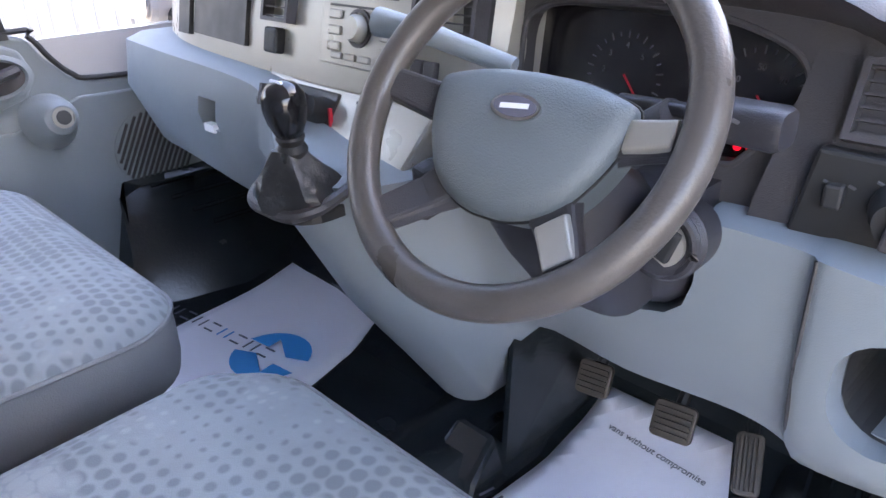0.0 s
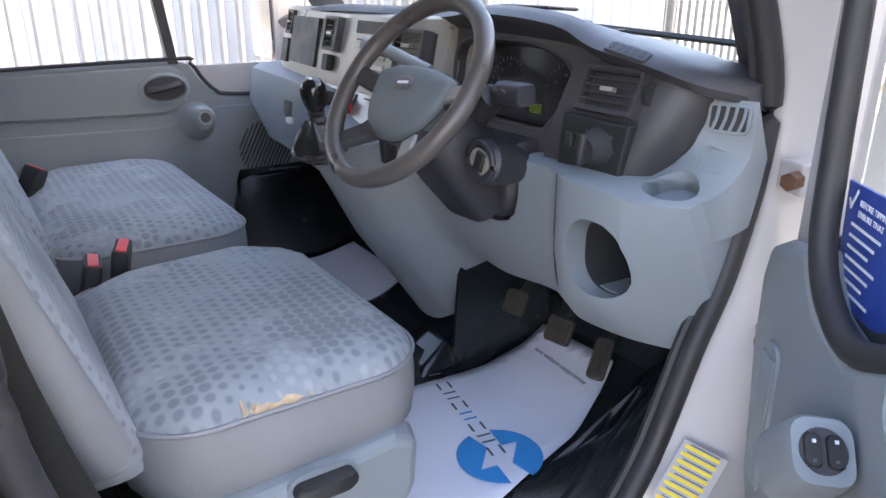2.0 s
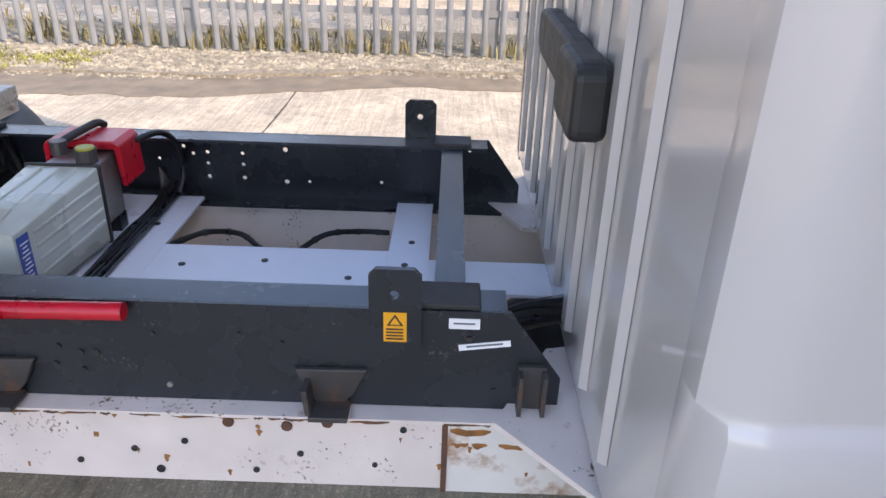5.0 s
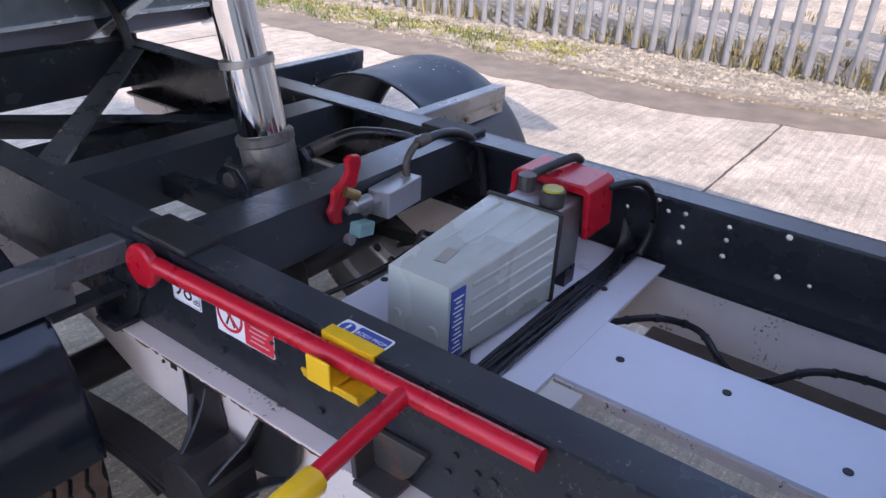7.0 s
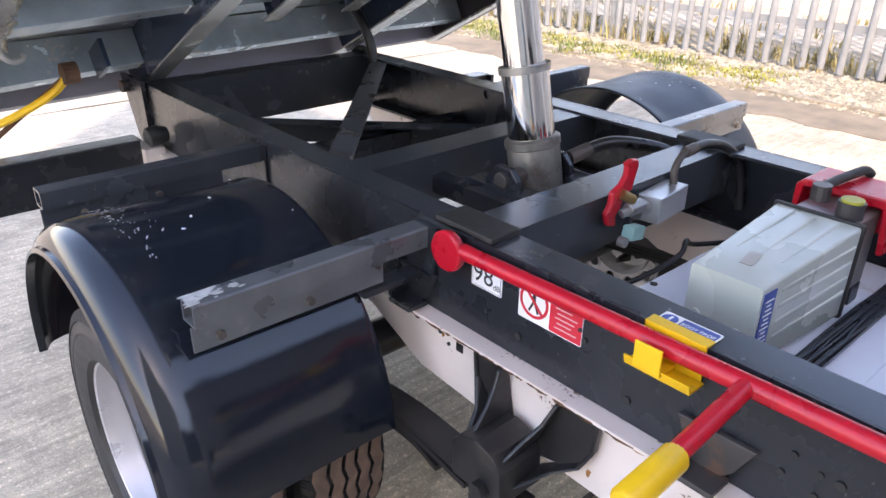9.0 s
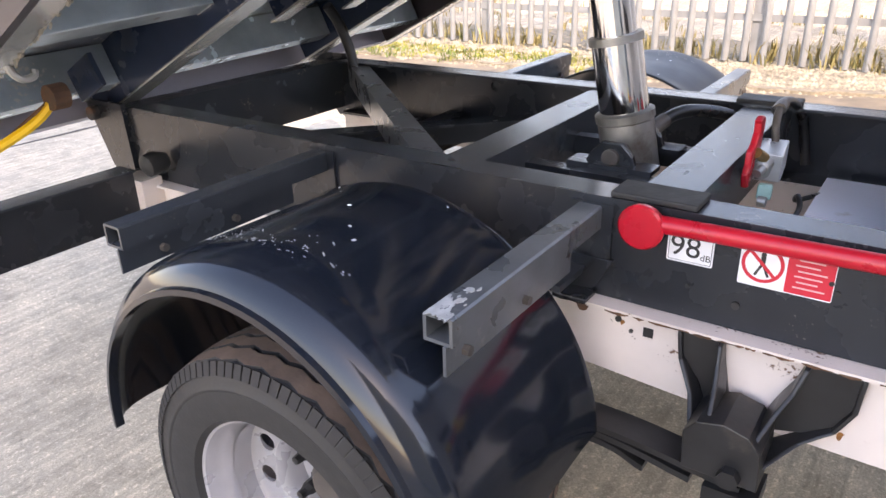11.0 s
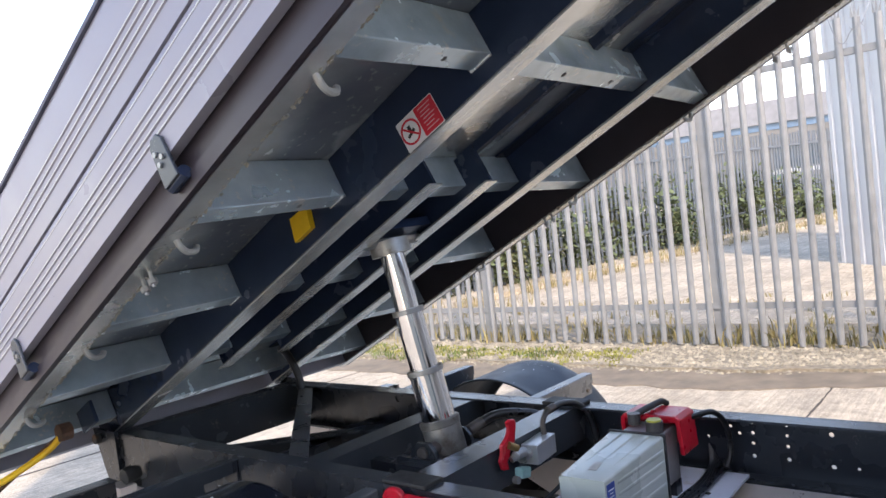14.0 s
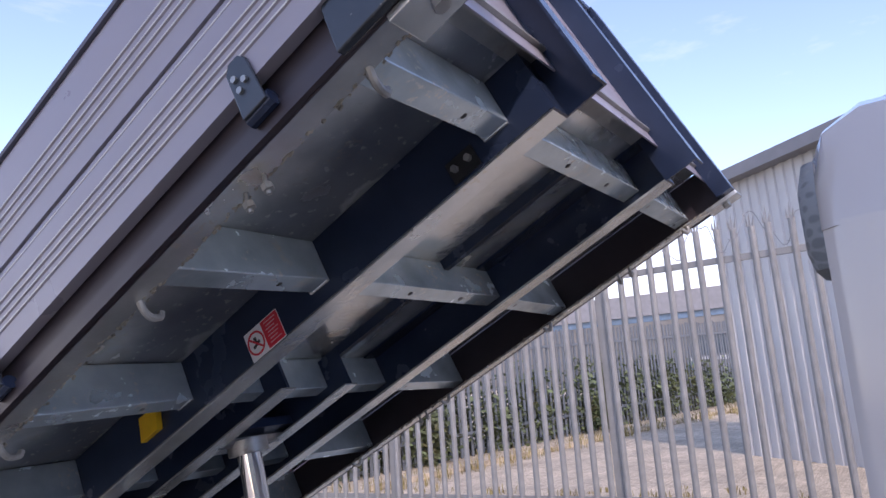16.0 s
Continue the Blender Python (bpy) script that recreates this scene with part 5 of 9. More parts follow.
def ban_sign(ob, w, h, ban):
    """White panel with a red ring and bar, red panel with lines of text."""
    part("red_panel", prism(rounded(w * 0.5 - 0.002, h - 0.004, 0.002, 2, w * 0.25, 0), "z", 0.0013, 0.0016), M_REDINK, ob)
    bm = lathe([(h * 0.40, 0.0013), (h * 0.40, 0.0018), (h * 0.33, 0.0018), (h * 0.33, 0.0013)], 28, m=Matrix.Translation((-w * 0.25, 0, 0)))
    part("ring", bm, M_REDINK, ob)
    part("ring_bar", obox((-w * 0.25, 0, 0.002), (h * 0.70, h * 0.065, 0.0006), (0, 0, -45)), M_REDINK, ob)
    bm = bmesh.new()
    if ban == "walk":
        disc((-w * 0.25, h * 0.2, 0.0015), h * 0.05, 0.0006, "z", 12, bm)
        obox((-w * 0.25, h * 0.06, 0.0015), (h * 0.09, h * 0.2, 0.0006), (0, 0, 0), bm)
        obox((-w * 0.25 - h * 0.07, -h * 0.14, 0.0015), (h * 0.05, h * 0.26, 0.0006), (0, 0, -25), bm)
        obox((-w * 0.25 + h * 0.07, -h * 0.14, 0.0015), (h * 0.05, h * 0.26, 0.0006), (0, 0, 25), bm)
    else:
        obox((-w * 0.25, -h * 0.05, 0.0015), (h * 0.36, h * 0.1, 0.0006), (0, 0, 20), bm)
        obox((-w * 0.25, h * 0.1, 0.0015), (h * 0.12, h * 0.2, 0.0006), (0, 0, 0), bm)
    part("pictogram", bm, M_BLACKINK, ob)
    for k in range(7):
        part("text_bar", box((w * (0.09 + 0.03 * (k % 2)), h * (0.36 - 0.115 * k) - h * 0.020, 0.0017), (w * (0.42 - 0.04 * (k % 3)), h * (0.36 - 0.115 * k) + h * 0.012, 0.0019)), M_PALERED, ob)


sg = rail_sign(-2.004, -1.866, 0.688, 0.768, "no_standing_sign", "red and white sign forbidding standing under the body", "sign")
ban_sign(sg, 0.138, 0.080, "walk")
sg = thing("body_prop_label", "blue sticker lettered in white on the rail", "sticker", pose(0.424, -1.706, 0.7905, 0, 0, 90) @ Matrix.Diagonal((0.68, 0.70, 1, 1)))
part("plate", prism(rounded(0.135, 0.05, 0.006, 3), "z", 0, 0.001), M_WHITEINK, sg)
part("panel", prism(rounded(0.085, 0.040, 0.004, 3, 0.021, 0), "z", 0.001, 0.0013), M_BLUE, sg)
part("disc", disc((-0.045, 0, 0.0012), 0.018, 0.0006, "z", 20), M_BLUE, sg)
part("mark", box((-0.048, -0.004, 0.0015), (-0.042, 0.012, 0.0018)), M_WHITEINK, sg)
part("mark_dot", box((-0.048, -0.012, 0.0015), (-0.042, -0.007, 0.0018)), M_WHITEINK, sg)
writing("lettering", "BODY PROP", 0.0145, M_WHITEINK, sg, pose(0.021, 0, 0.0014), 0.0002)

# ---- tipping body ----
def navy_banded(base, name):
    """The base metal turned navy in a soft-edged band beside each runner, broken by dust specks."""
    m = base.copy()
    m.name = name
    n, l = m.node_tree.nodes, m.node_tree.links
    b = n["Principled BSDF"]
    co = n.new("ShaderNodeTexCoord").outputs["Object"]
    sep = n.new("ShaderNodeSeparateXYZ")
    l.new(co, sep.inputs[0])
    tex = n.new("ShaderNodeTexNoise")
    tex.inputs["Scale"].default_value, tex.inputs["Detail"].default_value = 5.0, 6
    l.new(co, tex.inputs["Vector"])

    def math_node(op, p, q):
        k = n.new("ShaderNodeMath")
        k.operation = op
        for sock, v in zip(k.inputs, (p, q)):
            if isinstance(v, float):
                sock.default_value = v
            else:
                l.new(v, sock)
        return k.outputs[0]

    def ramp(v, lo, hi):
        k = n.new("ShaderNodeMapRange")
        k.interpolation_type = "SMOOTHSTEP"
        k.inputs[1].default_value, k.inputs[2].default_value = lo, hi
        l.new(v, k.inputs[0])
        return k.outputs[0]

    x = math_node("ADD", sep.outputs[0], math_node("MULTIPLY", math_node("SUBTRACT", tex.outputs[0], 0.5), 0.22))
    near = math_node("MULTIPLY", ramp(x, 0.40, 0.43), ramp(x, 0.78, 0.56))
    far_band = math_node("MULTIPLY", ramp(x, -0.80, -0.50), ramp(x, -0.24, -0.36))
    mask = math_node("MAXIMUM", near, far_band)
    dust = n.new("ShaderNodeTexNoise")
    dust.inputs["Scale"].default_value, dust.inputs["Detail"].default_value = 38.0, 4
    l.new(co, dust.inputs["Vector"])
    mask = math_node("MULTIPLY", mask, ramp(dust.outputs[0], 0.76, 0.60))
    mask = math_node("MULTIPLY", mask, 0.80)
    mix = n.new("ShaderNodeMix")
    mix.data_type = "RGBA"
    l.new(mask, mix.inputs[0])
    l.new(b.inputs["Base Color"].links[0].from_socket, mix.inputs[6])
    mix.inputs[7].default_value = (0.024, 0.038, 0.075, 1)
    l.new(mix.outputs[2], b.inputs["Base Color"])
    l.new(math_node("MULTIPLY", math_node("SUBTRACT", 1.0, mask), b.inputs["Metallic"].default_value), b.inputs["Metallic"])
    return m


M_UNDERFLOOR = navy_banded(M_FLOORPLATE, "dusty floor with navy overspray")
body = thing("raised_tipper", "raised tipper body, white dropside boards over a dusty dark underside", "tipper body", pose(0, -3.60, 0.845, 26.4, 1.3, 0))
U1 = 2.86
BW = 0.955
CROSS = (2.64, 2.065, 1.50, 0.93, 0.42, -0.08)
M_RUNNER = material("dark blue black paint", (0.022, 0.034, 0.066), 0.24, 0.1, 0.15, 8, 0.05, 80, (0.045, 0.055, 0.07), 0.2, 4, 0, 0.05)
for s in (1, -1):
    bm = box((s * 0.423, -0.22, 0.004), (s * 0.43, U1 - 0.1, 0.155))
    rn = part("runner", bm, M_RUNNER, body)
    part("bottom_flange", box((s * 0.423, -0.22, 0.0), (s * 0.355, U1 - 0.1, 0.007)), M_FLOORPLATE, rn, "dusty bottom flange")
    part("top_flange", box((s * 0.423, -0.22, 0.148), (s * 0.355, U1 - 0.1, 0.155)), M_RUNNER, rn)
    part("splice_plate", box((s * 0.43, 2.50, 0.010), (s * 0.436, 2.575, 0.062)), M_GREASE, rn)
    for u in (2.518, 2.557):
        part("bolt", disc((s * 0.44, u, 0.038), 0.009, 0.012, "x", 6), M_STEEL, rn)
    # side rail: outer face and inward lip
    sr = part("side_rail", box((s * (BW - 0.006), -0.26, 0.002), (s * BW, U1 - 0.06, 0.155)), material("brown black side rail", (0.034, 0.025, 0.031), 0.4, 0.1, 0.15, 8), body, "dark brown painted side rail")
    part("lip", box((s * (BW - 0.060), -0.26, 0.002), (s * (BW - 0.006), U1 - 0.06, 0.008)), M_FLOORPLATE, sr, "dusty inward lip")
    bm = bmesh.new()
    r5 = random.Random(7)
    for k in range(420):
        u = r5.uniform(0.0, U1 - 0.08)
        obox((s * (BW - 0.060 + r5.gauss(0, 0.004)), u, 0.004 + r5.uniform(-0.003, 0.003)), (r5.uniform(0.003, 0.007), r5.uniform(0.004, 0.011), 0.004), (r5.uniform(0, 90),) * 3, bm)
    tagged(part("dried_mud", bm, material("dried mud crust", (0.26, 0.235, 0.19), 0.95, 0, 0.3, 30), sr, "crust of dried mud"), kind="stuff")
    # dropside boards: two planks with grooved bands
    for b0, b1, g0, step in ((0.085, 0.252, 0.131, 0.0185), (0.257, 0.470, 0.304, 0.021)):
        prof = [(BW + 0.004, b0), (BW + 0.030, b0)]
        for k in range(4):
            q = g0 + step * k
            prof += [(BW + 0.030, q), (BW + 0.0325, q + 0.002), (BW + 0.0325, q + 0.006), (BW + 0.030, q + 0.008)]
        prof += [(BW + 0.030, b1 - 0.012), (BW + 0.026, b1), (BW + 0.004, b1)]
        board = part("dropside_board", prism([(s * x, z) for x, z in prof], "y", -0.24, U1 - 0.10), M_BOARD, body, "white grooved dropside board")
        # cream strips paint in the highlights of the ridges and the plank edge
        for q in [g0 + step * k + 0.004 for k in range(4)] + ([0.235] if b0 < 0.2 else []):
            x0 = BW + (0.0327 if q != 0.235 else 0.0302)
            part("bead", box((s * x0, -0.24, q - 0.0015), (s * (x0 + 0.0008), U1 - 0.10, q + 0.0015)), M_CREAM, board, "cream strip painted as a ridge highlight")
    part("rail_step", box((s * (BW + 0.0005), -0.26, 0.002), (s * (BW + 0.012), U1 - 0.06, 0.034)), sr.data.materials[0], sr)
    part("top_cap", box((s * (BW - 0.002), -0.24, 0.471), (s * (BW + 0.035), U1 - 0.10, 0.481)), M_GREYINK, body)
    for u in (2.50, 1.65, 0.72, 0.02):
        lt = part("hinge", prism([(u - 0.028, 0.03), (u + 0.028, 0.03), (u + 0.024, 0.12), (u + 0.012, 0.135), (u - 0.012, 0.135), (u - 0.024, 0.12)], "x", s * (BW + 0.031), s * (BW + 0.039)), M_FLANGE, body, "dark steel hinge plate", bevel=0.002)
        for du, dz in ((-0.01, 0.10), (0.008, 0.085), (-0.008, 0.075)):
            part("rivet", disc((s * (BW + 0.041), u + du, dz), 0.006, 0.006, "x", 8), M_STEEL, lt)
        part("knuckle", tube([(s * (BW + 0.02), u - 0.03, 0.036), (s * (BW + 0.02), u + 0.03, 0.036)], 0.015, 10), M_RUNNER, lt)
        part("washer", disc((s * (BW + 0.003), u + 0.01, 0.020), 0.016, 0.014, "x", 14), M_RUNNER, lt)
    for u in (2.66, 2.02, 1.46, 0.90, 0.40):
        pts = smooth_path([(s * (BW - 0.05), u, 0.008), (s * (BW - 0.057), u - 0.005, -0.012), (s * (BW - 0.072), u - 0.010, -0.024), (s * (BW - 0.095), u - 0.014, -0.021), (s * (BW - 0.102), u - 0.014, -0.010)], 5)
        part("rope_hook", tube(pts, 0.0075, 8), M_GALV, body, "bent rope hook", smooth=True)
    for u in (2.40, 2.35, 1.32, 1.28):
        bm = tube([(s * (BW - 0.05), u, 0.008), (s * (BW - 0.05), u - 0.006, -0.035)], 0.005, 6)
        disc((s * (BW - 0.05), u - 0.004, -0.022), 0.011, 0.012, "z", 6, bm)
        part("stud", bm, M_GALV, body)


def hat(x0, x1, u, deep, end_deep=None):
    """A cross member: sloped front face, flat bottom, upright back; may taper towards its outer end."""
    e = deep if end_deep is None else end_deep
    sec = lambda x, d: [(x, u - 0.055, 0.155), (x, u - 0.028, 0.155 - d), (x, u + 0.032, 0.155 - d), (x, u + 0.034, 0.155)]
    return loft([sec(x0, deep), sec(x1, e)])


for u in CROSS:
    for s in (1, -1):
        cm = part("outrigger", hat(s * 0.431, s * (BW - 0.012), u, 0.112, 0.128), M_HAT, body, "dusty slate blue outrigger", bevel=0.003)
        part("hole", disc((s * 0.57, u, 0.0395), 0.008, 0.002, "z", 10), M_BLACKINK, cm)
        part("weld", tube([(s * 0.434, u - 0.05, 0.15), (s * 0.434, u - 0.03, 0.045), (s * 0.434, u + 0.03, 0.045)], 0.006, 6), M_FLOORPLATE, cm)
    cm = part("cross_member", hat(-0.42, 0.42, u, 0.108), M_HAT, body, "dusty slate blue cross member", bevel=0.003)
    for x in (0.06, -0.21):
        part("hole", disc((x, u, 0.0465), 0.008, 0.002, "z", 10), M_BLACKINK, cm)
part("floor_plate", box((-BW + 0.006, -0.26, 0.157), (BW - 0.006, U1 - 0.06, 0.163)), M_UNDERFLOOR, body, "dusty steel floor plate with navy bands")
for u0, u1 in ((2.10, 2.58), (1.53, 2.0), (0.97, 1.44), (0.46, 0.87)):
    part("stiffener", box((-0.16, u0, 0.125), (-0.135, u1, 0.157)), M_RUNNER, body)
# cradle beams over the ram head
for x in (0.17, -0.11):
    part("ram_beam", box((x - 0.006, 0.35, 0.01), (x + 0.006, 1.62, 0.14)), M_RUNNER, body)
    part("ram_beam_flange", box((x - 0.03, 0.35, 0.004), (x + 0.03, 1.62, 0.0095)), M_FLOORPLATE, body)
part("ram_bracket", box((-0.10, 1.16, 0.02), (0.16, 1.34, 0.05)), M_RUNNER, body)
part("ram_pivot", tube([(-0.10, 1.25, 0.03), (0.16, 1.25, 0.03)], 0.028, 14), M_STEEL, body)
# headboard frame
for s in (1, -1):
    c, d = s * 0.355, s * 0.43
    bm = prism([(c, U1 - 0.10), (d, U1 - 0.10), (d, U1 - 0.094), (c + s * 0.007, U1 - 0.094), (c + s * 0.007, U1), (d, U1), (d, U1 + 0.006), (c, U1 + 0.006)], "z", 0.0, 0.95)
    part("headboard_post", bm, M_RUNNER, body)
    part("corner_post", box((s * (BW - 0.07), U1 - 0.06, 0.02), (s * BW, U1 + 0.0, 0.95)), M_RUNNER, body)
    cl = part("corner_latch", prism([(U1 - 0.20, 0.0), (U1 - 0.04, 0.0), (U1 - 0.04, 0.15), (U1 - 0.15, 0.15), (U1 - 0.19, 0.08)], "x", s * (BW + 0.006), s * (BW + 0.024)), M_FLANGE, body, "dark steel corner latch", bevel=0.003)
    foot = part("post_foot", box((s * (BW - 0.085), U1 - 0.115, -0.012), (s * (BW + 0.004), U1 + 0.004, 0.0015)), M_FLOORPLATE, body, "dusty post foot plate", bevel=0.002)
    part("foot_bolt", disc((s * (BW - 0.04), U1 - 0.05, -0.018), 0.014, 0.014, "z", 6), M_STEEL, foot)
    part("latch_bolt", disc((s * (BW + 0.028), U1 - 0.075, 0.10), 0.014, 0.012, "x", 6), M_GREASE, cl)
    part("latch_eye", disc((s * (BW + 0.0242), U1 - 0.11, 0.05), 0.02, 0.003, "x", 16), M_BLACKINK, cl)
part("headboard_sheet", box((-BW + 0.02, U1 - 0.065, 0.10), (BW - 0.02, U1 - 0.061, 0.95)), M_BOARD, body, "pale headboard sheet")
part("headboard_foot", box((-BW + 0.02, U1 - 0.12, 0.155), (BW - 0.02, U1 - 0.05, 0.165)), M_GALV, body)
part("headboard_rail", tube([(-BW, U1 - 0.03, 0.95), (BW, U1 - 0.03, 0.95)], 0.025, 10), M_RUNNER, body)
# tail end: tailboard chains and lever
tl = part("tail_lever", tube(smooth_path([(0.70, 0.12, 0.0), (0.74, 0.05, -0.03), (0.82, -0.05, -0.05), (0.90, -0.14, -0.06)], 5), 0.012, 8), M_YELLOW, body, "worn yellow tailboard lever", smooth=True)
part("lever_pivot", disc((0.70, 0.12, 0.0), 0.03, 0.04, "x", 14), M_RUST, tl)
part("lever_plate", box((0.60, 0.05, -0.01), (0.612, 0.17, 0.07)), M_RUNNER, body)
part("lever_rod", tube([(0.70, 0.12, 0.0), (0.88, -0.18, -0.08)], 0.008, 8), M_RUST, body)
part("tailboard", box((-BW, -0.30, 0.02), (BW, -0.262, 0.55)), M_BOARD, body)
part("cable_arch", tube(smooth_path([(-0.30, 0.10, 0.10), (-0.34, 0.08, 0.04), (-0.36, 0.06, -0.05), (-0.35, 0.05, -0.12), (-0.34, 0.06, -0.20)], 6), 0.018, 10), M_HOSE, body, "corrugated black cable conduit", smooth=True)
# stickers on the near runner
sg = thing("body_warning_sign", "red and white sign forbidding work beneath the body", "sign", body.matrix_world @ pose(0.4318, 1.845, 0.042, 90, 0, 90))
part("plate", prism(rounded(0.132, 0.080, 0.003, 3), "z", 0, 0.0012), M_WHITEINK, sg)
ban_sign(sg, 0.132, 0.080, "truck")
pk = part("prop_pocket", prism([(1.30, 0.035), (1.38, 0.035), (1.40, 0.095), (1.32, 0.10)], "x", 0.4325, 0.45), M_YELLOW, body, "yellow prop pocket")

# ---- cab shell ----
M_SEAL = material("rubber door seal", (0.028, 0.026, 0.027), 0.55, 0, 0.2, 20, 0.1, 90)
M_GLASS = bpy.data.materials.new("window glass")
M_GLASS.use_nodes = True
gb = M_GLASS.node_tree.nodes["Principled BSDF"]
gb.inputs["Base Color"].default_value = (0.93, 0.97, 0.96, 1)
gb.inputs["Roughness"].default_value, gb.inputs["Transmission Weight"].default_value, gb.inputs["IOR"].default_value = 0.0, 1.0, 1.1
M_SCUFF = material("scuffed black floor rubber", (0.014, 0.018, 0.020), 0.21, 0, 0.2, 9, 0.12, 160, (0.05, 0.055, 0.056), 0.16, 6, 0, 0.07)
cab = thing("truck_cab", "white truck cab with grey lined interior", "cab")
# rear wall with pressed ribs
bm = box((-0.90, -0.655, 0.62), (0.86, -0.635, 1.74))
ribs = []
for k in range(9):
    x = -0.72 + 0.17 * k
    ribs.append(prism([(x - 0.03, -0.656), (x + 0.03, -0.656), (x + 0.02, -0.668), (x - 0.02, -0.668)], "z", 0.68, 1.5))
rw = part("rear_wall", bm, M_WHITE, cab)
for bm in ribs:
    part("pressed_rib", bm, M_WHITE, rw)
part("rear_lining", box((-0.88, -0.634, 0.66), (0.84, -0.615, 1.72)), M_GREYPLASTIC, cab, "grey rear lining")
vt = part("rear_vent", loft([[(0.06 + 0.50 * a[0], y, 1.13 + 0.10 * a[1]) for a in rounded(1.0, 1.0, 0.18, 4)] for y in (-0.66, -0.700)]), M_RUBBER, cab, "black rubber rear vent cover", bevel=0.012)
part("vent_step", loft([[(0.33 + 0.20 * a[0], y, 1.12 + 0.12 * a[1]) for a in rounded(1.0, 1.0, 0.2, 4)] for y in (-0.66, -0.716)]), M_RUBBER, vt, bevel=0.012)
# rear corner pillar on the driver's side: outer skin with a pressed groove and a flared foot
def pillar_section(z):
    f = 0.9 * max(0.0, min(1.0, (0.975 - z) / 0.020))
    k = max(0.0, min(1.0, (1.17 - z) / 0.22))
    e = -0.020 + 0.048 * k * k * (3 - 2 * k)
    g = 0.016 * (1.0 if z > 1.21 else 0.0)
    lean = 0.02 * max(0, z - 1.35)
    return [(0.80, -0.452 + lean * 0.5 + e, z), (0.835, -0.440 + e, z), (0.905, -0.452 + e, z), (0.928 + 0.012 * f, -0.466 + e, z), (0.932 + 0.012 * f - lean, -0.488 + e, z), (0.932 + 0.012 * f - lean, -0.519, z), (0.932 + 0.012 * f - lean, -0.522, z), (0.932 + 0.012 * f - lean - g, -0.528, z), (0.932 + 0.012 * f - lean - g, -0.553, z), (0.932 + 0.012 * f - lean, -0.559, z), (0.934 + 0.012 * f - lean, -0.60, z), (0.925 + 0.012 * f - lean, -0.632, z), (0.90 - lean, -0.654, z), (0.86, -0.656, z), (0.80, -0.64, z)]


zs = [0.42, 0.60, 0.80, 0.90, 0.955, 0.963, 0.967, 0.971, 0.975, 0.98, 1.0, 1.10, 1.195, 1.206, 1.216, 1.226, 1.35, 1.5, 1.66]
part("rear_pillar", loft([pillar_section(z) for z in zs]), M_WHITE, cab, "white painted rear pillar", smooth=True)
part("pillar_inside", loft([[(0.69, -0.60, z), (0.805, -0.47, z), (0.805, -0.63, z), (0.70, -0.63, z)] for z in (0.62, 1.2, 1.74)]), M_GREYPLASTIC, cab)
# driver's door aperture: sill, front pillar and the seal round it
sill = loft([[(0.80, y, z), (0.84, y - 0.004, z - 0.006), (0.875, y - 0.01, z - 0.03), (0.895, y - 0.02, z - 0.09), (0.895, y - 0.02, z - 0.35), (0.80, y + 0.02, z - 0.35)] for y, z in ((-0.45, 0.43), (-0.1, 0.42), (0.08, 0.44))])
part("sill", sill, M_WHITE, cab, "white painted door sill", smooth=True)
skin = []
for y, z, w in ((0.07, 0.40, 0.0), (0.16, 0.50, 0.0), (0.235, 0.68, 0.0), (0.335, 0.83, 0.0), (0.41, 0.99, 0.01), (0.47, 1.10, 0.015), (0.505, 1.25, 0.02), (0.51, 1.38, 0.02), (0.42, 1.58, 0.02), (0.30, 1.76, 0.03)):
    fall = 0.12 if z < 1.0 else 0.05
    skin.append([(0.805, y, z), (0.825, y + 0.012, z - 0.01), (0.855 - w, y + 0.035, z - 0.03), (0.885 - w, y + 0.065, z - 0.05), (0.905 - w, y + 0.11, z - fall), (0.915 - w, y + 0.20, z - fall - 0.05), (0.85, y + 0.22, z - fall), (0.78, y + 0.12, z)])
part("front_pillar", loft(skin), M_WHITE, cab, "white painted front pillar", smooth=True)
wing = [[(0.90, y, z), (0.935, y + 0.03, z - 0.01), (0.945, y + 0.05, z - 0.30), (0.86, y + 0.02, z - 0.30)] for y, z in ((0.44, 0.74), (0.62, 0.92), (0.90, 0.98), (1.3, 0.95))]
part("wing", loft(wing), M_WHITE, cab, "white front wing", smooth=True)
bonnet = loft([[(-0.70, y, z + 0.04), (0.45, y, z + 0.03), (0.76, y - 0.02, z), (0.845, y - 0.03, z - 0.06), (0.88, y - 0.03, z - 0.20), (0.90, y - 0.02, z - 0.45), (-0.70, y, z - 0.45)] for y, z in ((0.70, 1.30), (0.85, 1.285), (1.05, 1.22), (1.30, 1.10), (1.50, 0.95))])
part("bonnet", bonnet, M_WHITE, cab, "white sloping bonnet", smooth=True)
seal = smooth_path([(0.815, -0.445, 1.72), (0.822, -0.452, 1.55), (0.822, -0.448, 1.33), (0.822, -0.440, 1.15), (0.822, -0.405, 1.0), (0.824, -0.378, 0.88), (0.826, -0.365, 0.72), (0.826, -0.355, 0.60), (0.822, -0.33, 0.47), (0.818, -0.25, 0.425), (0.815, -0.05, 0.42), (0.813, 0.07, 0.435), (0.813, 0.165, 0.53), (0.813, 0.235, 0.69), (0.813, 0.33, 0.83), (0.813, 0.40, 0.99), (0.813, 0.455, 1.10), (0.813, 0.495, 1.26), (0.81, 0.49, 1.39), (0.80, 0.39, 1.60), (0.79, 0.30, 1.70), (0.79, 0.20, 1.735), (0.81, -0.30, 1.745)], 5)
part("door_seal", tube(seal, 0.017, 10, closed=True), M_SEAL, cab, "black rubber door seal", smooth=True)
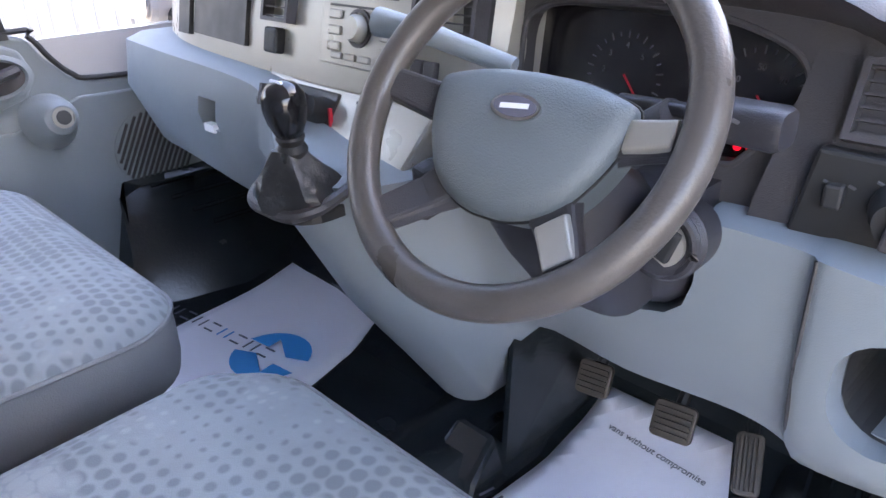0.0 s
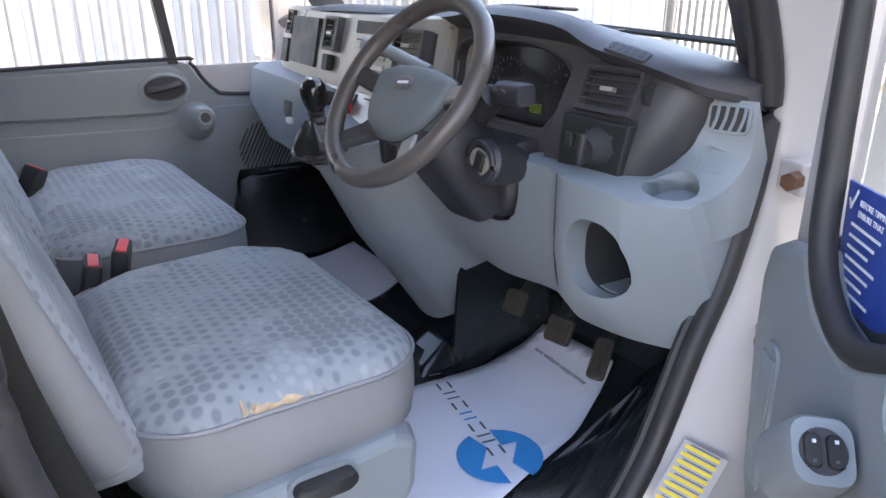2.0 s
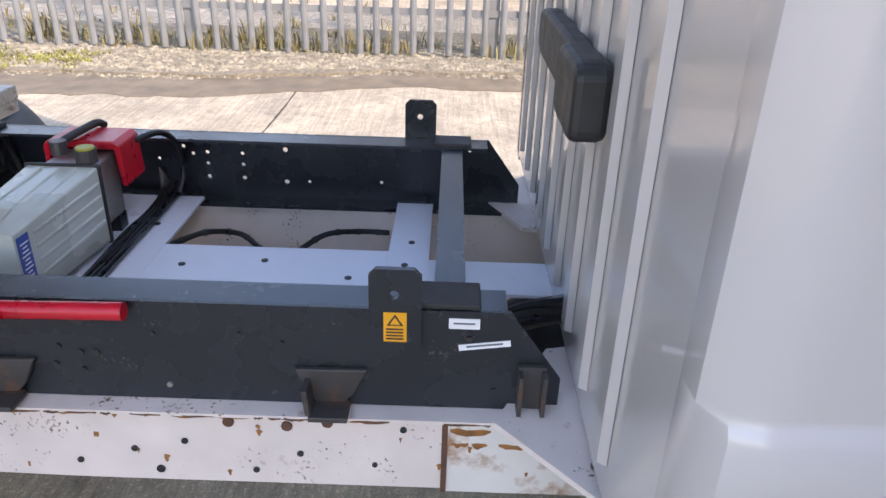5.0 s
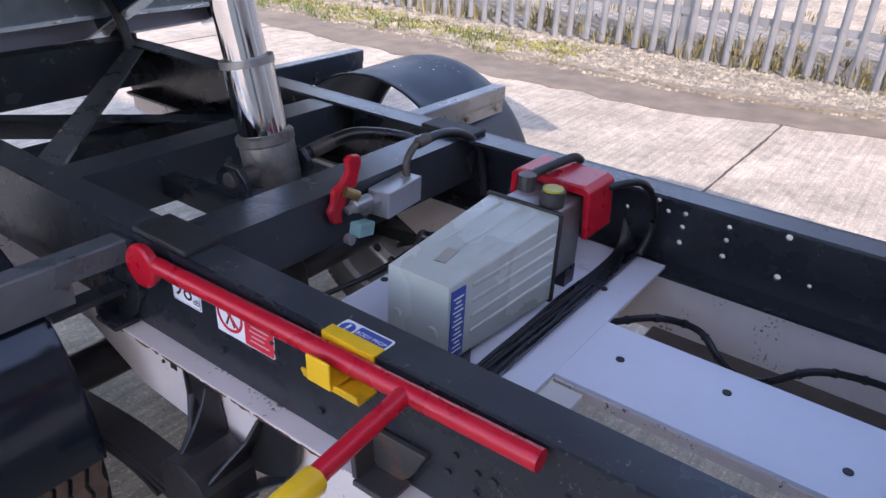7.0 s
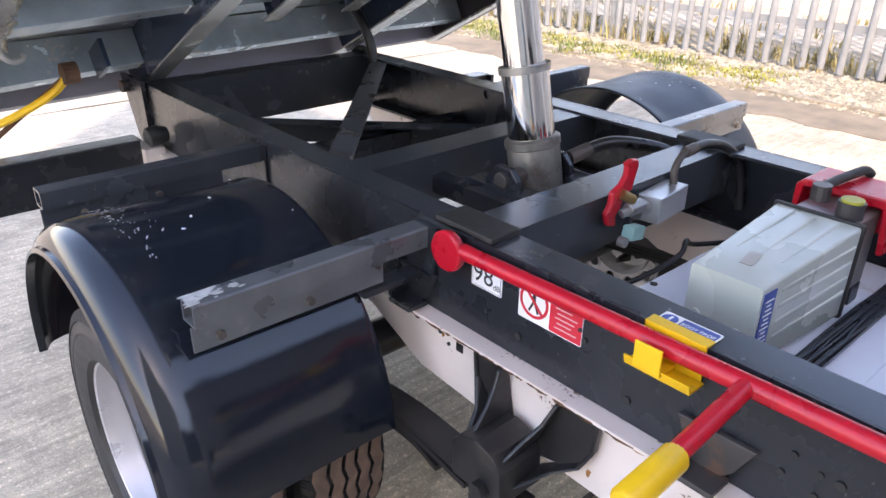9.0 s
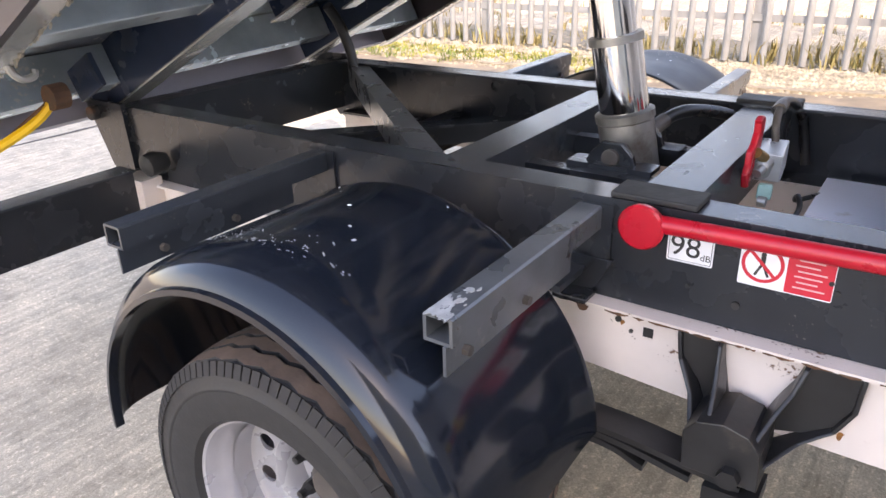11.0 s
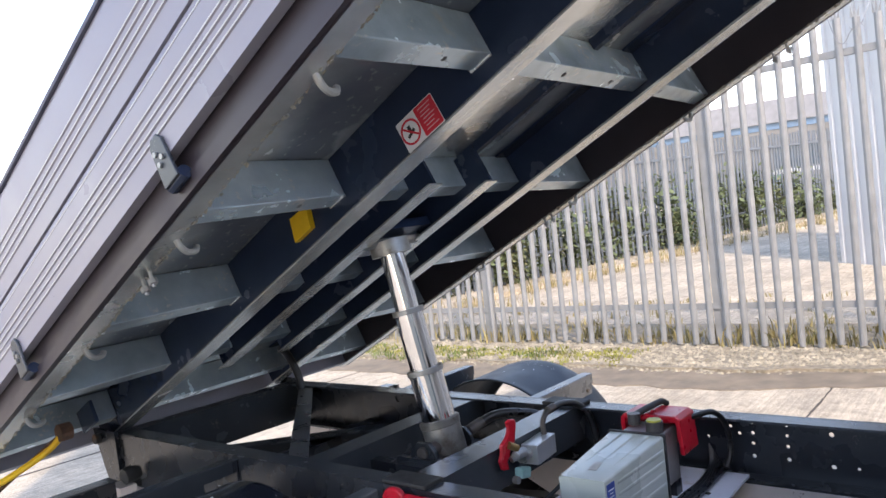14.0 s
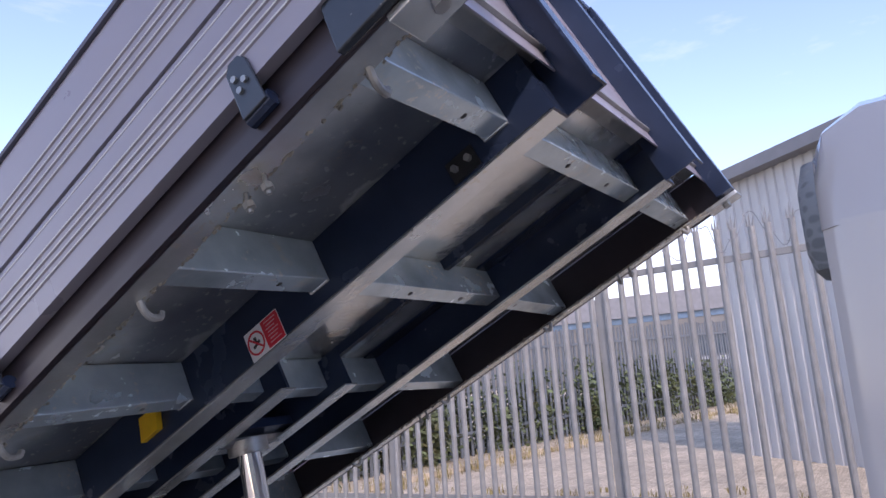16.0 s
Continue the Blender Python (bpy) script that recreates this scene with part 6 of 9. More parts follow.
bm = tube([p + Vector((-0.022, 0, 0)) for p in seal], 0.010, 8, closed=True)
part("seal_lip", bm, M_SEAL, cab, smooth=True)
st = part("striker", tube(smooth_path([(0.83, -0.43, 0.925), (0.85, -0.395, 0.925), (0.85, -0.39, 0.945), (0.83, -0.425, 0.95)], 4), 0.005, 8), M_STEEL, cab, "steel door striker")
part("striker_plate", obox((0.835, -0.442, 0.935), (0.05, 0.006, 0.06)), M_WHITE, st, bevel=0.004)
for z in (1.0, 1.24):
    hg = part("door_hinge", obox((0.862, 0.53 - (0.02 if z < 1.1 else 0), z), (0.05, 0.05, 0.045), (0, 0, -20)), M_WHITE, cab, "white door hinge", bevel=0.004)
    part("hinge_nut", disc((0.868, 0.49, z), 0.013, 0.02, "y", 6), M_RUST, hg)
# yellow paint-code labels on the sill slope
lbl = thing("sill_label", "white sticker with yellow lettered bands on the sill", "sticker", look((0.862, 0.350, 0.810), (0.125, 0.87, 0.142)) @ pose(0, 0, 0, 0, 0, -27) @ Matrix.Diagonal((0.95, 0.70, 1, 1)))
for k in range(9):
    q = -0.068 + 0.017 * k
    part("band", box((-0.028 + 0.10 * q, q - 0.0035, 0.012), (0.028 + 0.10 * q, q + 0.0035, 0.0128)), M_LABELYEL, lbl)
    part("text_bar", box((-0.02 + 0.10 * q, q + 0.006, 0.012), (0.026 + 0.10 * q, q + 0.0085, 0.0125)), M_GREYINK, lbl)
part("backing", prism([(-0.04, -0.08), (0.03, -0.08), (0.045, 0.08), (-0.025, 0.08)], "z", 0.0105, 0.0118), M_WHITE, lbl)
# roof, screens and far side
part("roof", loft([[(sx * x, y, z) for sx, x, z in [(1, x, z) for x, z in arc] + [(-1, x, z) for x, z in reversed(arc)]] for y, arc in (
    (-0.655, [(0.895, 1.655), (0.885, 1.70), (0.86, 1.74), (0.80, 1.76), (0.40, 1.80)]),
    (-0.640, [(0.913, 1.655), (0.905, 1.72), (0.885, 1.762), (0.82, 1.785), (0.40, 1.83)]),
    (-0.600, [(0.925, 1.655), (0.918, 1.73), (0.895, 1.780), (0.83, 1.805), (0.40, 1.85)]),
    (-0.30, [(0.925, 1.70), (0.918, 1.74), (0.895, 1.785), (0.83, 1.81), (0.40, 1.86)]),
    (0.24, [(0.86, 1.72), (0.855, 1.745), (0.84, 1.775), (0.78, 1.795), (0.40, 1.83)]))]), M_WHITE, cab, "white painted roof", smooth=True)
part("gutter", tube(smooth_path([(0.93, -0.56, 1.728), (0.931, -0.40, 1.732), (0.92, -0.1, 1.74)], 4), 0.009, 8), M_SEAL, cab, "dark roof gutter")
for s in (1, -1):
    pts = smooth_path([(s * 0.74, 0.62, 1.35), (s * 0.76, 0.50, 1.52), (s * 0.77, 0.33, 1.70), (s * 0.78, 0.24, 1.77)], 4)
    part("screen_pillar", loft([[(p.x - 0.045, p.y - 0.02, p.z), (p.x + 0.05, p.y - 0.06, p.z), (p.x + 0.05, p.y + 0.05, p.z), (p.x - 0.03, p.y + 0.06, p.z)] for p in pts]), M_DARKPLASTIC, cab, "dark lined windscreen pillar", smooth=True)
gl = part("windscreen", loft([[(-0.72, 0.90, 1.345), (0.72, 0.90, 1.345), (0.72, 0.906, 1.345), (-0.72, 0.906, 1.345)], [(-0.74, 0.26, 1.79), (0.74, 0.26, 1.79), (0.74, 0.266, 1.79), (-0.74, 0.266, 1.79)]]), M_GLASS, cab, "clear windscreen")
gl.visible_shadow = False
for k in range(2):
    wp = part("wiper", tube(smooth_path([(0.55 - 0.75 * k, 0.93, 1.37), (0.25 - 0.75 * k, 0.90, 1.385), (-0.05 - 0.75 * k, 0.86, 1.40)], 4), 0.008, 6), M_RUBBER, cab, "black wiper arm")
part("bonnet", loft([[(-0.85, 0.93, 1.30), (0.85, 0.93, 1.30), (0.85, 0.93, 1.0), (-0.85, 0.93, 1.0)], [(-0.86, 1.25, 1.22), (0.86, 1.25, 1.22), (0.86, 1.25, 0.9), (-0.86, 1.25, 0.9)], [(-0.80, 1.60, 1.05), (0.80, 1.60, 1.05), (0.80, 1.60, 0.8), (-0.80, 1.60, 0.8)]]), M_WHITE, cab, smooth=True)
# floor, toe board and bulkhead
floor_prof = [(-0.62, 0.60), (-0.62, 0.662), (0.48, 0.662), (0.58, 0.685), (0.66, 0.74), (0.76, 0.90), (0.80, 1.10), (0.80, 1.25), (0.88, 1.25), (0.88, 0.95), (0.70, 0.62), (0.60, 0.60)]
part("floor", prism(floor_prof, "x", -0.88, 0.62), M_SCUFF, cab, "scuffed black rubber cab floor")
part("scuttle", box((-0.88, 0.79, 0.75), (0.88, 0.88, 1.33)), M_DARKPLASTIC, cab)
# step well on the driver's side
well = part("step_well", box((0.612, -0.42, 0.40), (0.625, 0.235, 0.657)), M_SCUFF, cab, "black moulded step well")
part("riser_panel", prism([(-0.30, 0.47), (0.05, 0.47), (0.12, 0.50), (0.12, 0.60), (-0.30, 0.60)], "x", 0.6255, 0.631), M_SCUFF, well, bevel=0.004)
for y in (-0.24, -0.02):
    part("catch", box((0.631, y - 0.02, 0.578), (0.640, y + 0.02, 0.598)), M_RUBBER, well, bevel=0.003)
part("end_wall", loft([[(0.615, 0.16, 0.42), (0.83, 0.13, 0.42), (0.83, 0.14, 0.42), (0.615, 0.17, 0.42)], [(0.615, 0.215, 0.655), (0.81, 0.225, 0.645), (0.81, 0.235, 0.645), (0.615, 0.225, 0.655)]]), M_SCUFF, well)
part("rear_end_wall", box((0.615, -0.43, 0.42), (0.83, -0.42, 0.66)), M_SCUFF, well)
M_TREADRIB = material("scuffed grey step rubber", (0.055, 0.060, 0.062), 0.45, 0, 0.3, 25, 0.2, 120, (0.12, 0.12, 0.12), 0.3, 14)
tread = part("step_tread", box((0.615, -0.42, 0.405), (0.83, 0.165, 0.425)), M_SCUFF, well, "ribbed step tread")
for k in range(9):
    y = -0.36 + 0.062 * k
    d = 0.05 if k < 5 else -0.05
    part("tread_rib", prism([(0.64, y - d), (0.660, y - d), (0.820, y + d), (0.80, y + d)], "z", 0.4255, 0.4325), M_TREADRIB, tread, "scuffed grey tread rib" if k == 0 else "")
part("floor_edge", tube([(0.618, -0.40, 0.653), (0.618, 0.19, 0.653), (0.64, 0.21, 0.652), (0.80, 0.22, 0.646)], 0.010, 8), M_SCUFF, cab, smooth=True)
# wheel arch covers
ribs = [[(0.60, 0.20, 0.655), (0.70, 0.215, 0.658), (0.80, 0.225, 0.650), (0.82, 0.23, 0.55), (0.60, 0.21, 0.55)], [(0.590, 0.32, 0.670), (0.690, 0.32, 0.715), (0.795, 0.325, 0.795), (0.82, 0.33, 0.6), (0.58, 0.32, 0.6)], [(0.575, 0.43, 0.69), (0.67, 0.43, 0.77), (0.79, 0.42, 0.93), (0.82, 0.42, 0.7), (0.55, 0.42, 0.6)], [(0.535, 0.64, 0.74), (0.64, 0.60, 0.85), (0.79, 0.55, 1.0), (0.82, 0.55, 0.8), (0.5, 0.6, 0.6)]]
arch = part("wheel_arch_cover", loft(ribs), M_SCUFF, cab, "scuffed ribbed black wheel arch cover", smooth=True)
for k in range(5):
    t = 0.18 + 0.15 * k
    pts = []
    for sec in ribs:
        a, b, c = Vector(sec[0]), Vector(sec[1]), Vector(sec[2])
        pts.append((a.lerp(b, t * 2) if t < 0.5 else b.lerp(c, t * 2 - 1)) + Vector((0, 0, 0.002)))
    part("rib", tube(smooth_path(pts, 4), 0.005, 6), M_SCUFF, arch)
pa = part("wheel_arch_cover", loft([[(-0.89, y0, 0.66), (-0.60 + d, y0, 0.66), (-0.66 + d, y0 + 0.03, 0.80), (-0.75 + d, y0 + 0.06, 0.90), (-0.89, y0 + 0.07, 0.92)] for y0, d in ((0.24, -0.16), (0.34, -0.12), (0.50, -0.085), (0.78, -0.06))]), M_SCUFF, cab, "black moulded passenger wheel arch", smooth=True)
for k in range(4):
    part("rib", tube([(-0.86 + 0.035 * k, 0.36 + 0.03 * k, 0.905 - 0.03 * k), (-0.83 + 0.035 * k, 0.76, 0.915 - 0.03 * k)], 0.006, 6), M_SCUFF, pa)
part("floor_hump", loft([[(-0.02, y, 0.66), (0.06, y, 0.70 - d), (0.15, y, 0.70 - d), (0.21, y, 0.66)] for y, d in ((0.22, 0.03), (0.30, 0.0), (0.45, -0.02), (0.75, -0.06))]), M_SCUFF, cab, smooth=True)
part("floor_bracket", loft([[(0.10, 0.33, 0.69), (0.19, 0.33, 0.69), (0.20, 0.31, 0.66), (0.09, 0.31, 0.66)], [(0.10, 0.40, 0.735), (0.18, 0.40, 0.735), (0.20, 0.44, 0.67), (0.09, 0.44, 0.67)]]), M_SCUFF, cab, bevel=0.01)
part("kick_panel", loft([[(0.200, 0.40, 0.664), (0.222, 0.66, 0.72), (0.212, 0.66, 0.72), (0.190, 0.40, 0.664)], [(0.190, 0.43, 0.96), (0.225, 0.66, 0.98), (0.215, 0.66, 0.98), (0.180, 0.43, 0.96)]]), M_SCUFF, cab, "scuffed black footwell side")
# passenger door
pd = thing("passenger_door", "closed passenger door with grey moulded trim", "door")
trim = [(-0.62, 0.64), (-0.62, 1.262), (0.14, 1.272), (0.185, 1.262), (0.215, 1.215), (0.255, 1.172), (0.30, 1.156), (0.60, 1.145), (0.60, 0.64)]
tr = part("trim", prism(trim, "x", -0.905, -0.935), M_GREYPLASTIC, pd, "grey moulded door trim", bevel=0.008)
part("upper_panel", prism([(-0.60, 1.145), (-0.60, 1.25), (0.13, 1.258), (0.165, 1.24), (0.185, 1.19), (0.16, 1.145), (0.08, 1.12), (-0.2, 1.128)], "x", -0.891, -0.906), M_GREYPLASTIC, tr, bevel=0.006)
part("lower_panel", prism([(-0.60, 0.66), (-0.60, 1.10), (-0.1, 1.085), (0.12, 1.08), (0.26, 1.13), (0.58, 1.12), (0.58, 0.66)], "x", -0.895, -0.906), M_GREYPLASTIC, tr, bevel=0.012)
bm = lathe([(0.5, -0.001), (0.5, 0.006), (0.42, 0.010), (0.40, 0.004), (0.38, -0.001)], 28, m=pose(-0.89, 0.105, 1.193, 90, 0, 90) @ Matrix.Diagonal((0.15, 0.095, 1, 1)))
hd = part("handle_surround", bm, M_GREYPLASTIC, tr, smooth=True)
# flat dark disc stands for the handle recess
part("handle_cup", disc((-0.8895, 0.0, 0), 0.5, 0.004, "x", 28), M_DARKPLASTIC, hd, m=pose(0, 0.105, 1.193) @ Matrix.Diagonal((1, 0.12, 0.068, 1)))
part("lever", tube(smooth_path([(-0.885, 0.15, 1.205), (-0.875, 0.12, 1.20), (-0.872, 0.08, 1.192), (-0.88, 0.06, 1.19)], 4), [0.012] * 13, 8), M_DARKPLASTIC, hd, "dark door release", smooth=True)
kn = part("window_winder_boss", tube([(-0.90, 0.19, 1.09), (-0.875, 0.195, 1.098), (-0.845, 0.20, 1.105), (-0.838, 0.20, 1.105)], [0.062, 0.05, 0.036, 0.026], 20), M_GREYPLASTIC, tr, smooth=True)
part("knob_ring", tube([(-0.840, 0.20, 1.105), (-0.832, 0.20, 1.107)], 0.022, 16), M_SILVERPLASTIC, kn)
part("knob_centre", tube([(-0.834, 0.20, 1.1065), (-0.830, 0.20, 1.1075)], 0.015, 16), M_DARKPLASTIC, kn)
spk = part("speaker", disc((-0.8945, 0.405, 0.98), 0.098, 0.004, "x", 36), M_GREYPLASTIC, tr)
for k in range(15):
    q = -0.085 + 0.0122 * k
    h = math.sqrt(max(0.0, 0.092 ** 2 - q * q))
    part("grille_slat", obox((-0.8905, 0.405 + q * 0.88, 0.98 - q * 0.47), (0.007, 0.0045, 2 * h), (-28, 0, 0)), M_DARKPLASTIC, spk)
part("window_post", loft([[(-0.93, y - 0.014, z), (-0.90, y - 0.014, z), (-0.90, y + 0.014, z), (-0.93, y + 0.014, z)] for y, z in ((0.142, 1.262), (0.118, 1.45), (0.098, 1.74))]), M_DARKPLASTIC, pd, "dark quarter light post")
part("window_seal", tube(smooth_path([(-0.905, -0.60, 1.266), (-0.905, 0.13, 1.277), (-0.905, 0.19, 1.265), (-0.905, 0.225, 1.215), (-0.905, 0.26, 1.178), (-0.905, 0.31, 1.162), (-0.905, 0.58, 1.15)], 4), 0.006, 8), M_SEAL, pd, smooth=True)
part("skin", box((-0.975, -0.62, 0.5), (-0.94, 0.62, 1.25)), M_WHITE, pd, "white outer door skin")
part("front_pillar", box((-0.94, 0.60, 0.6), (-0.80, 0.80, 1.36)), M_DARKPLASTIC, cab)
part("rear_pillar", box((-0.935, -0.655, 0.6), (-0.85, -0.60, 1.72)), M_WHITE, cab)
pm = thing("passenger_mirror", "black and white passenger door mirror", "mirror")
part("shell", loft([[(-1.10 + 0.11 * a[0], y, 1.42 + 0.19 * a[1]) for a in rounded(1.9, 1.9, 0.3, 4)] for y in (0.50, 0.62)]), M_WHITE, pm, bevel=0.02)
part("glass", loft([[(-1.10 + 0.10 * a[0], y, 1.42 + 0.18 * a[1]) for a in rounded(1.9, 1.9, 0.3, 4)] for y in (0.494, 0.499)]), M_CHROME, pm)
part("arm", tube([(-0.94, 0.58, 1.24), (-1.05, 0.56, 1.27)], 0.025, 10), M_RUBBER, pm)

# ---- seats ----
def cloth(axis):
    """Woven cloth with staggered round dots whose size drifts over the seat."""
    m = material("dotted seat cloth " + axis, (0.262, 0.290, 0.312), 0.92, 0, 0.08, 30, 0.35, 900)
    n, l = m.node_tree.nodes, m.node_tree.links
    tc = n.new("ShaderNodeTexCoord")
    sep = n.new("ShaderNodeSeparateXYZ")
    l.new(tc.outputs["Object"], sep.inputs[0])

    def maths(op, a, b=None):
        k = n.new("ShaderNodeMath")
        k.operation = op
        for i, v in enumerate((a, b)):
            if v is None:
                continue
            if isinstance(v, (int, float)):
                k.inputs[i].default_value = v
            else:
                l.new(v, k.inputs[i])
        return k.outputs[0]

    v = maths("MULTIPLY", sep.outputs["Y" if axis == "flat" else "Z"], 50.0)
    row = maths("FLOOR", v)
    u = maths("ADD", maths("MULTIPLY", sep.outputs["X"], 50.0), maths("MULTIPLY", maths("MODULO", row, 2.0), 0.5))
    fu, fv = maths("SUBTRACT", maths("FRACT", u), 0.5), maths("SUBTRACT", maths("FRACT", v), 0.5)
    d = maths("SQRT", maths("ADD", maths("MULTIPLY", fu, fu), maths("MULTIPLY", fv, fv)))
    drift = n.new("ShaderNodeTexNoise")
    drift.inputs["Scale"].default_value, drift.inputs["Detail"].default_value = 7.0, 1.0
    l.new(tc.outputs["Object"], drift.inputs["Vector"])
    size = maths("ADD", maths("MULTIPLY", drift.outputs[0], 0.85), -0.07)
    dot = n.new("ShaderNodeMapRange")
    l.new(maths("SUBTRACT", d, size), dot.inputs[0])
    dot.inputs[1].default_value, dot.inputs[2].default_value = -0.10, 0.07
    dot.inputs[3].default_value, dot.inputs[4].default_value = 1, 0
    tone = n.new("ShaderNodeTexNoise")
    tone.inputs["Scale"].default_value = 11.0
    l.new(tc.outputs["Object"], tone.inputs["Vector"])
    ink = n.new("ShaderNodeMix")
    ink.data_type = "RGBA"
    ink.inputs[6].default_value, ink.inputs[7].default_value = (0.135, 0.152, 0.168, 1), (0.35, 0.37, 0.385, 1)
    edge = n.new("ShaderNodeMapRange")
    edge.inputs[1].default_value, edge.inputs[2].default_value = 0.55, 0.62
    l.new(tone.outputs[0], edge.inputs[0])
    l.new(edge.outputs[0], ink.inputs[0])
    b = n["Principled BSDF"]
    mix = n.new("ShaderNodeMix")
    mix.data_type = "RGBA"
    l.new(maths("MULTIPLY", dot.outputs[0], 0.66), mix.inputs[0])
    l.new(b.inputs["Base Color"].links[0].from_socket, mix.inputs[6])
    l.new(ink.outputs[2], mix.inputs[7])
    l.new(mix.outputs[2], b.inputs["Base Color"])
    b.inputs["Sheen Weight"].default_value = 0.12
    return m


M_CLOTH_FLAT, M_CLOTH_UP = cloth("flat"), cloth("upright")
M_FOAM = material("torn seat foam", (0.55, 0.40, 0.26), 0.95, 0, 0.3, 60, 0.5, 200, (0.22, 0.13, 0.08), 0.4, 50)


def seat(x0, x1, y0, y1, driver):
    label = "driver seat in dotted grey cloth with a torn edge" if driver else "passenger seat in dotted grey cloth"
    st = thing("cab_seat", label, "seat", None, "cab seats")
    cx, cy, w, d = (x0 + x1) / 2, (y0 + y1) / 2, x1 - x0, y1 - y0

    def ring(z, k, r=0.10):
        rr = r * (0.4 + 0.6 * k)
        return [(cx + a, cy + b + 0.012 * math.sin((a / w + 0.5) * math.pi) * (1 if b > 0 else 0), z) for a, b in rounded(w * k, d * k, min(rr, 0.45 * d * k), 7)]

    side = part("cushion_side", loft([ring(0.872, 0.955), ring(0.885, 0.985), ring(0.915, 1.0), ring(0.95, 1.0), ring(0.980, 0.99)]), M_VINYL, st, "grey vinyl cushion side", smooth=True)
    levels = [(0.980, 0.99), (0.990, 0.982), (0.999, 0.962), (1.006, 0.93), (1.012, 0.87), (1.016, 0.79), (1.018, 0.70), (1.017, 0.60), (1.012, 0.50), (1.009, 0.38), (1.007, 0.26), (1.006, 0.14), (1.006, 0.04)]
    bm = loft([ring(z, k) for z, k in levels])
    for v in bm.verts:
        q = v.co
        if q.z > 0.985:
            e = abs((q.x - cx) / (w / 2))
            v.co.z += 0.006 * noise.noise((q.x * 9, q.y * 9, 3.0)) + 0.004 * noise.noise((q.x * 26, q.y * 26, 1.0)) - 0.006 * math.exp(-((e - 0.62) / 0.05) ** 2) - 0.020 * max(0.0, (y0 + 0.15 - q.y) / 0.15) + 0.016 * (1 - e * e) - 0.016 * max(0.0, (q.y - y1 + 0.13) / 0.13) ** 2
    part("cushion_top", bm, M_CLOTH_FLAT, st, "dotted woven cloth top", smooth=True)
    part("piping", tube([Vector(p) + Vector((0, 0, 0.001)) for p in ring(0.981, 0.995)], 0.0035, 6, closed=True), M_VINYL, side, smooth=True)
    for e in (-0.31, 0.31):
        part("stitch_line", tube(smooth_path([(cx + e * w, y0 + 0.06, 1.004), (cx + e * w, cy, 1.010), (cx + e * w * 0.96, y1 - 0.07, 1.008)], 5), 0.0025, 5), M_VINYL, st)

    def back(z, wide, thick):
        t = z - 1.0
        yc = y0 - 0.055 - 0.33 * t
        return [(cx + a, yc + b + (0.03 * max(0.0, abs(a) / (wide / 2) - 0.55) if b > 0 else 0), z) for a, b in rounded(wide, thick, min(0.055, thick * 0.48), 5)]

    zs = (0.93, 0.96, 1.02, 1.12, 1.25, 1.40, 1.52, 1.60, 1.64)
    ws = (0.88, 0.94, 0.98, 1.0, 1.0, 0.96, 0.88, 0.74, 0.5)
    part("backrest", loft([back(z, w * k, 0.125 if z < 1.6 else 0.07) for z, k in zip(zs, ws)]), M_CLOTH_UP, st, "dotted cloth backrest with plain side bolsters", smooth=True)
    for s in (-1, 1):
        pts = [Vector((cx + s * w * 0.5 * k - s * 0.012, y0 - 0.03 - 0.33 * (z - 1.0), z)) for z, k in zip(zs[1:-1], ws[1:-1])]
        part("bolster", tube(smooth_path(pts, 3), [0.034 if 0 < i < len(smooth_path(pts, 3)) - 1 else 0.012 for i in range(len(smooth_path(pts, 3)))], 12), M_VINYL, st, "grey vinyl bolster", smooth=True)
    part("headrest", loft([[(cx + a * k, y0 - 0.055 - 0.28 + b * k, z) for a, b in rounded(0.26, 0.10, 0.045, 5)] for z, k in ((1.67, 0.85), (1.70, 1.0), (1.80, 1.0), (1.85, 0.8))]), M_CLOTH_UP, st, smooth=True)
    base = part("seat_base", box((x0 + 0.05, y0 + 0.02, 0.664), (x1 - 0.05, y1 - 0.10, 0.875)), M_RUBBER, st, "black steel seat base")
    if driver:
        # moulded skirt on the door side with two levers
        sk = [[(x1 - 0.03, y, z) for y, z in ((y0 + 0.015, 0.90), (y0 + 0.06, 0.875), (y1 - 0.07, 0.895), (y1 - 0.03, 0.88), (y1 - 0.035, 0.80), (y1 - 0.06, 0.745), (y1 - 0.12, 0.715), (y0 + 0.10, 0.70), (y0 + 0.015, 0.70))], [(x1 + 0.018, y, z) for y, z in ((y0 + 0.02, 0.885), (y0 + 0.065, 0.868), (y1 - 0.08, 0.888), (y1 - 0.045, 0.87), (y1 - 0.05, 0.80), (y1 - 0.075, 0.755), (y1 - 0.125, 0.728), (y0 + 0.10, 0.712), (y0 + 0.02, 0.712))]]
        skirt = part("skirt", loft(sk), M_GREYPLASTIC, st, "grey plastic seat skirt", smooth=False, bevel=0.012)
        for y, z in ((-0.226, 0.850), (-0.110, 0.866)):
            rec = part("recess", prism(rounded(0.10, 0.04, 0.018, 5, y, z), "x", x1 + 0.014, x1 + 0.0195), M_GREYPLASTIC, skirt)
            part("lever", loft([[(x, y + a, z + b) for a, b in rounded(0.088 * k, 0.026 * k, 0.012 * k, 4)] for x, k in ((x1 + 0.017, 1.0), (x1 + 0.036, 1.0), (x1 + 0.042, 0.8))]), M_RUBBER, skirt, "dark seat lever", smooth=True)
        part("battery_box", box((x1 - 0.06, -0.20, 0.664), (0.589, -0.05, 0.722)), M_RUBBER, base)
        lb = part("fuse_label", box((0.5895, -0.183, 0.665), (0.5915, -0.103, 0.715)), M_BLUE, base, "blue fuse label")
